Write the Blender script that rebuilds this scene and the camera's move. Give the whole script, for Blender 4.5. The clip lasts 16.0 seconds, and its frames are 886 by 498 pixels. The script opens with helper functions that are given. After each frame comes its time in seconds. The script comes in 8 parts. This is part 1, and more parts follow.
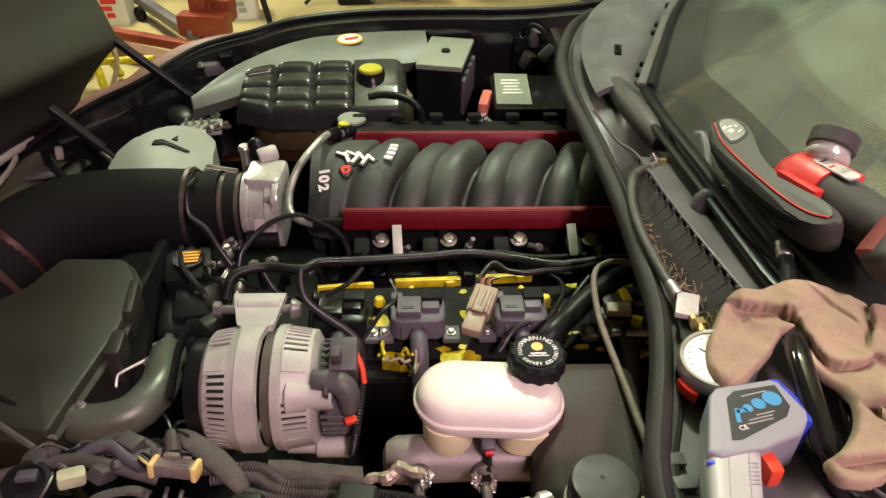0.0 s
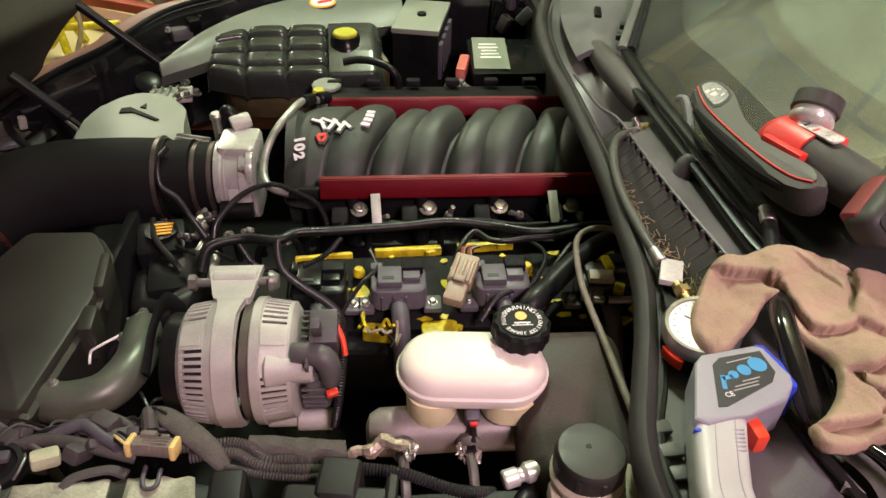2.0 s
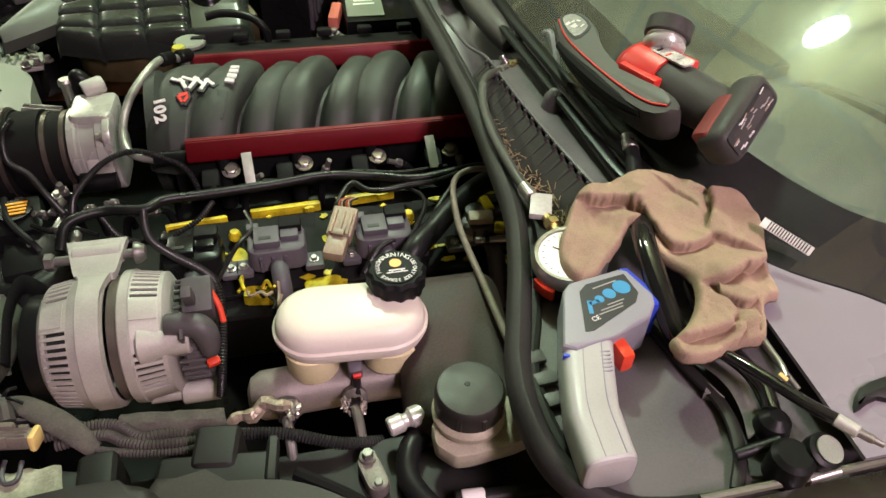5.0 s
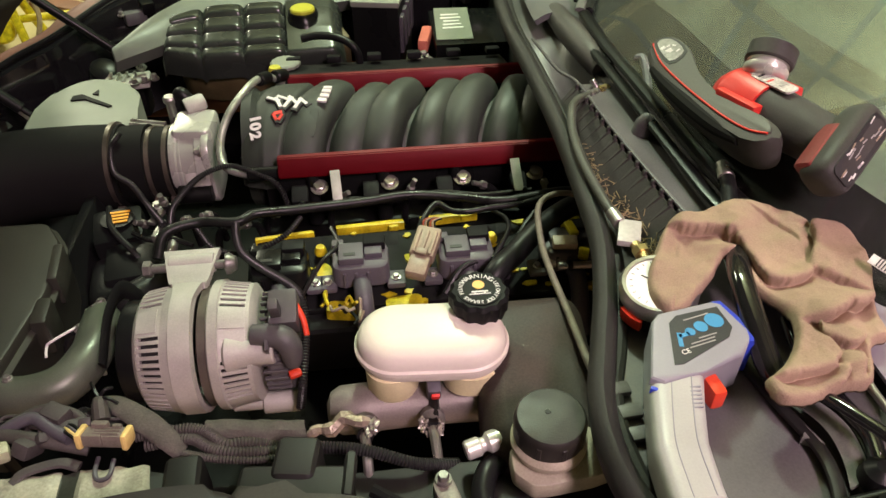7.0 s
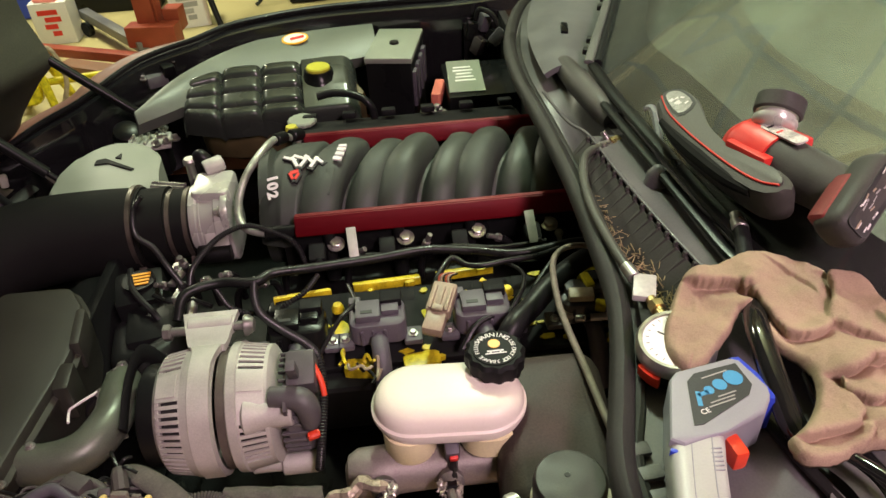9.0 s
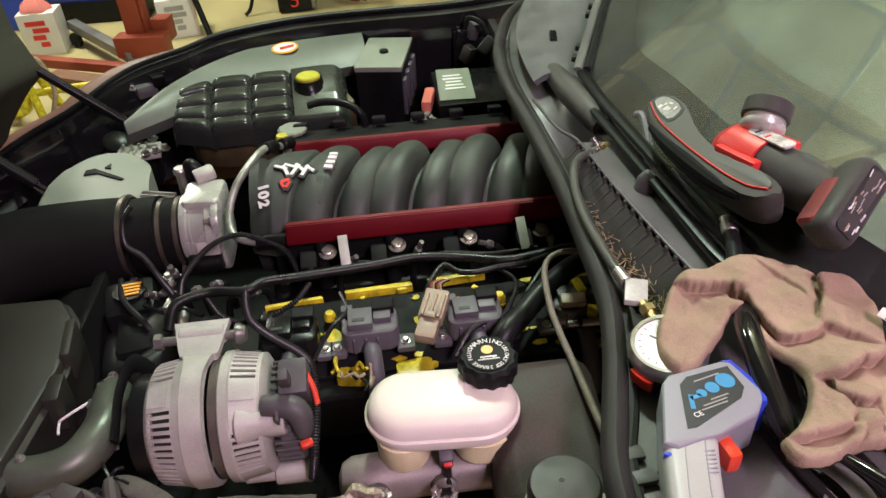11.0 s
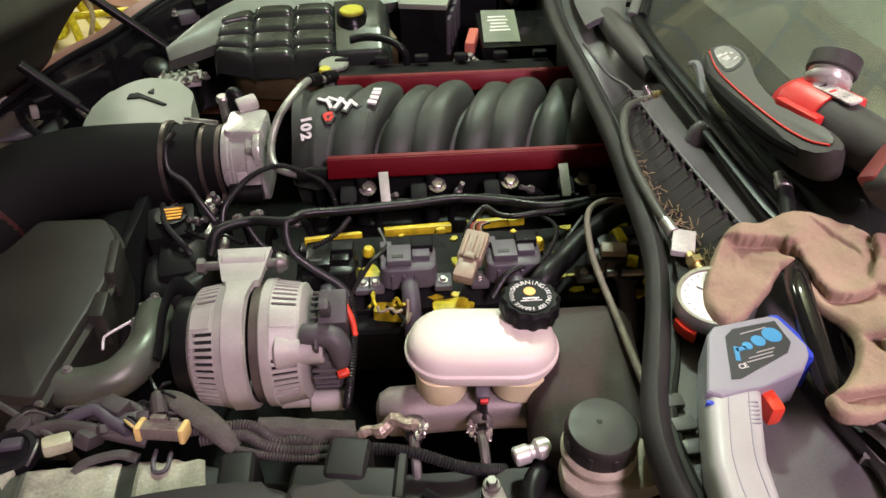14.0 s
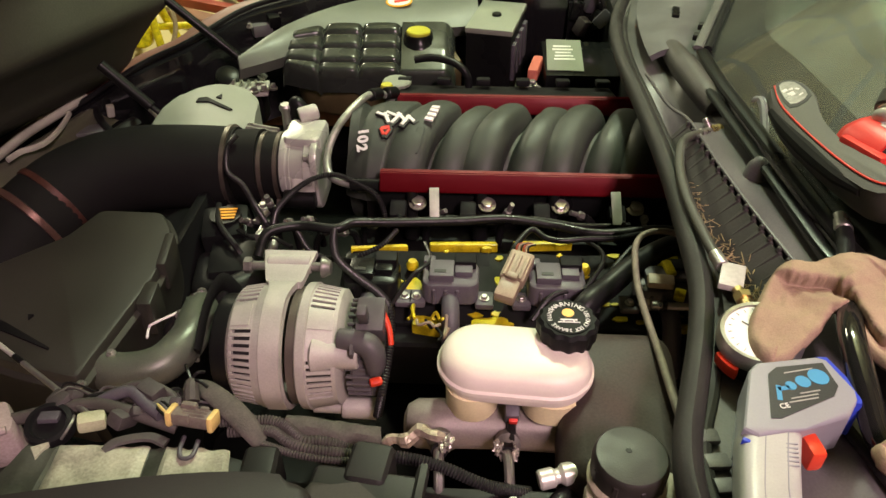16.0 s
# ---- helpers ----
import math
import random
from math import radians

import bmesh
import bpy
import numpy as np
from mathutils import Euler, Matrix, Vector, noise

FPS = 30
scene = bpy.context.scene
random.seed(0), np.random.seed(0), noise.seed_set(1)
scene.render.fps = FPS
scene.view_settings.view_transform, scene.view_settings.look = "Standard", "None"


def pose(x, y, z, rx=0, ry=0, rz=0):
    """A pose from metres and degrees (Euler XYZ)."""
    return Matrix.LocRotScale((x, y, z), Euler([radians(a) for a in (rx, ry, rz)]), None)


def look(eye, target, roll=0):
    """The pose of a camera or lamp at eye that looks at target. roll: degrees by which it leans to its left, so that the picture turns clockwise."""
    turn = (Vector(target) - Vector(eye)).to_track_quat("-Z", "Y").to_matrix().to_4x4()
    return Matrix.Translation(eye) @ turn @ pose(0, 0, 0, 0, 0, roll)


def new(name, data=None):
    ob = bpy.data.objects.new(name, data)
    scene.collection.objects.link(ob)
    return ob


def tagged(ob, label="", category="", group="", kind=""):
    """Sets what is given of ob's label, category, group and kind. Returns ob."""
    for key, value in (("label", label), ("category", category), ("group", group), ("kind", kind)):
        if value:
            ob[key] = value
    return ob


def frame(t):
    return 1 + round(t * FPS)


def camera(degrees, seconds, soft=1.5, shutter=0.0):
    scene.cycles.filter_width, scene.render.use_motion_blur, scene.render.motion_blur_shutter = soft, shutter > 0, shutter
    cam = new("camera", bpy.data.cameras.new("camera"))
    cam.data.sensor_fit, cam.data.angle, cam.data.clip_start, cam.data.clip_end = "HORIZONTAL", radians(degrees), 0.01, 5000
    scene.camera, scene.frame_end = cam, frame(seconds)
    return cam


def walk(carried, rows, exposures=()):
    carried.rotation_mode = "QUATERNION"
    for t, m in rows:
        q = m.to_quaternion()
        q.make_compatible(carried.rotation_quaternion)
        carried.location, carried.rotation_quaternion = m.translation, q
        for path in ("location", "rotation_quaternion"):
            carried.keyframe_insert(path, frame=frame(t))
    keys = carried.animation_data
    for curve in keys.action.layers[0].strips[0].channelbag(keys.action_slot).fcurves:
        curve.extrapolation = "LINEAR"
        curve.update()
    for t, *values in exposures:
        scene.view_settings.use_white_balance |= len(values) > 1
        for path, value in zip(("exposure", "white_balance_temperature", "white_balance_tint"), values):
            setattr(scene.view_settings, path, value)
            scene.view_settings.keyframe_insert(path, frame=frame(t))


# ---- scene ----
cam = camera(63.8, 16.0)
PATH = [
    (0, (-0.025, -0.007, 1.447), (0.037, 1.617, 0.282), 0.8),
    (0.5, (-0.028, -0.004, 1.446), (0.03, 1.629, 0.293), 0.1),
    (1, (-0.025, 0.003, 1.443), (0.029, 1.616, 0.261), -1.5),
    (1.5, (-0.03, 0.017, 1.446), (0.117, 1.587, 0.216), -0.1),
    (2, (-0.029, 0.008, 1.438), (0.096, 1.575, 0.201), 1.5),
    (2.5, (-0.009, 0.009, 1.429), (0.234, 1.521, 0.142), 0.9),
    (3, (0.028, 0.008, 1.437), (0.416, 1.515, 0.18), 0.4),
    (3.5, (0.028, 0.013, 1.428), (0.498, 1.503, 0.18), 1.6),
    (4, (0.035, 0.01, 1.425), (0.51, 1.457, 0.13), 4.3),
    (4.5, (0.032, 0.007, 1.417), (0.463, 1.413, 0.062), 3.1),
    (5, (0.014, 0.008, 1.425), (0.377, 1.459, 0.097), 2.4),
    (5.2, (0.004, 0.012, 1.424), (0.313, 1.472, 0.092), 2.1),
    (7.3, (0.007, 0.012, 1.421), (0.165, 1.541, 0.141), -0.5),
    (7.5, (0.013, 0.012, 1.42), (0.185, 1.535, 0.135), 0.1),
    (8, (0.019, 0.016, 1.427), (0.192, 1.567, 0.176), -1.0),
    (8.5, (0.007, 0.019, 1.428), (0.147, 1.566, 0.167), -0.6),
    (8.7, (0.015, 0.02, 1.437), (0.128, 1.612, 0.231), -3.1),
    (10.8, (0.005, 0.019, 1.443), (0.114, 1.642, 0.28), -3.5),
    (11, (0.013, 0.018, 1.438), (0.152, 1.633, 0.266), -3.2),
    (11.5, (0.03, 0.024, 1.439), (0.283, 1.607, 0.242), -2.3),
    (12, (0.021, 0.025, 1.44), (0.294, 1.609, 0.249), -0.3),
    (12.5, (0.027, 0.022, 1.448), (0.336, 1.631, 0.301), 1.2),
    (13, (0.022, 0.022, 1.439), (0.241, 1.608, 0.24), -1.1),
    (13.5, (0.014, 0.018, 1.439), (0.13, 1.599, 0.22), -3.8),
    (14, (-0.013, 0.015, 1.429), (0.052, 1.548, 0.145), -1.4),
    (14.5, (-0.026, 0.001, 1.405), (-0.078, 1.478, 0.056), 0.2),
    (15, (-0.007, 0.004, 1.398), (-0.034, 1.465, 0.033), 1.2),
    (15.5, (-0.005, 0.011, 1.403), (-0.168, 1.478, 0.053), -3.3),
    (16, (0.0, 0.006, 1.414), (-0.085, 1.59, 0.196), -0.3),
]
# the camera's own exposure and white balance drift: seconds, stops, kelvin, tint
DRIFT = [
    (0, 0.12, 6900, 18), (2.5, 0.14, 6850, 17), (3, 0.10, 6750, 11), (3.5, 0.06, 6610, 7), (5, 0.06, 6610, 7), (7.5, 0.07, 6980, 11), (8.5, 0.07, 6980, 11),
    (11, 0.0, 6250, 19), (11.5, 0.0, 6120, 17), (13, 0.0, 6120, 17), (13.5, 0.0, 6080, 20), (14, 0.12, 6380, 19), (14.5, 0.05, 6650, 18), (15.5, 0.10, 7250, 16), (16, 0.12, 7400, 13),
]
walk(cam, [(t, look(eye, target, roll)) for t, eye, target, roll in PATH], DRIFT)

# ---------- light ----------
world = bpy.data.worlds.new("garage_air")
scene.world = world
world.use_nodes = True
world.node_tree.nodes["Background"].inputs[0].default_value = (0.55, 0.58, 0.5, 1)
world.node_tree.nodes["Background"].inputs[1].default_value = 0.003


def area_lamp(name, m, sx, sy, watts, colour):
    data = bpy.data.lights.new(name, "AREA")
    data.shape, data.size, data.size_y, data.energy, data.color = "RECTANGLE", sx, sy, watts, colour
    ob = new(name, data)
    ob.matrix_world = m
    return ob


bulb = bpy.data.lights.new("dome_lamp_light", "POINT")
bulb.energy, bulb.color, bulb.shadow_soft_size = 184, (0.77, 1.0, 0.77), 0.10
new("dome_lamp_light", bulb).location = (0.25, 2.05, 2.86)
# two unseen lamps, added to light the near faces and the far floor
area_lamp("added_fill_light", pose(0.9, -1.25, 2.90), 0.4, 1.2, 98, (1.0, 0.68, 0.86))
area_lamp("added_fill_light", pose(-2.1, 4.7, 2.90), 0.4, 1.2, 112, (0.95, 1.0, 0.75))

# ---------- materials ----------


def material(name, colour, rough=0.5, metal=0.0, grain=80.0, vary=0.25, stain=6.0, bump=0.15, spec=0.5, coat=0.0, rvary=0.12, second=None, clear=0.0, ior=1.45, island=False):
    """Principled surface with colour variation at two scales, uneven gloss and fine relief."""
    m = bpy.data.materials.new(name)
    m.use_nodes = True
    nt = m.node_tree
    p = nt.nodes["Principled BSDF"]
    p.inputs["Metallic"].default_value = metal
    p.inputs["Specular IOR Level"].default_value = spec
    p.inputs["Coat Weight"].default_value = coat
    p.inputs["Coat Roughness"].default_value = 0.08
    p.inputs["Transmission Weight"].default_value = clear
    p.inputs["IOR"].default_value = ior
    tc = nt.nodes.new("ShaderNodeTexCoord")
    fine, broad = nt.nodes.new("ShaderNodeTexNoise"), nt.nodes.new("ShaderNodeTexNoise")
    for n, s, d in ((fine, grain * 3, 5.0), (broad, stain, 4.0)):
        n.inputs["Scale"].default_value, n.inputs["Detail"].default_value = s, d
        nt.links.new(tc.outputs["Object"], n.inputs["Vector"])
    add = nt.nodes.new("ShaderNodeMath")
    add.operation = "MULTIPLY_ADD"
    nt.links.new(broad.outputs["Fac"], add.inputs[0])
    add.inputs[1].default_value = 0.65
    half = nt.nodes.new("ShaderNodeMath")
    half.operation = "MULTIPLY"
    half.inputs[1].default_value = 0.35
    nt.links.new(fine.outputs["Fac"], half.inputs[0])
    nt.links.new(half.outputs[0], add.inputs[2])
    ramp = nt.nodes.new("ShaderNodeValToRGB")
    lo = second or tuple(c * (1 - vary) for c in colour)
    hi = tuple(min(1.0, c * (1 + vary * 0.6)) for c in colour)
    ramp.color_ramp.elements[0].position, ramp.color_ramp.elements[1].position = 0.33, 0.66
    ramp.color_ramp.elements[0].color, ramp.color_ramp.elements[1].color = (*lo, 1), (*hi, 1)
    nt.links.new(add.outputs[0], ramp.inputs["Fac"])
    nt.links.new(ramp.outputs["Color"], p.inputs["Base Color"])
    rr = nt.nodes.new("ShaderNodeMapRange")
    rr.inputs["To Min"].default_value, rr.inputs["To Max"].default_value = max(0.004, rough - rvary), min(1.0, rough + rvary)
    rr.inputs["From Min"].default_value, rr.inputs["From Max"].default_value = 0.3, 0.7
    nt.links.new(broad.outputs["Fac"], rr.inputs["Value"])
    nt.links.new(rr.outputs["Result"], p.inputs["Roughness"])
    if bump:
        b = nt.nodes.new("ShaderNodeBump")
        b.inputs["Strength"].default_value, b.inputs["Distance"].default_value = bump, 0.0008
        nt.links.new(fine.outputs["Fac"], b.inputs["Height"])
        nt.links.new(b.outputs["Normal"], p.inputs["Normal"])
    return m


def glow(name, colour, strength):
    m = bpy.data.materials.new(name)
    m.use_nodes = True
    p = m.node_tree.nodes["Principled BSDF"]
    p.inputs["Base Color"].default_value = (*colour, 1)
    p.inputs["Emission Color"].default_value = (*colour, 1)
    p.inputs["Emission Strength"].default_value = strength
    return m


BLACK_PLASTIC = material("black_plastic", (0.008, 0.0085, 0.0085), 0.34, grain=240, bump=0.12, spec=0.22)
DUSTY_PLASTIC = material("dusty_black_plastic", (0.062, 0.056, 0.053), 0.6, grain=160, stain=9, vary=0.4, bump=0.2)
MATT_BLACK = material("matt_black_plastic", (0.008, 0.008, 0.0085), 0.65, grain=300, stain=12, bump=0.05, spec=0.18)
MATT_RUBBER = material("matt_rubber", (0.010, 0.010, 0.0095), 0.75, grain=240, stain=8, vary=0.35, bump=0.1, spec=0.14)
GREY_PLASTIC = material("grey_plastic", (0.088, 0.081, 0.094), 0.45, grain=150, bump=0.1)
OLIVE_PLASTIC = material("olive_grey_plastic", (0.23, 0.25, 0.205), 0.55, grain=200, stain=4, bump=0.12)
LID_PLASTIC = material("olive_black_plastic", (0.032, 0.032, 0.025), 0.5, grain=200, stain=5, bump=0.12, vary=0.3)
DARK_PLASTIC = material("dark_grey_plastic", (0.013, 0.0125, 0.0115), 0.52, grain=200, stain=4, bump=0.08, spec=0.36)
TANK_PLASTIC = material("coolant_tank_plastic", (0.032, 0.037, 0.032), 0.24, grain=120, stain=8, bump=0.08)
COMPOSITE = material("manifold_composite", (0.037, 0.043, 0.036), 0.55, grain=300, stain=12, bump=0.25)
RUBBER = material("rubber", (0.011, 0.011, 0.0115), 0.42, grain=180, bump=0.15, spec=0.25)
SEAL_RUBBER = material("weatherstrip_rubber", (0.021, 0.0195, 0.0185), 0.6, grain=120, stain=14, vary=0.35, bump=0.2)
RED_ANODIZED = material("red_anodized", (0.115, 0.002, 0.006), 0.42, 0.15, grain=260, stain=10, bump=0.03, vary=0.2, spec=0.2)
ALUMINIUM = material("cast_aluminium", (0.44, 0.43, 0.39), 0.52, 0.15, grain=160, stain=22, bump=0.2, vary=0.2)
BRIGHT_ALU = material("machined_aluminium", (0.58, 0.58, 0.53), 0.32, 0.4, grain=300, stain=14, bump=0.08, vary=0.15)
STEEL = material("zinc_steel", (0.42, 0.405, 0.38), 0.34, 0.85, grain=300, stain=30, bump=0.08, vary=0.3)
BRASS = material("brass", (0.55, 0.42, 0.2), 0.3, 0.9, grain=300, stain=30, bump=0.08)
DARK_METAL = material("dark_metal", (0.010, 0.010, 0.010), 0.45, 0.5, grain=200, stain=20, bump=0.2)
YELLOW_PAINT = material("yellow_engine_paint", (0.62, 0.5, 0.02), 0.4, grain=150, stain=45, vary=0.55, bump=0.2)
RESERVOIR = material("white_reservoir_plastic", (0.74, 0.68, 0.60), 0.45, grain=120, stain=12, vary=0.06, bump=0.05)
RESERVOIR_LOW = material("yellowed_reservoir_plastic", (0.74, 0.67, 0.42), 0.45, grain=120, stain=14, vary=0.15, bump=0.05)
BODY_BLACK = material("black_body_paint", (0.012, 0.012, 0.013), 0.18, grain=300, stain=6, bump=0.02, coat=0.6)
# far fender: the tan floor's reddish reflection is put into the base colour
FENDER_SHEEN = material("maroon_floor_sheen", (0.17, 0.065, 0.05), 0.5, grain=300, stain=6, bump=0.02, coat=0.0)
BODY_LAVENDER = material("grey_lilac_body_paint", (0.24, 0.218, 0.25), 0.35, grain=260, stain=5, bump=0.03, coat=0.4, vary=0.03)
GREY_PAINT = material("dusty_grey_paint", (0.11, 0.11, 0.112), 0.42, grain=160, stain=14, vary=0.16, bump=0.06)
COWL = material("cowl_plastic", (0.085, 0.079, 0.083), 0.42, grain=150, stain=7, vary=0.3, bump=0.12)
FLOOR = material("tan_concrete", (0.45, 0.37, 0.18), 0.38, grain=40, stain=1.6, vary=0.22, bump=0.05)
CEILING = material("tan_ceiling_board", (0.74, 0.64, 0.40), 0.8, grain=60, stain=2, vary=0.15)
WALL = material("painted_wall", (0.17, 0.17, 0.15), 0.75, grain=60, stain=1.2, vary=0.12)
DASH = material("dash_vinyl", (0.080, 0.092, 0.072), 0.6, grain=200, stain=2, vary=0.2, bump=0.2)
SLAT = material("dusty_slat_plastic", (0.034, 0.031, 0.029), 0.7, grain=160, stain=20, vary=0.5, bump=0.2)
DEFROST = material("defroster_vinyl", (0.030, 0.030, 0.022), 0.6, grain=200, stain=5, vary=0.3, bump=0.2)
FRIT = material("black_glass_band", (0.006, 0.006, 0.0065), 0.55, grain=90, stain=26, vary=0.8, bump=0.05, spec=0.1)
CLOTH = material("tan_microfibre", (0.345, 0.248, 0.180), 0.95, grain=230, stain=14, vary=0.25, bump=0.8, spec=0.08)
GUN_GREY = material("light_grey_plastic", (0.27, 0.27, 0.30), 0.4, grain=200, vary=0.08, bump=0.04)
GUN_BLUE = material("blue_plastic", (0.03, 0.06, 0.5), 0.4, grain=200, vary=0.1, bump=0.04)
ORANGE_RED = material("orange_red_plastic", (0.75, 0.06, 0.025), 0.4, grain=200, vary=0.1, bump=0.05)
TOOL_RED = material("red_tool_plastic", (0.6, 0.03, 0.025), 0.38, grain=200, vary=0.12, bump=0.05)
TOOL_GREY = material("charcoal_tool_plastic", (0.050, 0.047, 0.043), 0.62, grain=260, bump=0.3, stain=22, vary=0.35, spec=0.35)
TAN_PLUG = material("tan_connector_plastic", (0.33, 0.26, 0.185), 0.5, grain=200, stain=40, vary=0.35, bump=0.1)
YELLOW_PLUG = material("yellow_connector_plastic", (0.68, 0.5, 0.18), 0.45, grain=200, stain=40, vary=0.2, bump=0.1)
YELLOW_CAP = material("yellow_cap_plastic", (0.5, 0.47, 0.05), 0.4, grain=200, stain=30, vary=0.2, bump=0.05)
WHITE = material("white_print", (0.78, 0.76, 0.74), 0.5, grain=200, stain=20, vary=0.06, bump=0.02)
PRINT_GREY = material("grey_print", (0.34, 0.33, 0.32), 0.5, grain=200, stain=20, vary=0.1, bump=0.02)
PRINT_BLACK = material("black_print", (0.02, 0.02, 0.02), 0.45, grain=200, vary=0.1, bump=0.02)
PRINT_BLUE = material("blue_print", (0.05, 0.27, 0.5), 0.45, grain=200, vary=0.1, bump=0.02)
PRINT_ORANGE = material("orange_print", (0.85, 0.4, 0.03), 0.45, grain=200, vary=0.1, bump=0.02)
PRINT_RED = material("red_print", (0.7, 0.04, 0.03), 0.45, grain=200, vary=0.1, bump=0.02)
RUST = material("rusty_steel", (0.085, 0.03, 0.022), 0.5, 0.3, grain=120, stain=30, vary=0.5)
RED_STEEL = material("rust_red_painted_steel", (0.28, 0.05, 0.025), 0.45, grain=120, stain=8, vary=0.25, bump=0.1)
GREY_STEEL = material("grey_steel", (0.2, 0.19, 0.18), 0.45, 0.4, grain=120, stain=8)
BLUE_PLASTIC = material("blue_bin_plastic", (0.02, 0.05, 0.42), 0.4, grain=120, vary=0.15)
CARDBOARD = material("printed_white_card", (0.72, 0.68, 0.66), 0.6, grain=90, stain=5, vary=0.1)
# every ceiling board has a tone of its own
_nt = CEILING.node_tree
_geo, _hsv, _mr = _nt.nodes.new("ShaderNodeNewGeometry"), _nt.nodes.new("ShaderNodeHueSaturation"), _nt.nodes.new("ShaderNodeMapRange")
_mr.inputs["To Min"].default_value, _mr.inputs["To Max"].default_value = 0.42, 1.6
_bsdf = _nt.nodes["Principled BSDF"]
_from = _bsdf.inputs["Base Color"].links[0].from_socket
_nt.links.new(_geo.outputs["Random Per Island"], _mr.inputs["Value"])
_nt.links.new(_mr.outputs["Result"], _hsv.inputs["Value"])
_nt.links.new(_from, _hsv.inputs["Color"])
_nt.links.new(_hsv.outputs["Color"], _bsdf.inputs["Base Color"])
GLASS = material("windshield_glass", (0.72, 0.76, 0.70), 0.012, grain=50, stain=9, vary=0.25, bump=0.0, rvary=0.008, clear=0.985, ior=1.52, coat=0.06)
GLASS.node_tree.nodes["Principled BSDF"].inputs["Coat Roughness"].default_value = 0.16
BATTEN = material("pale_batten_paint", (0.42, 0.42, 0.38), 0.7, grain=60, stain=3)
LEAF = material("dry_leaf_litter", (0.3, 0.22, 0.12), 0.8, grain=60, stain=40, vary=0.5)
LAMP_GLOW = glow("lamp_diffuser", (0.9, 1.0, 0.8), 9.0)

# ---------- mesh helpers ----------
from mathutils.geometry import delaunay_2d_cdt

UP = Vector((0, 0, 1))


def part(name, bm, mat, parent=None, label="", smooth=35):
    """Links a bmesh as one mesh object under a thing or a part."""
    bmesh.ops.recalc_face_normals(bm, faces=bm.faces)
    me = bpy.data.meshes.new(name)
    for e in bm.edges:
        e.smooth = len(e.link_faces) != 2 or e.calc_face_angle(0) < radians(smooth)
    for fc in bm.faces:
        fc.smooth = smooth > 0
    bm.to_mesh(me)
    bm.free()
    me.materials.append(mat)
    ob = new(name, me)
    if parent is not None:
        ob.parent = parent
        ob.matrix_parent_inverse = parent.matrix_basis.inverted()
    if label:
        ob["label"] = label
    return ob


def thing(name, at, label, category, group="", kind=""):
    ob = new(name)
    ob.empty_display_size = 0.02
    ob.location = at
    return tagged(ob, label, category, group, kind)


def B():
    return bmesh.new()


def box(bm, at, size, rot=(0, 0, 0), bevel=0.002, m=None, seg=2):
    mat4 = (m or Matrix()) @ pose(*at, *rot)
    vs = bmesh.ops.create_cube(bm, size=1.0, matrix=mat4 @ Matrix.Diagonal((*size, 1)))["verts"]
    if bevel:
        es = list({e for v in vs for e in v.link_edges})
        bmesh.ops.bevel(bm, geom=es, offset=bevel, segments=seg, affect="EDGES", profile=0.6)
    return bm


def frame_of(d):
    return Vector(d).normalized().to_track_quat("Z", "Y").to_matrix().to_4x4()


def lathe(bm, profile, at, axis=(0, 0, 1), seg=28, m=None, lobes=0, depth=0.0):
    """Turns (radius, height) pairs round an axis; lobes give a scalloped rim."""
    base = (m or Matrix()) @ Matrix.Translation(at) @ frame_of(axis)
    rings = []
    for r, h in profile:
        ring = []
        for i in range(seg):
            a = 2 * math.pi * i / seg
            rad = r * (1 + depth * math.cos(lobes * a)) if lobes else r
            ring.append(bm.verts.new(base @ Vector((rad * math.cos(a), rad * math.sin(a), h))))
        rings.append(ring)
    for a, b in zip(rings, rings[1:]):
        for i in range(seg):
            bm.faces.new((a[i], a[(i + 1) % seg], b[(i + 1) % seg], b[i]))
    bm.faces.new(rings[0])
    bm.faces.new(rings[-1])
    return bm


def rod(bm, a, b, r, r2=None, seg=14, bevel=0.1):
    a, b = Vector(a), Vector(b)
    r2 = r if r2 is None else r2
    L = (b - a).length
    e = min(r, r2) * bevel
    return lathe(bm, [(r - e, 0), (r, e), (r2, L - e), (r2 - e, L)], a, b - a, seg)


def smooth_path(pts, n=8):
    pts = [Vector(p) for p in pts]
    ext = [pts[0] * 2 - pts[1], *pts, pts[-1] * 2 - pts[-2]]
    out = []
    for i in range(1, len(ext) - 2):
        p0, p1, p2, p3 = ext[i - 1:i + 3]
        for k in range(n):
            t = k / n
            out.append(0.5 * (2 * p1 + (p2 - p0) * t + (2 * p0 - 5 * p1 + 4 * p2 - p3) * t * t + (3 * p1 - p0 - 3 * p2 + p3) * t ** 3))
    out.append(pts[-1])
    return out


def resample(path, step):
    out, left = [path[0]], step
    for a, b in zip(path, path[1:]):
        L = (b - a).length
        pos = left
        while pos < L:
            out.append(a.lerp(b, pos / L))
            pos += step
        left = pos - L
    out.append(path[-1])
    return out


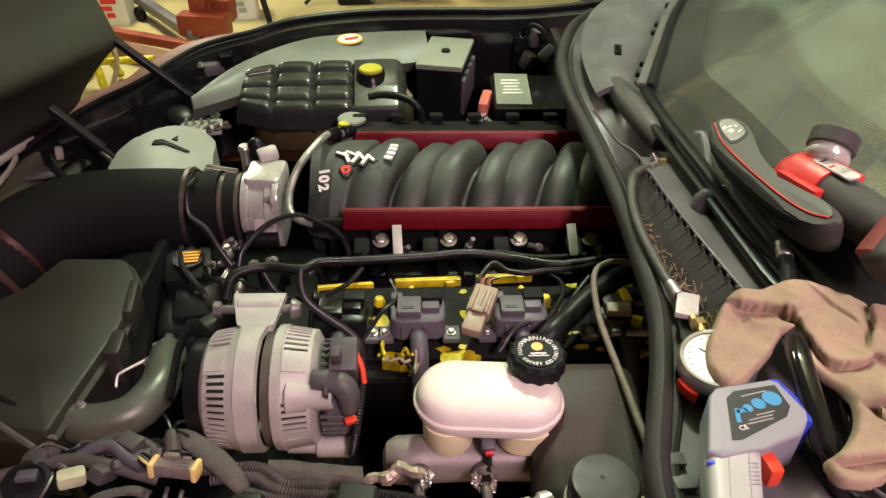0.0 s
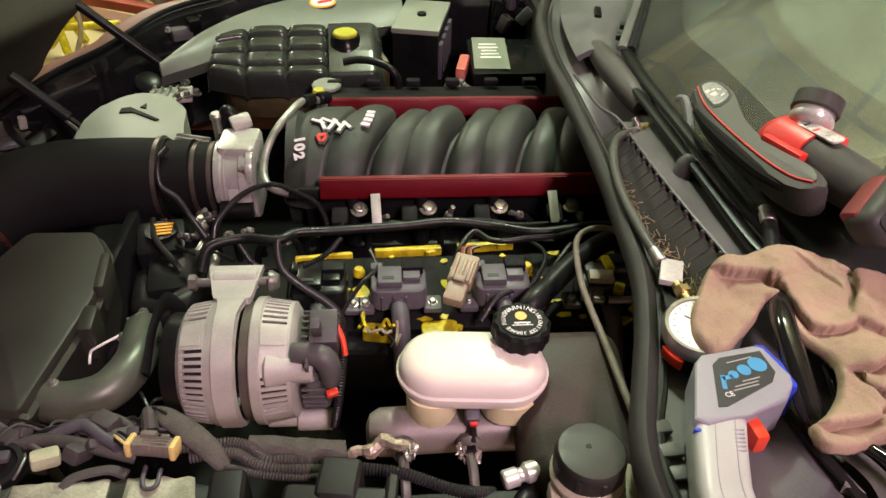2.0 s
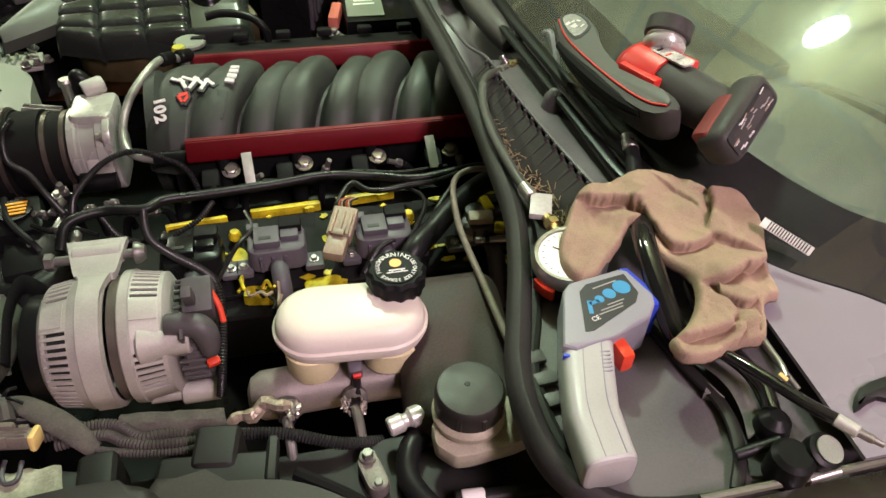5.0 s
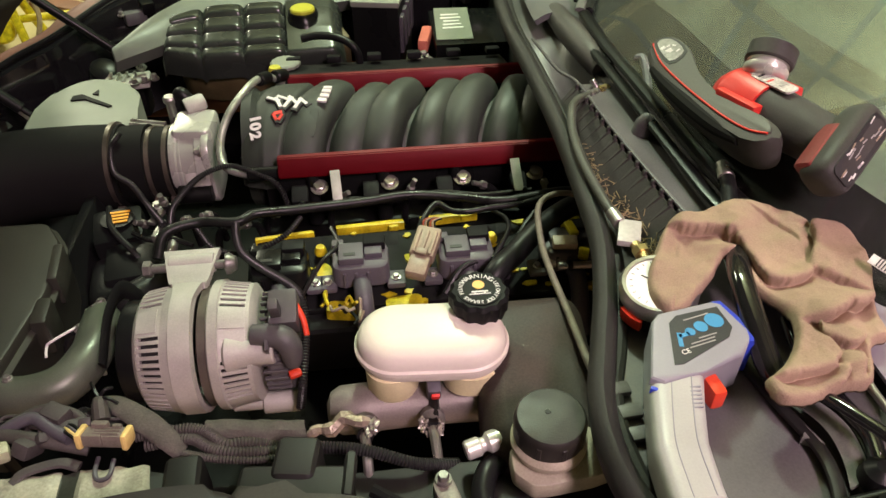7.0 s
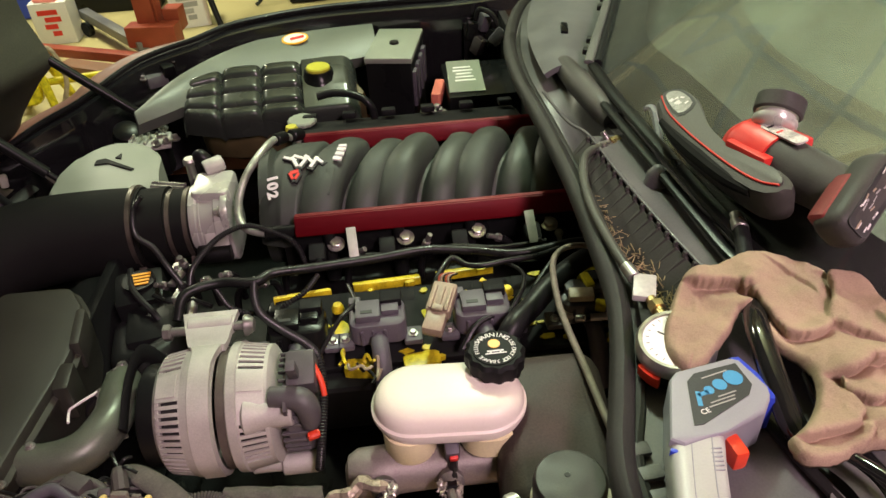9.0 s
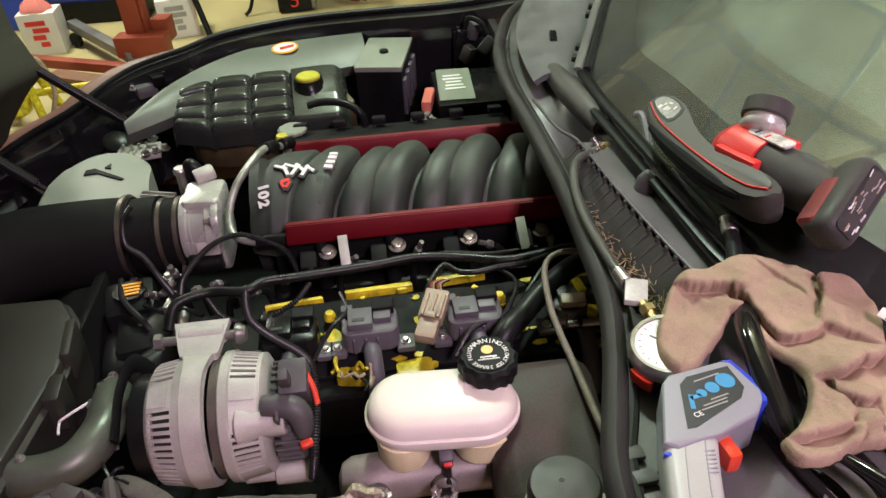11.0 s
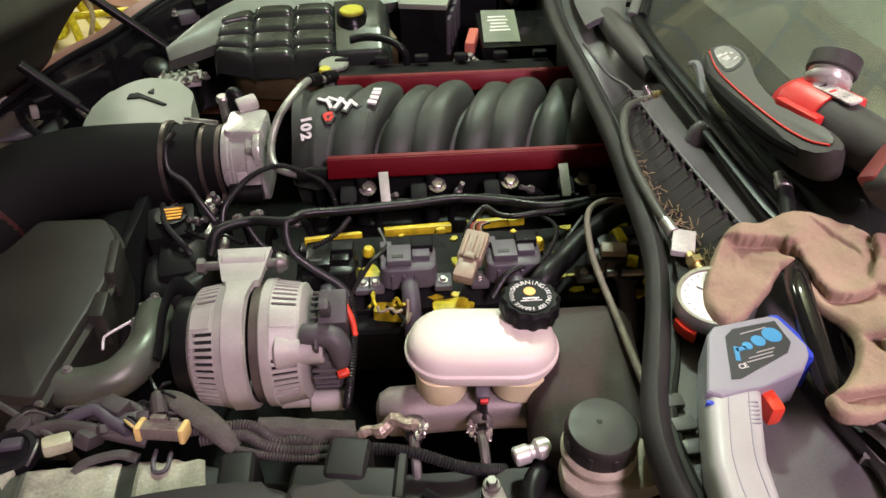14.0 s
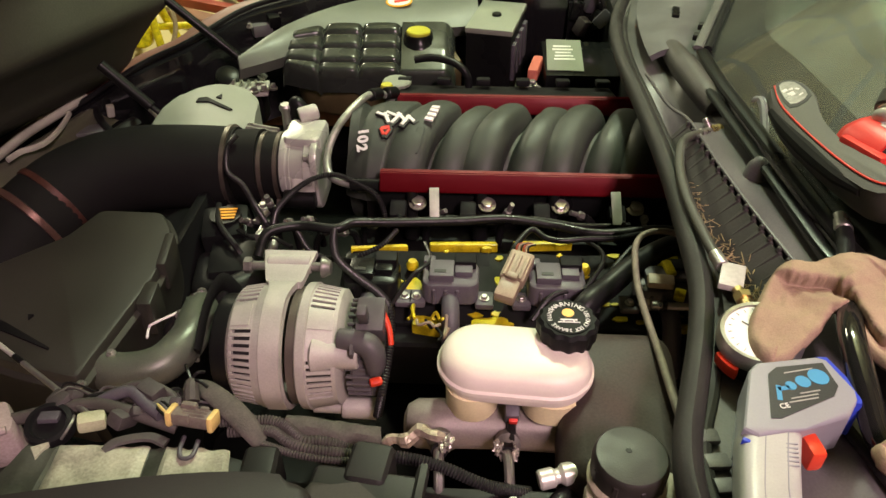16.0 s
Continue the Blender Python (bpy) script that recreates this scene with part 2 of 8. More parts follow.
def sweep(bm, pts, r, seg=10, n=8, ribs=0.0, rib=0.0016, flat=1.0, cap=True, up=None, outline=None):
    """A hose along a smooth path; r may be a list along the path; ribs makes it corrugated."""
    path = smooth_path(pts, n)
    if ribs:
        path = resample(path, ribs / 2)
    total = len(path) - 1
    rings, side = [], None
    for i, p in enumerate(path):
        d = (path[min(i + 1, total)] - path[max(i - 1, 0)]).normalized()
        if up is not None:
            side = d.cross(Vector(up)).normalized()
        elif side is None:
            side = d.orthogonal().normalized()
        else:
            side = (side - d * side.dot(d)).normalized()
        nor = d.cross(side)
        if isinstance(r, (list, tuple)):
            f = i / total * (len(r) - 1)
            k = min(int(f), len(r) - 2)
            rad = r[k] + (r[k + 1] - r[k]) * (f - k)
        else:
            rad = r
        if ribs and i % 2:
            rad -= rib
        if outline:
            rings.append([bm.verts.new(p + side * (x * rad) + nor * (y * rad)) for x, y in outline])
        else:
            rings.append([bm.verts.new(p + side * (rad * math.cos(2 * math.pi * k / seg)) + nor * (rad * flat * math.sin(2 * math.pi * k / seg))) for k in range(seg)])
    m = len(rings[0])
    for a, b in zip(rings, rings[1:]):
        for k in range(m):
            bm.faces.new((a[k], a[(k + 1) % m], b[(k + 1) % m], b[k]))
    if cap:
        bm.faces.new(rings[0])
        bm.faces.new(rings[-1])
    return bm


def prism(bm, outline, z0, z1, bevel=0.003, m=None, seg=2, taper=0.0):
    """Extrudes an outline of (x, y) from z0 to z1, in the frame m."""
    m = m or Matrix()
    c = Vector((sum(p[0] for p in outline) / len(outline), sum(p[1] for p in outline) / len(outline), 0))
    lo = [bm.verts.new(m @ Vector((x, y, z0))) for x, y in outline]
    hi = [bm.verts.new(m @ Vector((x + (c.x - x) * taper, y + (c.y - y) * taper, z1))) for x, y in outline]
    n = len(outline)
    fs = [bm.faces.new(lo), bm.faces.new(hi)]
    for i in range(n):
        fs.append(bm.faces.new((lo[i], lo[(i + 1) % n], hi[(i + 1) % n], hi[i])))
    if bevel:
        es = [e for e in fs[1].edges] + [e for e in fs[0].edges]
        bmesh.ops.bevel(bm, geom=es, offset=bevel, segments=seg, affect="EDGES", profile=0.6)
    return bm


def loft(bm, w, h, r, profile, m=None, n=8, at=(0, 0)):
    """A rounded block with soft edges: profile gives (inset, z) from the bottom up."""
    m = m or Matrix()
    rings = []
    for inset, z in profile:
        out = rrect(w - 2 * inset, h - 2 * inset, max(0.0008, r - inset), n, at)
        rings.append([bm.verts.new(m @ Vector((x, y, z))) for x, y in out])
    for a, c in zip(rings, rings[1:]):
        k = len(a)
        for i in range(k):
            bm.faces.new((a[i], a[(i + 1) % k], c[(i + 1) % k], c[i]))
    bm.faces.new(rings[0])
    bm.faces.new(rings[-1])
    return bm


def rrect(w, h, r, n=5, at=(0, 0), turn=0.0):
    out = []
    for cx, cy, a0 in ((w / 2 - r, h / 2 - r, 0), (-w / 2 + r, h / 2 - r, 90), (-w / 2 + r, -h / 2 + r, 180), (w / 2 - r, -h / 2 + r, 270)):
        for k in range(n + 1):
            a = radians(a0 + 90 * k / n)
            out.append((cx + r * math.cos(a), cy + r * math.sin(a)))
    c, s = math.cos(radians(turn)), math.sin(radians(turn))
    return [(at[0] + x * c - y * s, at[1] + x * s + y * c) for x, y in out]


def round_corners(pts, r, n=4):
    """The outline with every corner cut back by r and rounded."""
    out = []
    for i, p in enumerate(pts):
        p, a, c = Vector(p), Vector(pts[i - 1]), Vector(pts[(i + 1) % len(pts)])
        s, e = p + (a - p).normalized() * r, p + (c - p).normalized() * r
        for k in range(n + 1):
            t = k / n
            q = s * (1 - t) ** 2 + p * 2 * t * (1 - t) + e * t * t
            out.append((q.x, q.y))
    return out


def inset_outline(pts, d):
    """The outline moved inwards by d along its normals."""
    n = len(pts)
    area = sum(pts[i][0] * pts[(i + 1) % n][1] - pts[(i + 1) % n][0] * pts[i][1] for i in range(n))
    s = 1 if area > 0 else -1
    out = []
    for i in range(n):
        a, c = Vector(pts[i - 1]), Vector(pts[(i + 1) % n])
        t = (c - a).normalized()
        out.append((pts[i][0] - t.y * d * s, pts[i][1] + t.x * d * s))
    return out


def pillow(bm, outline, profile, m=None):
    """A moulded body: rings of the outline, (inset, z) from the bottom up."""
    m = m or Matrix()
    rings = [[bm.verts.new(m @ Vector((x, y, z))) for x, y in inset_outline(outline, k)] for k, z in profile]
    n = len(outline)
    for a, c in zip(rings, rings[1:]):
        for i in range(n):
            bm.faces.new((a[i], a[(i + 1) % n], c[(i + 1) % n], c[i]))
    bm.faces.new(rings[0])
    bm.faces.new(rings[-1])
    return bm


def soft(pts, n=4):
    """A closed outline through the points, rounded."""
    k = len(pts)
    out = []
    for i in range(k):
        p0, p1, p2, p3 = (Vector(pts[(i + j - 1) % k]) for j in range(4))
        for s in range(n):
            t = s / n
            q = 0.5 * (2 * p1 + (p2 - p0) * t + (2 * p0 - 5 * p1 + 4 * p2 - p3) * t * t + (3 * p1 - p0 - 3 * p2 + p3) * t ** 3)
            out.append((q.x, q.y))
    return out


def sheet(bm, fn, nu, nv, thick=0.004):
    """A curved panel with thickness: fn(u, v) gives its upper face."""
    g = [[Vector(fn(i / nu, j / nv)) for j in range(nv + 1)] for i in range(nu + 1)]
    top, low = [], []
    for i in range(nu + 1):
        ta, la = [], []
        for j in range(nv + 1):
            du = g[min(i + 1, nu)][j] - g[max(i - 1, 0)][j]
            dv = g[i][min(j + 1, nv)] - g[i][max(j - 1, 0)]
            n = du.cross(dv).normalized()
            ta.append(bm.verts.new(g[i][j]))
            la.append(bm.verts.new(g[i][j] - n * thick))
        top.append(ta), low.append(la)
    for i in range(nu):
        for j in range(nv):
            bm.faces.new((top[i][j], top[i + 1][j], top[i + 1][j + 1], top[i][j + 1]))
            bm.faces.new((low[i][j], low[i][j + 1], low[i + 1][j + 1], low[i + 1][j]))
    for i in range(nu):
        bm.faces.new((top[i][0], low[i][0], low[i + 1][0], top[i + 1][0]))
        bm.faces.new((top[i][nv], top[i + 1][nv], low[i + 1][nv], low[i][nv]))
    for j in range(nv):
        bm.faces.new((top[0][j], top[0][j + 1], low[0][j + 1], low[0][j]))
        bm.faces.new((top[nu][j], low[nu][j], low[nu][j + 1], top[nu][j + 1]))
    return bm


def along(pts, t):
    """A point at t in 0..1 on a smooth line through the points."""
    path = smooth_path(pts, 6)
    f = t * (len(path) - 1)
    k = min(int(f), len(path) - 2)
    return path[k].lerp(path[k + 1], f - k)


def bolt(bm, at, axis=(0, 0, 1), r=0.006, h=0.006):
    lathe(bm, [(r * 1.5, 0), (r * 1.5, h * 0.25), (r * 1.05, h * 0.3)], at, axis, 12)
    lathe(bm, [(r, h * 0.25), (r, h * 0.9), (r * 0.85, h)], at, axis, 6)
    return bm


def lettering(text, size, m, mat, parent, name="lettering", depth=0.0006, align="CENTER", bold=0.0):
    cu = bpy.data.curves.new(name, "FONT")
    cu.body, cu.size, cu.extrude, cu.align_x, cu.align_y = text, size, depth, align, "CENTER"
    cu.offset = bold
    tmp = bpy.data.objects.new(name, cu)
    scene.collection.objects.link(tmp)
    dg = bpy.context.evaluated_depsgraph_get()
    me = bpy.data.meshes.new_from_object(tmp.evaluated_get(dg))
    bpy.data.objects.remove(tmp)
    me.transform(m)
    me.materials.clear()
    me.materials.append(mat)
    ob = new(name, me)
    ob.parent = parent
    ob.matrix_parent_inverse = parent.matrix_basis.inverted()
    return ob

# ---------- the garage ----------


def slab(name, at, size, mat, label, cat):
    return tagged(part(name, box(B(), at, size, bevel=0.0), mat), label, cat, kind="structure")


slab("floor", (0.5, 1.8, -0.05), (9.4, 9.8, 0.1), FLOOR, "tan sealed concrete garage floor, scuffed", "floor")
slab("wall_north", (0.5, 6.75, 1.675), (9.4, 0.1, 3.35), WALL, "pale painted garage wall", "wall")
slab("wall_south", (0.5, -3.05, 1.675), (9.4, 0.1, 3.35), WALL, "pale painted garage wall", "wall")
slab("wall_west", (-4.25, 1.85, 1.675), (0.1, 9.7, 3.35), WALL, "pale painted garage wall", "wall")
slab("wall_east", (5.25, 1.85, 1.675), (0.1, 9.7, 3.35), WALL, "pale painted garage wall", "wall")
bm = B()
for i in range(14):
    for j in range(14):
        box(bm, (-4.05 + 0.7 * i, -2.7 + 0.7 * j, 3.385), (0.66, 0.66, 0.05), bevel=0)
boards = len(bm.faces)
box(bm, (0.5, 1.85, 3.43), (9.6, 9.9, 0.06), bevel=0)
for i in range(15):
    box(bm, (-4.4 + 0.7 * i, 1.85, 3.375), (0.045, 9.9, 0.05), bevel=0)
for j in range(15):
    box(bm, (0.5, -3.05 + 0.7 * j, 3.377), (9.6, 0.045, 0.05), bevel=0)
for k, fc in enumerate(bm.faces):
    fc.material_index = 0 if k < boards else 1
ceiling = tagged(part("ceiling", bm, CEILING), "tan board ceiling with pale joint battens", "ceiling", kind="structure")
ceiling.data.materials.append(BATTEN)


# housing for the added fill lights, out of view
def added_fill_lamp(at, long=1.24):
    lamp = thing("added_fill_lamp", at, "unseen white ceiling lamp, added for fill light", "lamp", "ceiling lamps")
    bm = B()
    x, y, z = at
    box(bm, (x, y, z + 0.03), (0.44, long + 0.06, 0.04), bevel=0.005)
    part("housing", bm, WHITE, lamp)
    part("stem", rod(B(), (x, y, z + 0.05), (x, y, 3.345), 0.012), WHITE, lamp)
    part("diffuser", box(B(), (x, y, z), (0.40, long, 0.02), bevel=0.004), LAMP_GLOW, lamp, "lit pale green diffuser")


dome = thing("dome_lamp", (0.25, 2.05, 3.34), "hanging round shop lamp, lit", "lamp")
part("housing", lathe(B(), [(0.03, 0), (0.06, 0.01), (0.06, 0.05), (0.02, 0.07)], (0.25, 2.05, 2.985), seg=32), WHITE, dome)
part("stem", rod(B(), (0.25, 2.05, 3.05), (0.25, 2.05, 3.345), 0.012), WHITE, dome)
part("diffuser", lathe(B(), [(0.02, -0.03), (0.05, -0.02), (0.06, 0), (0.055, 0.02)], (0.25, 2.05, 2.965), seg=32), LAMP_GLOW, dome, "lit pale green diffuser")
added_fill_lamp((0.9, -1.25, 2.95))
added_fill_lamp((-2.1, 4.7, 2.95))

# ---------- the car's body ----------
car = thing("car", (0, 1.1, 0), "dark sports car with its front hood tilted open", "car")

bm = B()
box(bm, (-0.45, 1.1, 0.41), (1.6, 1.56, 0.02), bevel=0)
part("bay_floor", bm, BLACK_PLASTIC, car)
bm = B()
box(bm, (0.335, 1.1, 0.62), (0.02, 1.6, 0.4), bevel=0.004)
part("firewall", bm, DARK_PLASTIC, car)

LIP = [(-1.3, 1.2, 0.52), (-1.05, 1.45, 0.60), (-0.838, 1.62, 0.70), (-0.708, 1.67, 0.75), (-0.584, 1.765, 0.80), (-0.445, 1.80, 0.83), (-0.344, 1.841, 0.848), (-0.162, 1.902, 0.85), (0.04, 1.917, 0.85), (0.217, 1.918, 0.85), (0.37, 1.92, 0.86), (0.65, 1.95, 0.88), (1.2, 1.95, 0.9)]


def fender_out(u, v):
    p = along(LIP, u)
    sec = [(0.0, 0.004), (0.05, 0.012), (0.11, -0.014), (0.15, -0.12), (0.16, -0.5)]
    f = v * 4
    k = min(int(f), 3)
    a, b = Vector(sec[k]), Vector(sec[k + 1])
    q = a.lerp(b, f - k)
    d = along(LIP, min(1.0, u + 0.01)) - along(LIP, max(0.0, u - 0.01))
    n = Vector((-d.y, d.x)).normalized()
    fall = max(0.0, min(1.0, (p.x + 0.62) / 0.25))
    return (p.x + n.x * q.x, p.y + n.y * q.x, p.z + q.y - fall * 0.45 * q.x)


def fender_in(u, v):
    p = along(LIP, u)
    sec = [(-0.004, 0.004), (-0.035, -0.008), (-0.04, -0.045), (-0.02, -0.3)]
    f = v * 3
    k = min(int(f), 2)
    q = Vector(sec[k]).lerp(Vector(sec[k + 1]), f - k)
    return (p.x, p.y + q.x, p.z + q.y)


part("far_fender", sheet(B(), fender_out, 60, 12, 0.004), FENDER_SHEEN, car, "dark fender skin, reddish floor reflection put into its colour")
part("fender_flange", sheet(B(), fender_in, 60, 9, -0.004), BODY_BLACK, car, "glossy black inner fender flange")
bm = B()
sweep(bm, [(x, y - 0.012, z + 0.01) for x, y, z in LIP], 0.007, 8, 6)
part("fender_seal", bm, RUBBER, car, "black rubber edge seal")

# the hood's upper part is out of view, lengthened to reflect dark in the windshield
HOOD = [(-1.25, 0.565), (-1.068, 0.609), (-0.93, 0.662), (-0.855, 0.715), (-0.825, 0.757), (-0.762, 0.828), (-0.718, 0.872), (-0.728, 0.93), (-0.742, 1.0), (-0.728, 1.18), (-0.62, 1.46), (-0.34, 1.82), (-0.02, 2.10)]


def hood_skin(u, v):
    p = along([(x, 0, z) for x, z in HOOD], u)
    y = 1.62 - 1.6 * v
    lean = max(0.0, min(1.0, (1.7 - p.z) / 0.5))
    rear = max(0.0, (p.z - 1.7) / 0.4)
    return (p.x + lean * (-0.42 * (1.62 - y) + 0.1 * v * v) + 0.2 * rear * v ** 3, y, p.z)


part("hood", sheet(B(), hood_skin, 44, 16, 0.03), material("hood_liner", (0.055, 0.057, 0.038), 0.75, grain=90, stain=4, vary=0.3, bump=0.3), car, "dark underside of the open hood")

part("front_panel", sheet(B(), lambda u, v: (-1.02 - 0.55 * v - 0.16 * (1 - u), 1.0 + 0.60 * u, 0.565 + 0.03 * v), 12, 6, 0.01), MATT_BLACK, car, "black splash panel under the hood")

# cowl, weatherstrip, windshield
SEAL = [(0.40, 1.74, 0.90), (0.325, 1.60, 0.91), (0.268, 1.40, 0.915), (0.25, 1.22, 0.92), (0.254, 1.03, 0.92), (0.256, 0.85, 0.92), (0.25, 0.70, 0.92), (0.243, 0.60, 0.92), (0.225, 0.52, 0.92), (0.203, 0.45, 0.92), (0.184, 0.39, 0.92), (0.178, 0.34, 0.918), (0.186, 0.29, 0.915), (0.215, 0.252, 0.912), (0.26, 0.236, 0.91), (0.35, 0.23, 0.91)]
part("weatherstrip", sweep(B(), SEAL, 0.0125, 12, 8, flat=1.25, up=(0, 0, 1)), SEAL_RUBBER, car, "dusty black rubber hood weatherstrip")
part("weatherstrip_lip", sweep(B(), [(x + 0.018, y + (0.010 if y < 0.45 else 0), z - 0.006) for x, y, z in SEAL[:-1]], 0.006, 8, 8, up=(0, 0, 1)), SEAL_RUBBER, car)
BASE = [(0.72, 1.86, 0.95), (0.63, 1.74, 0.957), (0.52, 1.52, 0.96), (0.43, 1.30, 0.96), (0.362, 1.11, 0.96), (0.374, 0.97, 0.96), (0.385, 0.80, 0.96), (0.393, 0.63, 0.96), (0.412, 0.53, 0.96), (0.452, 0.44, 0.96), (0.513, 0.383, 0.962), (0.567, 0.325, 0.965), (0.70, 0.24, 0.97)]


def glass(u, v):
    b = along(BASE, u)
    side = (b.y - 1.1) / 0.8
    return (b.x + (0.95 - 0.12 * abs(side)) * v, b.y - 0.10 * side * v, b.z + 0.50 * v + 0.05 * math.sin(math.pi * v) - 0.02 * v * side * side)


part("windshield", sheet(B(), glass, 48, 16, 0.005), GLASS, car, "dusty windshield glass").visible_shadow = False


part("glass_band", sheet(B(), lambda u, v: (lambda p: (p[0] + 0.002, p[1], p[2] - 0.007))(glass(u, v * 0.085)), 48, 3, 0.001), FRIT, car, "black ceramic band along the glass base")
part("dashboard", sheet(B(), lambda u, v: (lambda b: (b.x + 0.02 + 0.9 * v, b.y + 0.02 * (1.1 - b.y), b.z - 0.025 - 0.015 * v))(along(BASE, u)), 40, 6, 0.02), DASH, car, "grey-green dashboard pad behind the glass")
part("defroster_panel", prism(B(), soft([(0.40, 1.12), (0.56, 1.50), (0.80, 1.66), (0.72, 1.30), (0.705, 1.10), (0.74, 0.87), (0.70, 0.83), (0.44, 0.80)], 4), 0.90, 0.946, 0.004), DEFROST, car, "dark defroster panel at the foot of the glass")
part("hood_rim", sweep(B(), [(0.70, 0.805, 0.925), (0.752, 0.800, 0.930), (0.785, 0.748, 0.932), (0.804, 0.70, 0.932), (0.810, 0.652, 0.926)], [0.004, 0.007, 0.009, 0.012, 0.007], 8, flat=0.8), DEFROST, car, "dark rolled rim across the dashboard")


def cowl_skin(u, v):
    # match both lines by their distance across the car
    y = 1.72 - 1.49 * u
    s = near_y(SEAL_PATH, y)
    g = near_y(BASE_PATH, y)
    p = s.lerp(g, v)
    p.y = y
    trough = max(0.0, min(1.0, (y - 0.55) / 0.08)) * max(0.0, min(1.0, (1.12 - y) / 0.12))
    dip = -0.05 * trough * max(0.0, math.sin(math.pi * min(1.0, v / 0.72))) ** 0.7 if v < 0.72 else 0.0
    p.z = 0.912 + 0.042 * v * v + dip
    return p


SEAL_PATH, BASE_PATH = smooth_path(SEAL[:13], 8), smooth_path(BASE, 8)


def near_y(path, y):
    for a, b in zip(path, path[1:]):
        if (a.y - y) * (b.y - y) <= 0 and a.y != b.y:
            return a.lerp(b, (a.y - y) / (a.y - b.y))
    return (path[0] if abs(path[0].y - y) < abs(path[-1].y - y) else path[-1]).copy()


part("cowl_panel", sheet(B(), cowl_skin, 70, 26, 0.004), COWL, car, "dusty grey plastic wiper cowl panel")
part("near_fender", sheet(B(), lambda u, v: (0.30 + 0.9 * u, 0.226 + 0.004 * u - 0.05 * v, 0.926 + 0.012 * u - 0.03 * v * v - 0.5 * max(0, v - 0.8)), 10, 12, 0.006), material("dark_olive_body_paint", (0.022, 0.023, 0.016), 0.3, grain=260, stain=5, vary=0.15, bump=0.03, coat=0.3), car, "dark olive near fender edge")
part("fender_bead", sweep(B(), [(0.28, 0.2335, 0.930), (0.384, 0.2330, 0.932), (0.508, 0.2345, 0.934), (0.75, 0.236, 0.938)], 0.0035, 8, 6), material("olive_edge_seal", (0.12, 0.125, 0.085), 0.5, grain=200, stain=20), car, "olive edge seal along the near fender")
# black raised shape added in place of the dark silhouette mirrored in the panel
part("dark_reflection_cover", pillow(B(), soft([(0.428, 0.268), (0.447, 0.288), (0.486, 0.295), (0.525, 0.299), (0.62, 0.300), (0.62, 0.246), (0.50, 0.243), (0.476, 0.244), (0.470, 0.260), (0.4535, 0.275)], 3), [(0.0, 0.925), (0.0, 0.955), (0.001, 0.958), (0.004, 0.960)]), DARK_PLASTIC, car, "black shape added for a dark reflection in the lilac panel")
part("a_pillar_panel", sheet(B(), lambda u, v: (lambda g: (g.x + 0.0, g.y - 0.005 - (g.y - 0.235) * v, g.z - 0.003 - 0.010 * v))(along([(0.412, 0.53, 0.96), (0.452, 0.44, 0.96), (0.513, 0.383, 0.962), (0.567, 0.325, 0.965), (0.70, 0.24, 0.97)], u)), 16, 8, 0.004), BODY_LAVENDER, car, "grey lilac painted panel below the windshield")

# ---------- engine ----------
block = thing("engine_block", (0.06, 1.1, 0.42), "dark cast engine block with yellow valve covers", "engine")
bm = B()
box(bm, (0.06, 1.1, 0.57), (0.5, 0.42, 0.28), bevel=0.01)
box(bm, (0.06, 1.1, 0.73), (0.48, 0.24, 0.08), bevel=0.01)
part("block", bm, DARK_METAL, block)
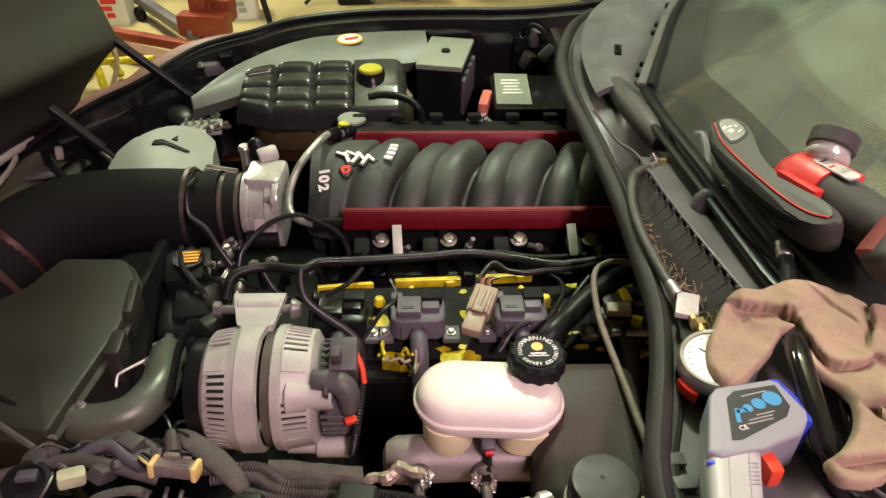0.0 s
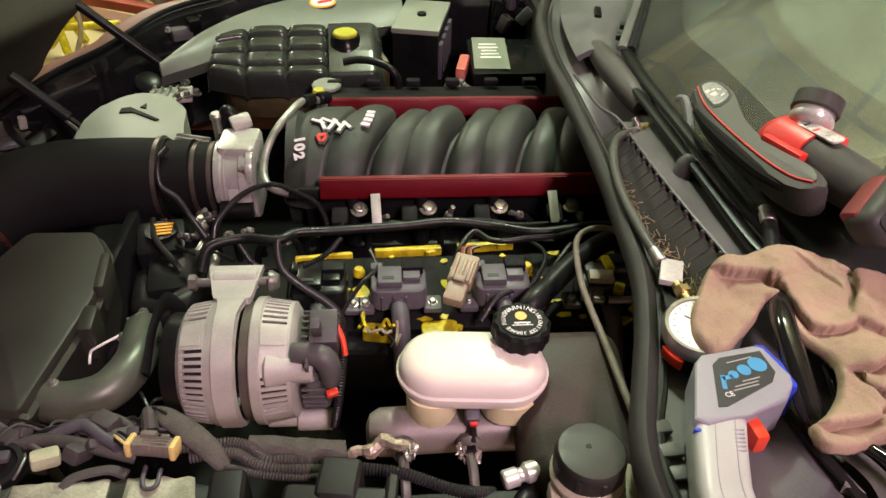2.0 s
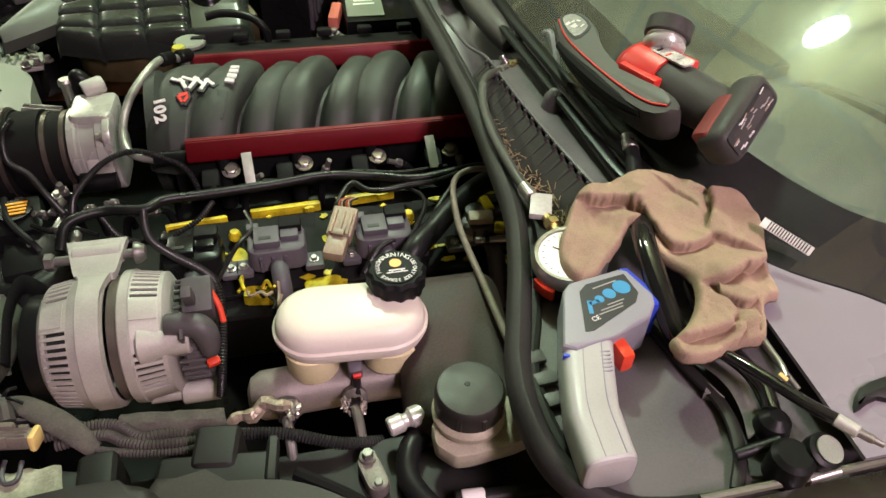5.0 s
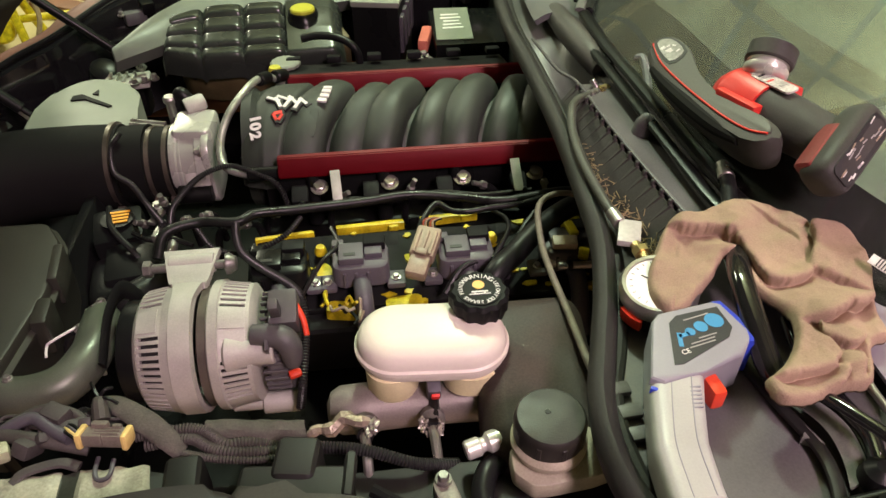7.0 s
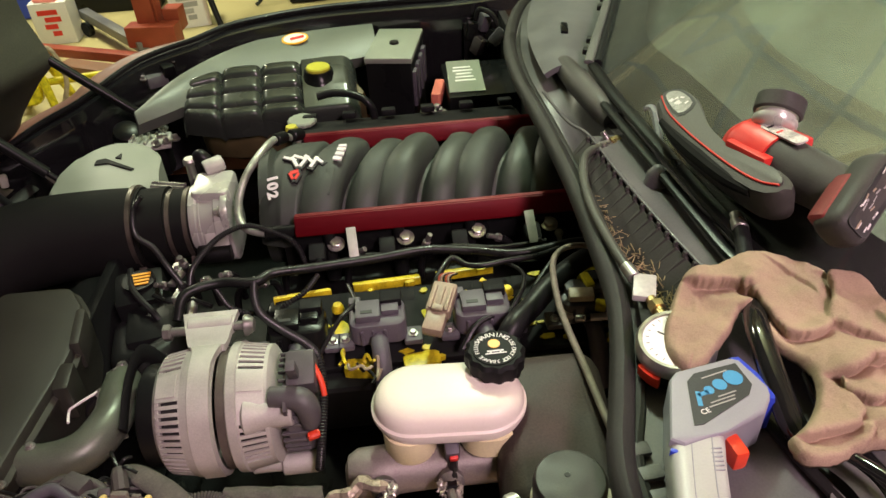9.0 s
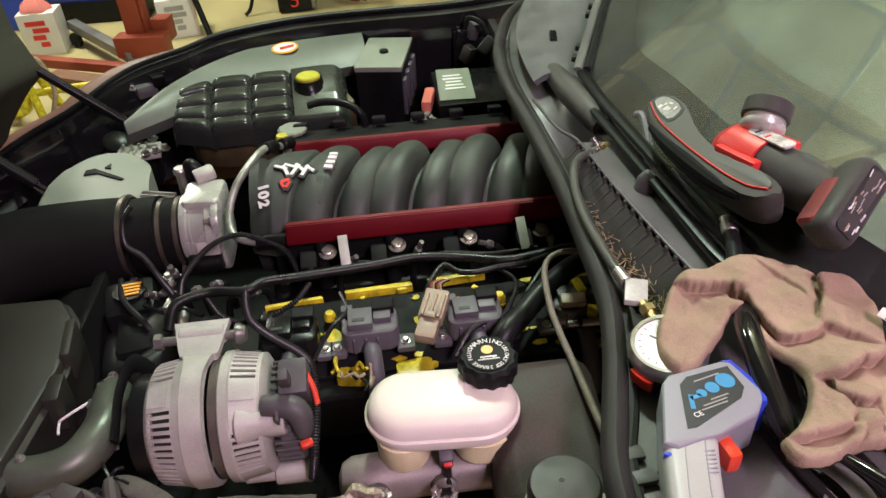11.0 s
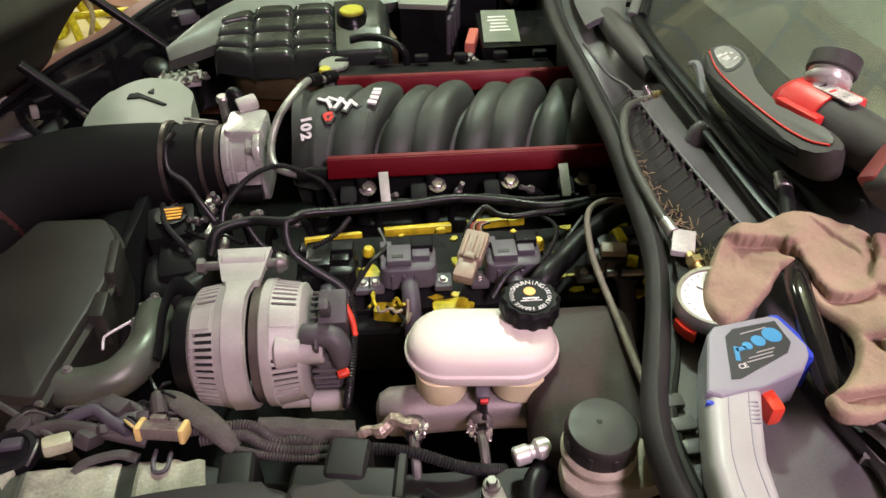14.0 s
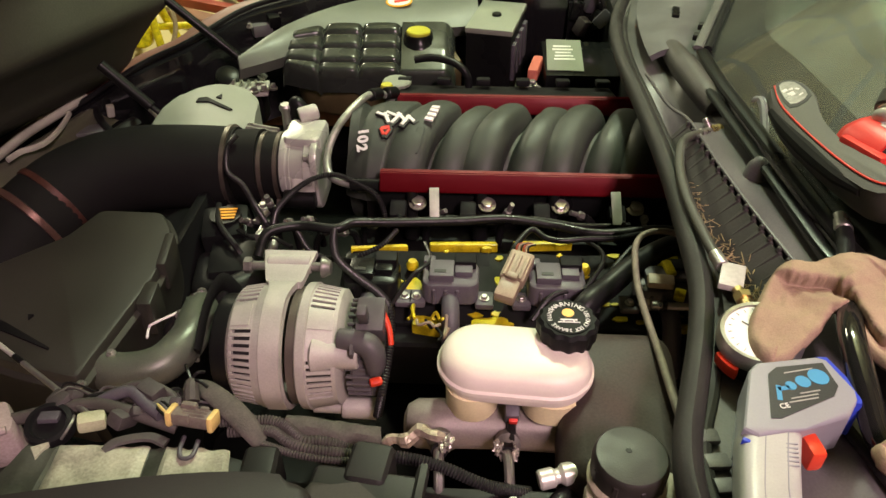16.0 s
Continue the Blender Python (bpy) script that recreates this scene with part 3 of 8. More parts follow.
for y, a in ((0.785, 12), (1.42, -12)):
    bm = B()
    box(bm, (0.055, y, 0.685), (0.5, 0.17, 0.11), (a, 0, 0), bevel=0.012, seg=3)
    cover = part("valve_cover", bm, BLACK_PLASTIC, block, "black valve cover with yellow paint left on it")
    bm = B()
    box(bm, (0.055, y - 0.005, 0.747), (0.47, 0.13, 0.012), (a, 0, 0), bevel=0.003)
    for k in range(6):
        box(bm, (-0.16 + k * 0.086, y + 0.045, 0.757), (0.03, 0.03, 0.014), (a, 0, 0), bevel=0.004)
    part("coil_bracket", bm, MATT_BLACK, cover, "black coil bracket plate")
    for x in () if y > 1 else (-0.087, 0.159):
        part("stud", lathe(B(), [(0.009, 0), (0.009, 0.006), (0.006, 0.012)], (x, y + 0.02, 0.765), seg=12), YELLOW_PAINT, cover)
    for x, dy, z, w, dep, a2 in () if y > 1 else ((-0.140, 0.060, 0.771, 0.085, 0.0075, 6), (-0.015, 0.070, 0.773, 0.100, 0.0080, 3), (0.103, 0.076, 0.774, 0.090, 0.0080, 3), (0.283, 0.05, 0.772, 0.03, 0.04, 0), (-0.083, -0.01, 0.757, 0.022, 0.03, 20), (0.05, 0.0, 0.757, 0.03, 0.04, 25), (0.025, -0.075, 0.745, 0.05, 0.03, 10), (-0.05, -0.07, 0.742, 0.06, 0.02, -10), (0.19, 0.012, 0.757, 0.02, 0.03, 10)):
        ragged = [(px + 0.004 * noise.noise((px * 160, py * 160, 1.0)), py + 0.004 * noise.noise((px * 160, py * 160, 5.0))) for px, py in rrect(w, dep, dep * 0.25, 2, (x, y + dy), a2)]
        part("paint_patch", prism(B(), ragged, z - (0.014 if dep < 0.013 else 0.02), z, 0.001), YELLOW_PAINT, cover, "glossy yellow paint")
    if y < 1:
        random.seed(77)
        for k in range(34):
            px, py = random.uniform(-0.16, 0.29), y + random.uniform(-0.085, 0.085)
            pz = 0.7545 + (py - y + 0.005) * math.tan(radians(a)) + (0.0 if abs(py - y) < 0.06 else 0.003)
            s = random.uniform(0.003, 0.010)
            blot = [(px + s * math.cos(0.7 * i) * random.uniform(0.5, 1.6), py + s * math.sin(0.7 * i) * random.uniform(0.4, 1.0)) for i in range(9)]
            part("paint_speck", prism(B(), blot, pz - 0.008, pz, 0), YELLOW_PAINT, cover)


def ignition_coil(at, turn=0, mat=GREY_PLASTIC):
    coil = thing("ignition_coil", at, "grey plastic ignition coil on the valve cover", "ignition coil", "ignition coils")
    m = pose(*at, 0, 0, turn)
    bm = loft(B(), 0.078, 0.058, 0.015, [(0.003, -0.006), (0.0, -0.002), (0.0, 0.024), (0.0015, 0.028), (0.005, 0.030)], m, 6, (0, -0.002))
    box(bm, (-0.012, -0.004, 0.034), (0.034, 0.036, 0.012), bevel=0.003, m=m)
    box(bm, (0.018, 0.004, 0.033), (0.024, 0.030, 0.010), bevel=0.002, m=m)
    box(bm, (-0.030, 0.018, 0.030), (0.016, 0.014, 0.016), bevel=0.002, m=m)
    for k in (-0.022, -0.006, 0.010):
        box(bm, (k, -0.0315, 0.010), (0.005, 0.004, 0.026), bevel=0.0012, m=m, seg=1)
    part("body", bm, mat, coil)
    # the slot's dark recess is a flat black strip, not cut in
    part("slot", box(B(), (-0.014, -0.012, 0.0403), (0.016, 0.006, 0.001), bevel=0, m=m), PRINT_BLACK, coil)
    part("connector", box(B(), (0.020, 0.016, 0.036), (0.03, 0.022, 0.014), bevel=0.003, m=m), MATT_BLACK, coil)
    for x in (-0.047, 0.047):
        part("foot", box(B(), (x, -0.020, -0.004), (0.026, 0.03, 0.01), bevel=0.004, m=m), GREY_PLASTIC, coil)
        part("bolt", bolt(B(), m @ Vector((x, -0.022, 0.001)), r=0.0045, h=0.006), STEEL, coil)
    part("boot", sweep(B(), [m @ Vector(p) for p in ((0.0, -0.03, 0.006), (0.002, -0.06, 0.0), (0.004, -0.10, -0.06))], 0.0125, 12), GREY_PLASTIC, coil)


# the first coil lies in shade, put into its colour as black plastic
for x in (-0.14, -0.03, 0.115, 0.262):
    ignition_coil((x, 0.765, 0.762), mat=BLACK_PLASTIC if x < -0.1 else GREY_PLASTIC)

# intake manifold: one long ribbed shell
intake = thing("intake_manifold", (0.06, 1.105, 0.74), "dark composite intake manifold with ribbed curved runners", "intake manifold")


def runner_shell(u, v):
    x0 = -0.2 + 0.545 * u
    th = math.pi * (0.02 + 0.96 * v)
    if x0 < -0.115:
        t = (x0 + 0.2) / 0.085
        r = 0.84 + 0.14 * min(1, t * 2.2) ** 0.6 - 0.10 * max(0.0, (t - 0.9) / 0.1)
    elif x0 < -0.052:
        r = 0.88 + 0.13 * math.sin(math.pi * (x0 + 0.115) / 0.063) ** 0.5
    else:
        g = ((x0 + 0.052) / 0.127) % 1
        gap, mid = 0.64, 0.84
        if g < 0.12:
            r = gap
        elif g < 0.52:
            q = (g - 0.12) / 0.40
            foot = gap + (mid - gap) * min(1.0, q / 0.3)
            r = foot + (0.935 - foot) * math.sin(math.pi * q) ** 0.5
        else:
            q = (g - 0.52) / 0.48
            foot = mid + (gap - mid) * max(0.0, (q - 0.6) / 0.4)
            r = foot + (0.985 - foot) * math.sin(math.pi * q) ** 0.5
    slant = (0.15 * min(v, 0.62) ** 2 - 0.0375) * max(0.3, min(1.0, (x0 + 0.2) / 0.09))
    return (x0 + slant, 1.105 - 0.128 * r * math.cos(th), 0.757 + 0.105 * r * math.sin(th))


part("shell", sheet(B(), runner_shell, 240, 40, -0.004), COMPOSITE, intake)
part("moulded_panel", prism(B(), rrect(0.014, 0.05, 0.002, 2), 0, 0.003, 0.0008, Matrix.Translation((-0.096, 1.035, 0.8450)) @ pose(0, 0, 0, 32) @ pose(0, 0, 0, 0, 0, -12)), COMPOSITE, intake)
bm = B()
lathe(bm, [(0.05, 0), (0.10, 0.004), (0.102, 0.02), (0.09, 0.03)], (-0.215, 1.105, 0.765), (1, 0, 0), 32)
part("front_flange", bm, COMPOSITE, intake)

for name, y, s, lab in (("near", 0.968, 1, ""), ("far", 1.243, -1, "")):
    rail = thing("fuel_rail", (0.06, y, 0.81), "red anodized fuel rail along the intake manifold", "fuel rail", "fuel rails")
    bm = B()
    prof = [(0.004, 0.021), (-0.001, 0.0235), (-0.008, 0.022), (-0.010, 0.018), (-0.022, 0.0), (-0.022, -0.007), (0.0, -0.007)]
    out = [(px, pz) for px, pz in prof]
    lo = [bm.verts.new((-0.150, y + px, 0.808 + pz)) for px, pz in out]
    hi = [bm.verts.new((0.30, y + px, 0.808 + pz)) for px, pz in out]
    n = len(out)
    bm.faces.new(lo), bm.faces.new(hi)
    for i in range(n):
        bm.faces.new((lo[i], lo[(i + 1) % n], hi[(i + 1) % n], hi[i]))
    bmesh.ops.bevel(bm, geom=bm.edges[:], offset=0.0015, segments=2, affect="EDGES")
    part("bar", bm, RED_ANODIZED, rail)
    # added black strip: keeps the gap below the rail dark over the runner ends
    part("gap_dark_bar", box(B(), (0.075, y - 0.004 * s, 0.780), (0.46, 0.010, 0.052), bevel=0.002), BLACK_PLASTIC, rail, "black bar added to darken the gap below the rail")
    for x in (-0.10, 0.01, 0.125, 0.237):
        bm = B()
        rod(bm, (x, y - 0.012 * s, 0.805), (x, y - 0.022 * s, 0.75), 0.009)
        rod(bm, (x, y - 0.022 * s, 0.755), (x, y - 0.03 * s, 0.72), 0.012)
        part("injector", bm, BLACK_PLASTIC, rail)
    for x in (-0.062, 0.217):
        part("clip", box(B(), (x, y - 0.050, 0.800), (0.015, 0.003, 0.052), (-48, 0, 4), bevel=0.001), material("pale_clip_paint", (0.42, 0.43, 0.38), 0.5, 0.2, grain=200, stain=40), rail, "pale metal clip")

# throttle body and intake tube
tb = thing("throttle_housing", (-0.29, 1.085, 0.70), "bright cast aluminium throttle body", "throttle body")
bm = B()
lathe(bm, [(0.048, 0), (0.056, 0.002), (0.058, 0.008), (0.052, 0.012), (0.052, 0.022), (0.06, 0.025), (0.061, 0.031), (0.054, 0.036), (0.056, 0.052), (0.064, 0.056), (0.064, 0.068), (0.058, 0.072), (0.05, 0.078)], (-0.33, 1.085, 0.762), (1, 0, 0), 40)
part("casting", bm, BRIGHT_ALU, tb)
part("barrel", lathe(B(), [(0.05, 0), (0.0605, 0.002), (0.0615, 0.006), (0.0615, 0.012), (0.0585, 0.015), (0.0585, 0.058), (0.0605, 0.062), (0.0605, 0.068), (0.05, 0.070)], (-0.318, 1.085, 0.764), (1, 0, 0), 48), BRIGHT_ALU, tb, "polished round throttle barrel")
part("top_pad", pillow(B(), round_corners([(-0.312, 1.06), (-0.247, 1.055), (-0.243, 1.135), (-0.312, 1.135)], 0.014), [(0.0, 0.79), (0.0, 0.824), (0.003, 0.829), (0.009, 0.831)]), BRIGHT_ALU, tb)
part("air_valve", lathe(B(), [(0.013, 0), (0.0145, 0.003), (0.0145, 0.030), (0.012, 0.034), (0.005, 0.035)], (-0.295, 1.130, 0.836), (0.88, 0.40, 0.12), 24), ALUMINIUM, tb, "dull cast air valve")
part("flange", prism(B(), rrect(0.125, 0.118, 0.03, 5), 0, 0.012, 0.003, Matrix.Translation((-0.262, 1.085, 0.762)) @ pose(0, 0, 0, 0, 90, 0)), BRIGHT_ALU, tb)
part("position_sensor", box(B(), (-0.275, 1.030, 0.752), (0.040, 0.022, 0.036), (-20, 0, 0), bevel=0.005), ALUMINIUM, tb)
part("idle_motor", rod(B(), (-0.31, 1.02, 0.735), (-0.255, 1.02, 0.735), 0.016), DARK_METAL, tb)
for dy, dz in ((-0.05, 0.045), (0.05, 0.045), (-0.05, -0.045)):
    part("bolt", bolt(B(), (-0.262, 1.085 + dy, 0.762 + dz), (-1, 0, 0), 0.006, 0.01), STEEL, tb)

tb.location.x -= 0.018

tube = thing("intake_tube", (-0.5, 1.08, 0.6), "wide matt black rubber intake tube with clamps", "intake tube")
bm = B()
sweep(bm, [(-0.33, 1.085, 0.76), (-0.36, 1.085, 0.76), (-0.385, 1.085, 0.76)], 0.06, 28)
sweep(bm, [(-0.375, 1.085, 0.76), (-0.44, 1.085, 0.758)], 0.066, 28)
sweep(bm, [(-0.42, 1.085, 0.757), (-0.50, 1.083, 0.757), (-0.585, 1.073, 0.757), (-0.65, 1.047, 0.755), (-0.70, 1.004, 0.747), (-0.73, 0.955, 0.733)], [0.071, 0.074, 0.076, 0.075, 0.072, 0.069], 32)
sweep(bm, [(-0.718, 0.975, 0.738), (-0.742, 0.925, 0.72), (-0.765, 0.865, 0.69), (-0.80, 0.80, 0.64), (-0.825, 0.75, 0.58)], [0.072, 0.073, 0.075, 0.075, 0.075], 32)
part("hose", bm, MATT_RUBBER, tube)
for x, r in ((-0.43, 0.073), (-0.37, 0.0615), (-0.342, 0.062)):
    bm = lathe(B(), [(r - 0.004, 0), (r, 0.001), (r, 0.008), (r - 0.004, 0.009)], (x - 0.0045, 1.085, 0.76), (1, 0, 0), 32)
    box(bm, (x, 1.085 - r * 0.75, 0.76 - r * 0.72), (0.012, 0.02, 0.014), (40, 0, 0), bevel=0.002)
    part("clamp", bm, material("dull_clamp_steel", (0.13, 0.11, 0.09), 0.4, 0.6, grain=200, stain=30, vary=0.4), tube)
for p, r, mt in (((-0.712, 0.988, 0.742), 0.0735, RUST), ((-0.734, 0.945, 0.729), 0.0765, material("worn_clamp_steel", (0.16, 0.09, 0.07), 0.4, 0.6, grain=120, stain=20, vary=0.4))):
    part("rusty_clamp", lathe(B(), [(r - 0.006, 0), (r, 0.002), (r, 0.012), (r - 0.006, 0.014)], p, (-0.5, -0.8, -0.28), 32), mt, tube, "rust-coloured clamp")

# air cleaner lids either side of the tube
lid = thing("air_cleaner_cover", (-0.51, 0.7, 0.75), "dark olive plastic air cleaner cover with a moulded mark", "air cleaner")
m = Matrix.Translation((-0.51, 0.70, 0.80)) @ pose(0, 0, 0, 3, 4, 0)
LID = round_corners([(-0.052, 0.165), (0.040, 0.172), (0.068, 0.130), (0.078, 0.035), (0.055, -0.120), (0.052, -0.150), (-0.02, -0.138), (-0.17, -0.10), (-0.17, 0.0), (-0.075, 0.10)], 0.012)
bm = pillow(B(), LID, [(0.0, -0.13), (-0.004, -0.028), (-0.006, -0.024), (-0.006, -0.018), (0.0, -0.014), (0.001, -0.005), (0.003, -0.0015), (0.007, 0.0)], m)
part("lid", bm, LID_PLASTIC, lid)
part("tab", box(B(), (0.074, 0.085, -0.02), (0.014, 0.07, 0.05), (0, 0, 8), bevel=0.005, m=m), LID_PLASTIC, lid)
part("tab", box(B(), (0.079, 0.0, -0.03), (0.02, 0.045, 0.06), (0, 0, 5), bevel=0.005, m=m), LID_PLASTIC, lid)
bm = B()
prism(bm, [(-0.10, -0.078), (-0.092, -0.066), (-0.07, -0.074), (0.0, -0.108), (0.0, -0.111), (-0.06, -0.09)], -0.001, 0.003, 0, m)
prism(bm, [(-0.05, -0.058), (-0.043, -0.058), (-0.046, -0.066)], -0.001, 0.003, 0, m)
part("moulded_mark", bm, MATT_BLACK, lid)
for x, y in ((0.07, -0.10), (0.055, -0.15)):
    part("bolt", bolt(B(), m @ Vector((x, y, -0.01)), r=0.004, h=0.006), STEEL, lid)
lid = thing("air_cleaner_cover", (-0.5, 1.22, 0.75), "grey-green rounded air cleaner cover with a moulded arrow", "air cleaner")
m = Matrix.Translation((-0.5, 1.22, 0.80))
bm = B()
prism(bm, soft([(-0.09, -0.08), (-0.088, 0.06), (-0.025, 0.12), (0.06, 0.07), (0.082, -0.01), (0.078, -0.10)], 5), -0.14, 0.0, 0.008, m, 3)
part("lid", bm, OLIVE_PLASTIC, lid)
bm = B()
prism(bm, [(-0.045, 0.045), (-0.03, 0.05), (0.035, 0.0), (0.03, -0.004), (-0.02, 0.03), (-0.045, 0.028)], 0.0, 0.003, 0, m)
prism(bm, [(-0.012, 0.05), (-0.004, 0.065), (0.0, 0.045)], 0.0, 0.003, 0, m)
part("moulded_arrow", bm, MATT_BLACK, lid)
pipe = thing("coolant_pipe", (-0.42, 0.6, 0.72), "bent satin metal coolant pipe", "pipe")
part("tube", sweep(B(), [(-0.54, 0.605, 0.74), (-0.478, 0.60, 0.752), (-0.425, 0.592, 0.757), (-0.385, 0.605, 0.76), (-0.365, 0.645, 0.763), (-0.37, 0.69, 0.755), (-0.385, 0.74, 0.73)], 0.025, 18), material("satin_green_metal", (0.115, 0.13, 0.10), 0.42, 0.25, grain=200, stain=15, vary=0.3), pipe)

# alternator
REAR_PLASTIC = material("charcoal_alternator_plastic", (0.085, 0.08, 0.082), 0.5, grain=200, stain=20)
alt = thing("alternator", (-0.23, 0.655, 0.68), "cast aluminium alternator with cooling slots", "alternator")
AC = Vector((-0.214, 0.655, 0.752))


def pierced(bm, rings, holed, arcs, depth=0.003, seg=220):
    """A turned wall with cooling slots: rings are (x, radius), slots lie between rings holed and holed + 1, within the arcs (degrees from the top)."""
    def corner_at(k, i, inner):
        a = 2 * math.pi * i / seg
        r = rings[k][1] - (depth if inner else 0)
        return bm.verts.new(AC + Vector((rings[k][0], -r * math.sin(a), r * math.cos(a))))

    def open_cell(k, i):
        a = (i % seg + 0.5) * 360 / seg
        return k == holed and i % 4 < 2 and any(lo <= a <= hi or lo <= a - 360 <= hi for lo, hi in arcs)

    g = [[[corner_at(k, i, inner) for i in range(seg)] for k in range(len(rings))] for inner in (0, 1)]
    last = len(rings) - 2
    for k in range(last + 1):
        for i in range(seg):
            if open_cell(k, i):
                continue
            j = (i + 1) % seg
            for h in g:
                bm.faces.new((h[k][i], h[k][j], h[k + 1][j], h[k + 1][i]))
            for gone, p, q in ((k == 0 or open_cell(k - 1, i), (k, i), (k, j)), (k == last or open_cell(k + 1, i), (k + 1, i), (k + 1, j)), (open_cell(k, i - 1), (k, i), (k + 1, i)), (open_cell(k, i + 1), (k, j), (k + 1, j))):
                if gone:
                    bm.faces.new((g[0][p[0]][p[1]], g[0][q[0]][q[1]], g[1][q[0]][q[1]], g[1][p[0]][p[1]]))


def pierced_pad(x0, x1, r0, r1, a0, a1):
    """A raised flat pad on the housing wall."""
    def f(u, v):
        a, r = radians(a0 + (a1 - a0) * u), r0 + (r1 - r0) * v
        return AC + Vector((x0 + (x1 - x0) * v, -r * math.sin(a), r * math.cos(a)))
    return sheet(B(), f, 12, 2, 0.006)


X = (1, 0, 0)
bm = B()
lathe(bm, [(0.03, 0), (0.058, 0.001), (0.0635, 0.004), (0.0645, 0.008), (0.0640, 0.024), (0.066, 0.026), (0.066, 0.032), (0.03, 0.034)], AC + Vector((-0.108, 0, 0)), X, 36)
part("pulley", bm, BLACK_PLASTIC, alt, "smooth black pulley")
# black sheath set just under the slots, so their dark depth comes from colour
bm = B()
lathe(bm, [(0.05, 0), (0.0665, 0.003), (0.0715, 0.031), (0.06, 0.030)], AC + Vector((-0.0800, 0, 0)), X, 48)
lathe(bm, [(0.05, 0), (0.0720, 0.001), (0.0665, 0.028), (0.05, 0.030)], AC + Vector((0.0175, 0, 0)), X, 48)
part("slot_dark_sheath", bm, PRINT_BLACK, alt)
bm = B()
lathe(bm, [(0.03, 0), (0.060, 0.0), (0.068, 0.004), (0.0735, 0.011), (0.0735, 0.013), (0.06, 0.014)], AC + Vector((-0.087, 0, 0)), X, 48)
pierced(bm, [(-0.079, 0.0735), (-0.0775, 0.0747), (-0.0500, 0.0797), (-0.0480, 0.0800), (-0.0460, 0.0815), (-0.0140, 0.0830), (-0.0115, 0.0790)], 1, ((-40, 6), (31, 128)))
front = part("front_housing", bm, ALUMINIUM, alt)
part("pad", pierced_pad(-0.0775, -0.0535, 0.0752, 0.0800, 8, 29), ALUMINIUM, front)


bm = B()
lathe(bm, [(0.07, 0), (0.076, 0.002), (0.076, 0.014), (0.07, 0.016)], AC + Vector((-0.010, 0, 0)), X, 48)
part("stator", bm, material("olive_stator_steel", (0.1, 0.085, 0.07), 0.5, 0.4, grain=200, stain=20), alt)
bm = B()
pierced(bm, [(0.003, 0.0790), (0.005, 0.0815), (0.0155, 0.0822), (0.0170, 0.0800), (0.0180, 0.0797), (0.0475, 0.0746), (0.0500, 0.0735)], 4, ((-40, 12), (58, 104)))
lathe(bm, [(0.05, 0), (0.0745, 0.001), (0.0745, 0.006), (0.066, 0.011)], AC + Vector((0.046, 0, 0)), X, 48)
lathe(bm, [(0.022, 0), (0.027, 0.004), (0.0245, 0.012), (0.0205, 0.022), (0.0185, 0.032), (0.0172, 0.056), (0.0155, 0.058), (0.011, 0.058), (0.011, 0.052)], AC + Vector((0.022, -0.047, 0.035)), (1, -0.06, 0.02), 28)
box(bm, AC + Vector((0.046, -0.052, 0.020)), (0.03, 0.014, 0.03), (30, 0, 0), bevel=0.004)
rear = part("rear_housing", bm, ALUMINIUM, alt)
part("lug", rod(B(), AC + Vector((0.012, -0.045, -0.066)), AC + Vector((0.055, -0.045, -0.067)), 0.009, 0.009, 16), ALUMINIUM, alt)
part("bushing", rod(B(), AC + Vector((0.05, -0.045, -0.067)), AC + Vector((0.095, -0.045, -0.068)), 0.0145, 0.0145, 16), ALUMINIUM, alt)
part("pad", pierced_pad(0.018, 0.047, 0.0822, 0.0765, 14, 31), ALUMINIUM, rear)
part("pad", pierced_pad(0.018, 0.047, 0.0812, 0.0755, 33, 47), ALUMINIUM, rear)
part("rear_cover", lathe(B(), [(0.06, 0), (0.064, 0.004), (0.062, 0.026), (0.05, 0.032)], AC + Vector((0.068, 0, 0)), X, 32), REAR_PLASTIC, alt, "charcoal plastic rear cover")
rib = None
for k in range(14):
    if rib is None:
        ob = rib = part("cover_rib", box(B(), (0.078, 0, 0.0635), (0.030, 0.004, 0.006), bevel=0.001, seg=1), REAR_PLASTIC, alt)
    else:
        ob = new("cover_rib", rib.data)
        ob.parent = alt
    ob.matrix_parent_inverse = alt.matrix_basis.inverted()
    ob.matrix_basis = Matrix.Translation(AC) @ Matrix.Rotation(radians(-20 + 10 * k), 4, "X")
part("regulator", box(B(), AC + Vector((0.092, -0.012, 0.06)), (0.035, 0.045, 0.04), (25, 0, 0), bevel=0.005), REAR_PLASTIC, alt)
part("terminal_tower", box(B(), AC + Vector((0.086, -0.036, 0.09)), (0.012, 0.014, 0.03), (25, 0, 0), bevel=0.003), REAR_PLASTIC, alt)
part("plug", sweep(B(), [AC + Vector(p) for p in ((0.056, -0.045, 0.058), (0.075, -0.048, 0.058), (0.092, -0.052, 0.055), (0.099, -0.057, 0.044), (0.100, -0.061, 0.031), (0.099, -0.063, 0.022))], [0.0125, 0.0135, 0.0150, 0.0145, 0.0125, 0.0100], 18, 5), REAR_PLASTIC, alt, "grey elbow plug")
part("clip", box(B(), AC + Vector((0.074, -0.049, 0.050)), (0.004, 0.034, 0.034), (25, 0, 0), bevel=0.004), REAR_PLASTIC, alt)
STRAP = [(0.742, 0.838), (0.715, 0.834), (0.69, 0.829)] + [(AC.y - 0.0855 * math.sin(radians(f)), AC.z + 0.0855 * math.cos(radians(f))) for f in (-20, 0, 20, 45, 70, 95, 120)]


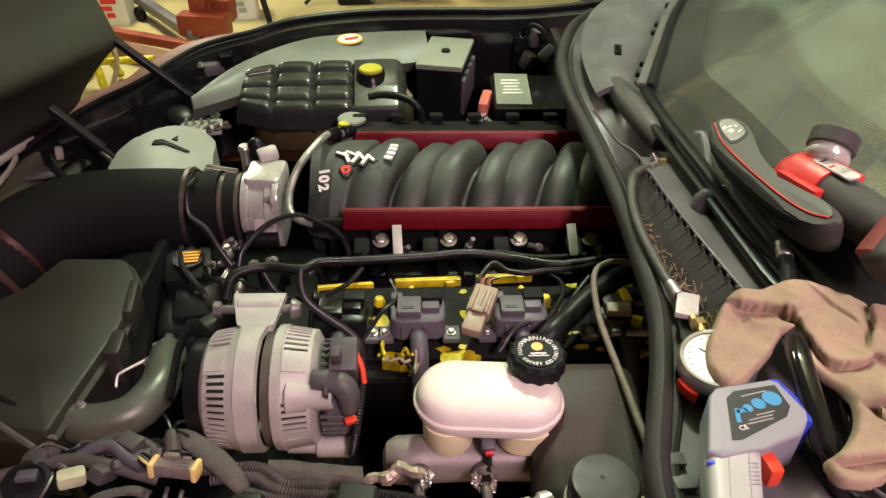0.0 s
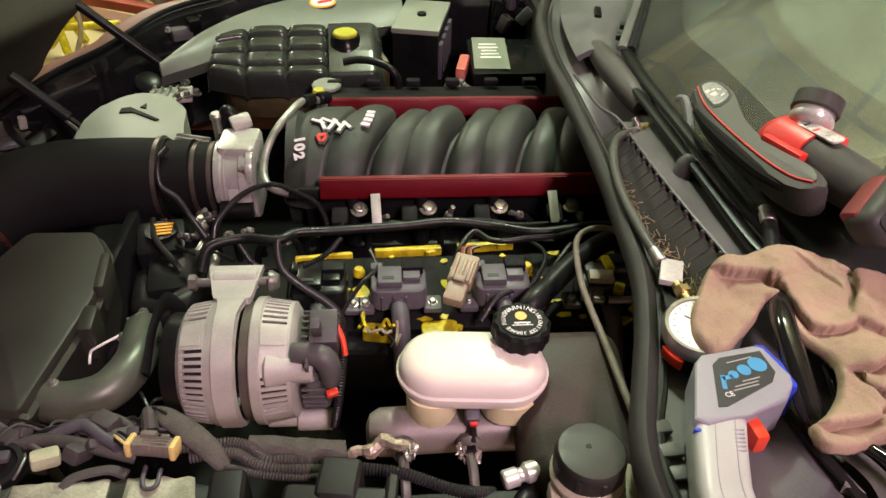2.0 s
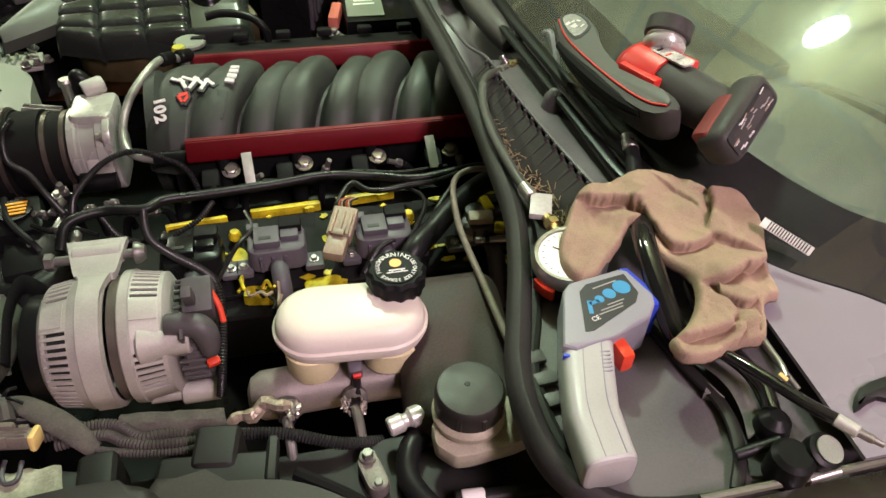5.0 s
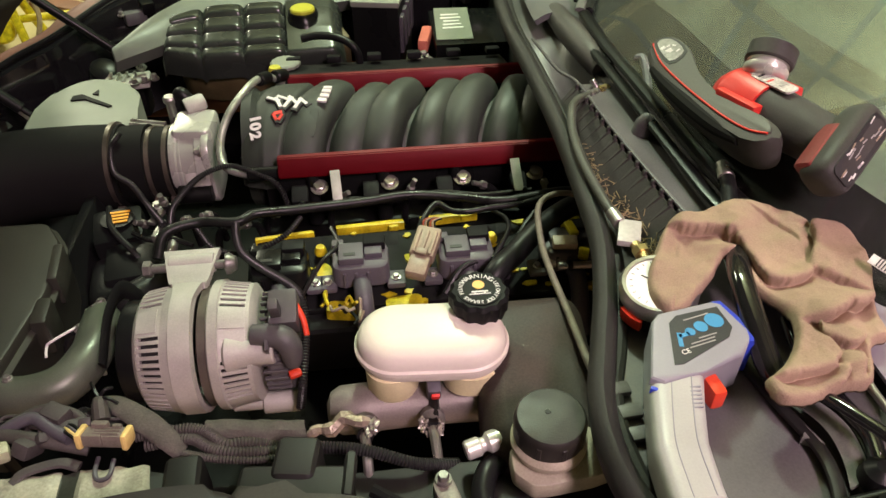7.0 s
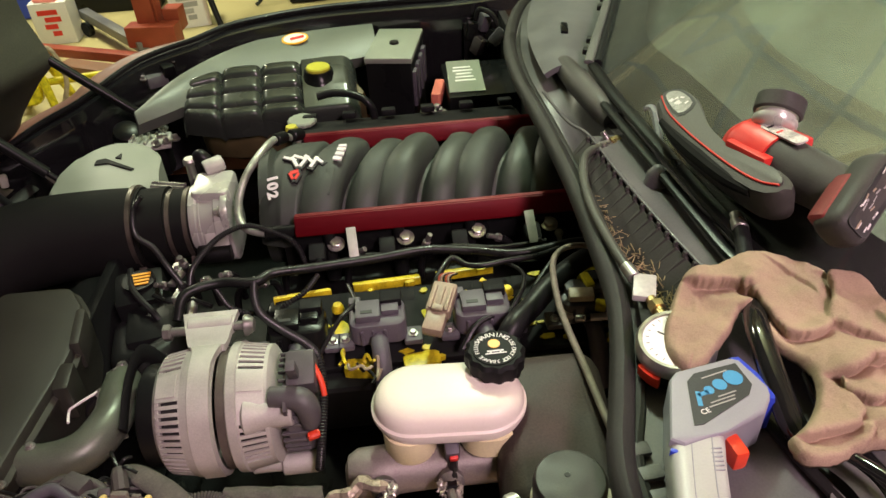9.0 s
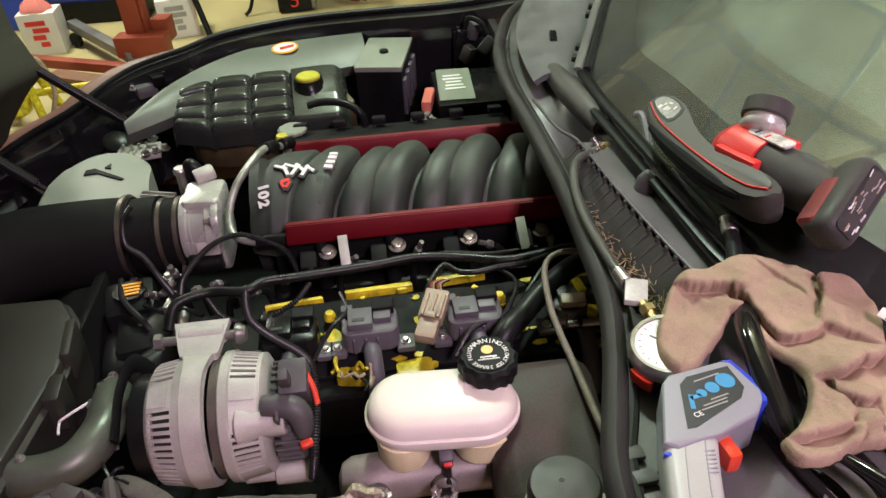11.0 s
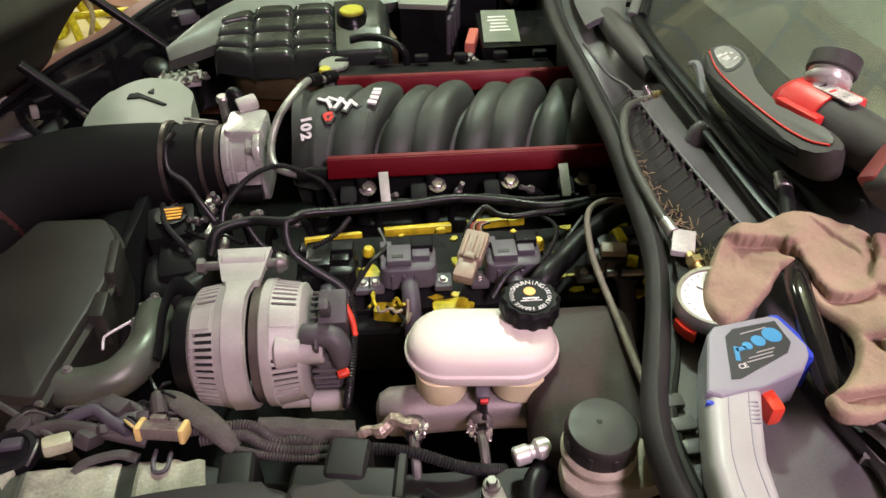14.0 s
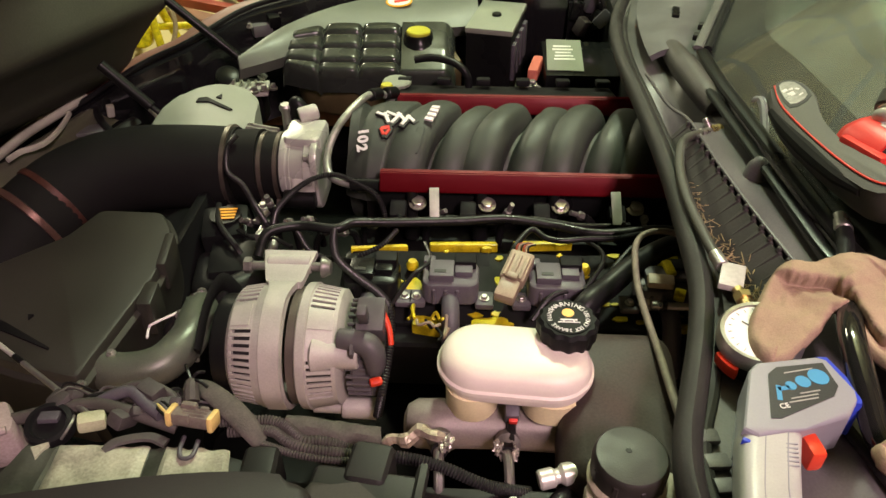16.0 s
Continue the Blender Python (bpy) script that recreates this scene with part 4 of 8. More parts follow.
def strap(u, v):
    p = along([(0, y, z) for y, z in STRAP], u)
    x0 = -0.276 + 0.024 * min(1, u * 2.4)
    x1 = -0.206 - 0.021 * min(1, u * 2.2)
    return (x0 + (x1 - x0) * v, p.y, p.z + 0.001)


bm = sheet(B(), strap, 28, 6, 0.009)
rod(bm, (-0.268, 0.727, 0.828), (-0.212, 0.727, 0.828), 0.0125, 0.0125, 16)
part("mounting_bracket", bm, ALUMINIUM, alt)
bm = B()
rod(bm, (-0.292, 0.722, 0.828), (-0.198, 0.722, 0.828), 0.006)
lathe(bm, [(0.011, 0), (0.011, 0.008), (0.009, 0.01)], (-0.299, 0.722, 0.828), X, 6)
lathe(bm, [(0.014, 0), (0.014, 0.004), (0.009, 0.012)], (-0.197, 0.722, 0.828), X, 16)
part("through_bolt", bm, material("dull_bolt_steel", (0.2, 0.19, 0.175), 0.45, 0.6, grain=200, stain=40, vary=0.4), alt)
bm = B()
sweep(bm, [(-0.108, 0.645, 0.822), (-0.100, 0.632, 0.808), (-0.097, 0.620, 0.792)], 0.0036, 10)
part("battery_lead", bm, ORANGE_RED, alt, "bright red lead sleeve")
part("terminal_boot", box(B(), (-0.114, 0.590, 0.758), (0.016, 0.010, 0.011), (20, 0, 20), bevel=0.004), ORANGE_RED, alt, "red rubber boot")

# brake master cylinder
mc = thing("brake_master_cylinder", (0.04, 0.5, 0.72), "aluminium brake master cylinder with a white fluid reservoir", "brake cylinder")
bm = B()
lathe(bm, [(0.010, 0), (0.020, 0.004), (0.026, 0.014), (0.027, 0.05), (0.025, 0.054), (0.024, 0.10), (0.026, 0.19)], (-0.068, 0.492, 0.806), X, 28)
for x in (-0.028, 0.04):
    rod(bm, (x, 0.478, 0.806), (x, 0.450, 0.822), 0.016, 0.0095, 18)
box(bm, (0.127, 0.490, 0.80), (0.012, 0.115, 0.065), bevel=0.01)
part("cylinder", bm, material("dirty_aluminium", (0.20, 0.175, 0.160), 0.5, 0.3, grain=180, stain=14, vary=0.3, bump=0.25), mc)
part("nut", lathe(B(), [(0.011, 0), (0.011, 0.012), (0.008, 0.018)], (0.121, 0.474, 0.792), (-1, 0, 0), 6), BRASS, mc)
RT = -4
m = Matrix.Translation((0.046, 0.517, 0.0)) @ pose(0, 0, 0, 0, 0, RT)
res = part("reservoir", loft(B(), 0.157, 0.088, 0.043, [(0.010, 0.857), (0.003, 0.859), (0.0008, 0.864), (0.0008, 0.869), (-0.0018, 0.871), (-0.0018, 0.8755), (0.0008, 0.8775), (0.0015, 0.883), (0.004, 0.889), (0.009, 0.894), (0.016, 0.8970), (0.03, 0.898)], m, 10), RESERVOIR, mc, "milky white fluid reservoir")
bm = B()
loft(bm, 0.056, 0.078, 0.027, [(0.014, 0.819), (0.006, 0.821), (0.001, 0.828), (0.0, 0.860)], m, 6, (-0.042, -0.004))
loft(bm, 0.062, 0.078, 0.027, [(0.014, 0.826), (0.006, 0.828), (0.001, 0.834), (0.0, 0.860)], m, 6, (0.040, -0.004))
part("lower_tank", bm, RESERVOIR_LOW, res, "yellowed translucent lower chambers")
part("lug", rod(B(), (0.112, 0.458, 0.845), (0.112, 0.450, 0.845), 0.008), BLACK_PLASTIC, res)
CC = Vector((0.098, 0.540, 0.9))
bm = B()
lathe(bm, [(0.0240, -0.012), (0.0265, -0.0105), (0.0285, 0), (0.0305, 0.003), (0.0305, 0.016), (0.027, 0.02), (0.022, 0.0195)], CC, seg=64, lobes=12, depth=0.045)
cap = part("cap", bm, MATT_BLACK, res, "black knurled cap with a printed warning ring")
part("disc", lathe(B(), [(0.0235, 0.0), (0.0235, 0.0012)], CC + Vector((0, 0, 0.0196)), seg=40), MATT_BLACK, cap)
for text, start, stop in (("WARNING", 138, 42), ("USE ONLY DOT 3", 22, -88), ("BRAKE FLUID", -100, -208)):
    for i, ch in enumerate(text):
        if ch == " ":
            continue
        a = start + (stop - start) * i / (len(text) - 1)
        size = 0.0082 if text == "WARNING" else 0.0062
        lettering(ch, size, Matrix.Translation(CC + Vector((0, 0, 0.0212))) @ pose(0.0192 * math.cos(radians(a)), 0.0192 * math.sin(radians(a)), 0, 0, 0, a - 90), WHITE, cap, "letter", 0.0002)
bm = B()
lathe(bm, [(0.0062, 0), (0.0062, 0.0006)], CC + Vector((0.0, 0.0065, 0.0207)), seg=24)
part("symbol", bm, PRINT_ORANGE, cap)
bm = B()
box(bm, CC + Vector((0, -0.004, 0.0212)), (0.017, 0.0016, 0.0008), bevel=0)
box(bm, CC + Vector((0, -0.0075, 0.0212)), (0.022, 0.001, 0.0008), bevel=0)
box(bm, CC + Vector((-0.005, -0.0055, 0.0212)), (0.0016, 0.004, 0.0008), bevel=0)
box(bm, CC + Vector((0.005, -0.0055, 0.0212)), (0.0016, 0.004, 0.0008), bevel=0)
part("pictogram", bm, WHITE, cap)

booster = thing("brake_booster", (0.2, 0.5, 0.65), "black domed brake booster by the firewall", "brake booster")
bm = loft(B(), 0.128, 0.205, 0.03, [(0.03, 0.62), (0.022, 0.77), (0.004, 0.80), (0.0, 0.825), (0.003, 0.846), (0.008, 0.858), (0.016, 0.865), (0.028, 0.868)], Matrix.Translation((0.213, 0.513, 0)) @ pose(0, 0, 0, 2, -4, -4), 8)
part("drum", bm, material("worn_black_booster", (0.042, 0.029, 0.026), 0.62, grain=130, stain=14, vary=0.6, bump=0.25, rvary=0.14, spec=0.35), booster)
part("rim", lathe(B(), [(0.05, 0), (0.07, 0.004), (0.07, 0.012), (0.05, 0.016)], (0.128, 0.495, 0.78), X, 40), BLACK_PLASTIC, booster)
part("sticker", box(B(), (0.1365, 0.545, 0.835), (0.001, 0.035, 0.018), (0, -15, -8), bevel=0), OLIVE_PLASTIC, booster, "grey part sticker")

fluid = thing("steering_fluid_bottle", (0.137, 0.366, 0.81), "beige fluid bottle with a large black cap", "fluid bottle")
bm = B()
lathe(bm, [(0.02, 0.0), (0.030, 0.006), (0.0315, 0.018), (0.0345, 0.021), (0.0350, 0.027), (0.033, 0.030), (0.029, 0.034), (0.029, 0.045)], (0.140, 0.386, 0.848), seg=36)
part("bottle", bm, material("beige_plastic", (0.40, 0.365, 0.275), 0.5, grain=150, stain=20, vary=0.3), fluid)
part("shoulder", pillow(B(), round_corners([(0.104, 0.385), (0.103, 0.360), (0.118, 0.3440), (0.133, 0.3430), (0.176, 0.3475), (0.196, 0.353), (0.194, 0.395), (0.160, 0.412)], 0.005), [(0.003, 0.842), (0.0, 0.848), (0.0, 0.862), (0.001, 0.8650), (0.003, 0.866)]), material("beige_shoulder_plastic", (0.36, 0.33, 0.25), 0.5, grain=150, stain=20, vary=0.3), fluid)
part("neck_below", lathe(B(), [(0.026, 0), (0.026, 0.05)], (0.140, 0.385, 0.806), seg=24), MATT_BLACK, fluid)
bm = B()
lathe(bm, [(0.029, -0.008), (0.0325, -0.006), (0.0330, 0.010), (0.0318, 0.0165), (0.0300, 0.0185), (0.026, 0.0190), (0.01, 0.0192)], (0.140, 0.388, 0.886), seg=48)
CAP_BLACK = material("worn_black_cap", (0.018, 0.0165, 0.0145), 0.5, grain=200, stain=30, vary=0.5, rvary=0.12)
bottle_cap = part("cap", bm, CAP_BLACK, fluid, "worn smooth black cap")
for a in (-160, -120, -80, -40):
    part("cap_rib", box(B(), (0.140 + 0.0326 * math.cos(radians(a)), 0.388 + 0.0326 * math.sin(radians(a)), 0.889), (0.002, 0.005, 0.016), (0, 0, a), bevel=0.0008, seg=1), CAP_BLACK, bottle_cap)
part("cap_dimple", lathe(B(), [(0.003, 0), (0.0024, 0.0006)], (0.138, 0.392, 0.9050), seg=12), DARK_METAL, fluid)

# ---------- far side of the bay ----------
inner = thing("inner_fender_cover", (-0.2, 1.7, 0.45), "grey-green plastic fender inner cover with an oval badge", "cover")
OUTER = [(-0.535, 1.500, 0.790), (-0.457, 1.636, 0.812), (-0.343, 1.785, 0.815), (-0.188, 1.872, 0.815), (-0.010, 1.885, 0.815)]
INNER = [(-0.530, 1.485, 0.772), (-0.44, 1.560, 0.775), (-0.34, 1.680, 0.775), (-0.107, 1.745, 0.775), (0.0, 1.775, 0.775)]


def cover_skin(u, v):
    """Down the inner face, over the rounded edge and up the sloping top."""
    i, o = along(INNER, u), along(OUTER, u)
    if v < 0.35:
        return i - UP * (0.03 * (1 - v / 0.35) + 0.006) + Vector((0.01, -0.012, 0)) * (v / 0.35 - 1)
    f = (v - 0.35) / 0.65
    return i.lerp(o, f) + UP * (0.008 * math.sin(math.pi * f) - 0.006 * (1 - f) ** 6)


part("panel", sheet(B(), cover_skin, 40, 20, 0.006), material("dark_olive_cover_plastic", (0.135, 0.15, 0.125), 0.5, grain=200, stain=5, vary=0.3, bump=0.12), inner)
BADGE = Matrix.Translation((-0.205, 1.812, 0.8125)) @ pose(0, 0, 0, 18, -3, 0)
bm = B()
lathe(bm, [(0.034, 0), (0.034, 0.0016)], (0, 0, 0), seg=32, m=BADGE @ Matrix.Diagonal((1, 0.66, 1, 1)))
badge = part("badge", bm, PRINT_ORANGE, inner, "oval orange and white badge")
bm = B()
lathe(bm, [(0.029, 0.0016), (0.029, 0.0026)], (0, 0, 0), seg=32, m=BADGE @ Matrix.Diagonal((1, 0.6, 1, 1)))
part("badge_face", bm, WHITE, badge)
part("badge_bar", box(B(), (0.006, 0, 0.003), (0.036, 0.009, 0.001), (0, 0, 10), bevel=0, m=BADGE), PRINT_RED, badge)

tank = thing("coolant_tank", (-0.25, 1.55, 0.55), "black moulded coolant tank with a yellow cap", "coolant tank")
m = Matrix.Translation((-0.242, 1.568, 0.776)) @ pose(0, 0, 0, 17, 0, 3)


def tank_top(u, v):
    """Quilted upper face: pads parted by grooves, dropping at the rim."""
    x, y = -0.212 + 0.402 * u, (-0.078 + 0.193 * v) * (1 - 0.42 * (max(0.0, 0.30 - u) / 0.30) ** 1.5)
    rim = min(1.0, min(u, 1 - u) / 0.07) * min(1.0, min(v, 1 - v) / 0.10)
    z = -0.045 + 0.055 * math.sqrt(max(0.0, 1 - (1 - rim) ** 2))
    if u < 0.68:
        gx = abs((u / 0.2267) % 1 - 0.5) * 2
        gy = abs((v / 0.26 + 0.1) % 1 - 0.5) * 2
        z -= 0.012 * gx ** 10 + 0.012 * gy ** 6 + 0.003 * max(gx, gy) ** 2
    else:
        z += 0.006 * math.exp(-((u - 0.83) / 0.10) ** 2 - ((v - 0.68) / 0.22) ** 2) - 0.012 * max(0.0, (0.40 - v) / 0.40)
    return m @ Vector((x, y, z))


bm = sheet(B(), tank_top, 84, 60, 0.004)
body = part("tank", bm, TANK_PLASTIC, tank)
part("lower_half", prism(B(), soft([(-0.18, -0.03), (-0.10, -0.066), (0.17, -0.066), (0.17, 0.09), (-0.10, 0.09), (-0.18, 0.05)], 2), -0.13, -0.03, 0.008, m, 2), material("amber_grimed_plastic", (0.11, 0.085, 0.04), 0.4, grain=120, stain=14, vary=0.5), tank, "grimy amber lower half")
bm = B()
lathe(bm, [(0.044, 0), (0.040, 0.008), (0.036, 0.012), (0.032, 0.026)], (-0.140, 1.608, 0.783), seg=32)
part("neck", bm, BLACK_PLASTIC, tank)
bm = B()
lathe(bm, [(0.0275, 0), (0.0275, 0.008), (0.025, 0.011)], (-0.140, 1.608, 0.806), seg=40, lobes=16, depth=0.02)
part("cap", bm, YELLOW_CAP, tank, "yellow pressure cap")
part("hose", sweep(B(), [(-0.14, 1.494, 0.792), (-0.110, 1.494, 0.797), (-0.075, 1.486, 0.797), (-0.046, 1.476, 0.790), (-0.027, 1.466, 0.775), (-0.020, 1.466, 0.745), (-0.020, 1.462, 0.64)], 0.0085, 12), RUBBER, tank)
bm = B()
box(bm, (-0.155, 1.43, 0.66), (0.05, 0.05, 0.14), bevel=0.01)
part("lower_bracket", bm, BLACK_PLASTIC, tank)
filler = thing("oil_filler_cap", (-0.177, 1.452, 0.74), "dusty grey scalloped oil filler cap", "cap")
part("grip", lathe(B(), [(0.026, 0.0), (0.031, 0.002), (0.031, 0.008), (0.027, 0.011), (0.012, 0.0115)], (-0.1765, 1.452, 0.752), seg=56, lobes=14, depth=0.035), OLIVE_PLASTIC, filler)
part("neck", lathe(B(), [(0.025, 0.0), (0.025, 0.11)], (-0.1765, 1.452, 0.645), seg=28), BLACK_PLASTIC, filler)

fuse = thing("fuse_box", (0.04, 1.757, 0.55), "square dark fuse box with a grey-green lid", "fuse box")
m = Matrix.Translation((0.043, 1.757, 0)) @ pose(0, 0, 0, 0, 0, -12)
part("base", box(B(), (0, 0, 0.68), (0.112, 0.20, 0.22), bevel=0.005, m=m), BLACK_PLASTIC, fuse)
bm = B()
box(bm, (0, 0, 0.795), (0.116, 0.206, 0.014), bevel=0.004, m=m)
part("lid", bm, OLIVE_PLASTIC, fuse)
bm = B()
lathe(bm, [(0.012, 0), (0.011, 0.006), (0.006, 0.008)], m @ Vector((0.0, -0.005, 0.802)), seg=10)
part("knob", bm, BLACK_PLASTIC, fuse)
bm = B()
for k in range(4):
    box(bm, (0.06, -0.08 + 0.05 * k, 0.72), (0.01, 0.03, 0.09), bevel=0.003, m=m)
part("latch", bm, GREY_PLASTIC, fuse)

battery = thing("battery", (0.245, 1.66, 0.55), "black car battery with a pale label", "battery")
part("case", box(B(), (0.245, 1.66, 0.64), (0.18, 0.21, 0.19), bevel=0.006), BLACK_PLASTIC, battery)
part("label", box(B(), (0.207, 1.67, 0.737), (0.085, 0.19, 0.002), (0, 0, -3), bevel=0), OLIVE_PLASTIC, battery, "grey-green printed label")
bm = B()
for k in range(5):
    box(bm, (0.205, 1.64 + 0.02 * k, 0.7385), (0.05 - 0.006 * (k % 3), 0.008, 0.001), bevel=0)
part("print", bm, WHITE, battery)
part("terminal_cover", box(B(), (0.135, 1.615, 0.725), (0.024, 0.09, 0.03), (0, 0, -12), bevel=0.006), material("pink_red_plastic", (0.6, 0.16, 0.12), 0.45), battery, "faded red terminal cover")
bm = B()
box(bm, (0.125, 1.545, 0.70), (0.04, 0.03, 0.03), (0, 20, 30), bevel=0.006)
bolt(bm, (0.125, 1.54, 0.716), r=0.008, h=0.012)
part("clamp", bm, STEEL, battery)

# ---------- hoses and wiring over the engine ----------


def hose(name, pts, r, mat, label, category="hose", ribs=0.0, group="", fittings=(), n=8, seg=12):
    ob = thing(name, pts[0], label, category, group)
    part("sleeve", sweep(B(), pts, r, seg, n, ribs=ribs), mat, ob)
    for a, b, fr, fm in fittings:
        part("fitting", rod(B(), a, b, fr, None, 14, 0.15), fm, ob)
    return ob


LOOM = material("split_loom_plastic", (0.02, 0.02, 0.02), 0.38, grain=200, stain=20, vary=0.4)
DUSTY_LOOM = material("dusty_split_loom", (0.065, 0.059, 0.052), 0.65, grain=200, stain=25, vary=0.4)
TAPE = material("wiring_tape", (0.010, 0.010, 0.010), 0.36, grain=90, stain=30, vary=0.3, bump=0.5, spec=0.3)
BRAID = material("braided_hose", (0.2, 0.17, 0.14), 0.5, 0.3, grain=500, stain=60, vary=0.4, bump=0.8)
hose("sensor_wire", [(-0.405, 1.06, 0.835), (-0.422, 1.05, 0.815), (-0.41, 1.0, 0.80), (-0.374, 0.96, 0.80), (-0.34, 0.905, 0.80), (-0.309, 0.859, 0.795)], 0.0048, LOOM, "ribbed black loom from the intake sensor", "wire", ribs=0.0036)
hose("sensor_wire", [(-0.30, 0.855, 0.795), (-0.30, 0.90, 0.80), (-0.273, 0.96, 0.805), (-0.235, 0.98, 0.81), (-0.20, 0.973, 0.805), (-0.155, 0.95, 0.79), (-0.135, 0.92, 0.75)], 0.005, LOOM, "ribbed black loom arching before the manifold", "wire", ribs=0.0036)
hose("wiring_harness", [(-0.31, 0.80, 0.78), (-0.30, 0.832, 0.80), (-0.256, 0.852, 0.80), (-0.204, 0.846, 0.80), (-0.178, 0.863, 0.80), (-0.122, 0.873, 0.795), (-0.023, 0.888, 0.79), (0.05, 0.897, 0.79), (0.12, 0.89, 0.785), (0.189, 0.872, 0.785), (0.277, 0.879, 0.79), (0.33, 0.88, 0.78)], 0.0074, TAPE, "taped black main engine harness", "wiring harness")
hose("wiring_harness", [(-0.206, 0.85, 0.80), (-0.2, 0.81, 0.80), (-0.188, 0.775, 0.80), (-0.159, 0.741, 0.80), (-0.12, 0.703, 0.80), (-0.104, 0.675, 0.795), (-0.102, 0.64, 0.77), (-0.107, 0.60, 0.74), (-0.115, 0.585, 0.70)], 0.006, LOOM, "ribbed black loom down to the alternator", "wiring harness", ribs=0.0036)
hose("sensor_wire", [(-0.262, 0.85, 0.79), (-0.235, 0.815, 0.78), (-0.19, 0.805, 0.775), (-0.14, 0.83, 0.78), (-0.115, 0.868, 0.785)], 0.0045, LOOM, "thin ribbed loom loop", "wire", ribs=0.0045)
hose("sensor_wire", [(0.052, 0.80, 0.79), (0.062, 0.82, 0.80), (0.084, 0.85, 0.805), (0.105, 0.837, 0.80), (0.13, 0.832, 0.80), (0.165, 0.838, 0.80), (0.21, 0.848, 0.795), (0.25, 0.868, 0.79)], 0.0045, TAPE, "thin black wire to the tan connector", "wire")
hose("braided_line", [(0.31, 0.80, 0.82), (0.27, 0.795, 0.845), (0.235, 0.785, 0.853), (0.212, 0.758, 0.852), (0.199, 0.68, 0.858), (0.195, 0.615, 0.868), (0.1955, 0.54, 0.877), (0.1975, 0.474, 0.879), (0.201, 0.435, 0.876)], 0.0042, BRAID, "grey braided line running to the booster", "hose")
hose("vacuum_hose", [(0.31, 0.835, 0.79), (0.278, 0.825, 0.80), (0.221, 0.779, 0.80), (0.18, 0.737, 0.795), (0.145, 0.70, 0.79), (0.12, 0.675, 0.74)], 0.0155, RUBBER, "thick black vacuum hose", "hose", seg=16)
hose("steel_line", [(0.30, 0.79, 0.765), (0.26, 0.765, 0.765), (0.22, 0.745, 0.765)], 0.008, RUBBER, "black line with a threaded steel fitting", "hose", fittings=(((0.225, 0.74, 0.772), (0.275, 0.742, 0.772), 0.009, STEEL),))
hose("fuel_crossover_line", [(-0.16, 1.235, 0.82), (-0.178, 1.21, 0.845), (-0.19, 1.17, 0.862), (-0.205, 1.12, 0.868), (-0.232, 1.07, 0.85), (-0.246, 1.03, 0.82), (-0.238, 0.995, 0.80), (-0.20, 0.975, 0.795), (-0.155, 0.965, 0.80)], 0.0065, material("dull_braid", (0.42, 0.43, 0.38), 0.4, 0.6, grain=400, stain=40, vary=0.4, bump=0.3), "bright braided crossover line between the rails", "hose", fittings=(((-0.19, 1.165, 0.862), (-0.178, 1.195, 0.852), 0.011, BLACK_PLASTIC), ((-0.2, 0.975, 0.795), (-0.15, 0.967, 0.80), 0.011, BLACK_PLASTIC), ((-0.17, 1.22, 0.84), (-0.155, 1.245, 0.83), 0.012, BLACK_PLASTIC)))
ob = thing("test_port_cap", (-0.172, 1.262, 0.84), "small yellow port cap on the fuel rail", "cap")
part("cap", lathe(B(), [(0.012, 0), (0.0125, 0.012), (0.01, 0.018)], (-0.172, 1.255, 0.825), seg=16), YELLOW_CAP, ob)

# connectors along the near fuel rail
for x in (-0.12, -0.01, 0.105, 0.222):
    ob = thing("injector_connector", (x, 0.94, 0.76), "black injector connector with wire clip", "connector", "injector connectors")
    part("shell", box(B(), (x, 0.932, 0.776), (0.026, 0.032, 0.024), (25, 0, 0), bevel=0.005), MATT_BLACK, ob)
    bm = B()
    bolt(bm, (x + 0.03, 0.945, 0.782), (0, -0.4, 1), 0.0095, 0.009)
    part("bolt", bm, STEEL, ob)
    part("wire", sweep(B(), [(x, 0.918, 0.775), (x + 0.006, 0.905, 0.782), (x + 0.004, 0.893, 0.788)], 0.004, 8), TAPE, ob)
ob = thing("coil_connector", (0.055, 0.75, 0.79), "tan wiring connector lying on the coils", "connector")
m = Matrix.Translation((0.056, 0.748, 0.802)) @ pose(0, 0, 0, 12, 4, -20)
bm = B()
box(bm, (0, 0.012, 0), (0.034, 0.05, 0.02), bevel=0.004, m=m)
box(bm, (0, -0.028, 0), (0.028, 0.032, 0.018), bevel=0.004, m=m)
for k in (-0.011, 0, 0.011):
    box(bm, (k, 0.008, 0.011), (0.005, 0.04, 0.005), bevel=0.0015, m=m)
box(bm, (0, -0.01, 0.012), (0.016, 0.01, 0.006), bevel=0.002, m=m)
part("shell", bm, TAN_PLUG, ob)
for k in range(6):
    part("wire", sweep(B(), [m @ Vector((-0.01 + 0.004 * k, 0.035, 0)), m @ Vector((-0.012 + 0.003 * k, 0.05, 0.004)), m @ Vector((0.002 * k, 0.062, 0.0))], 0.0014, 6), (RED_STEEL, TAN_PLUG, BLACK_PLASTIC)[k % 3], ob)
ob = thing("coil_harness_end", (0.25, 0.735, 0.79), "brown plug, yellow tab and steel stud by the last coil", "connector")
part("plug", box(B(), (0.248, 0.737, 0.808), (0.034, 0.018, 0.012), (10, 0, -6), bevel=0.003), TAN_PLUG, ob, "scuffed brown plug")
part("stud", rod(B(), (0.236, 0.7147, 0.786), (0.290, 0.7120, 0.786), 0.0052), STEEL, ob, "bright steel stud")
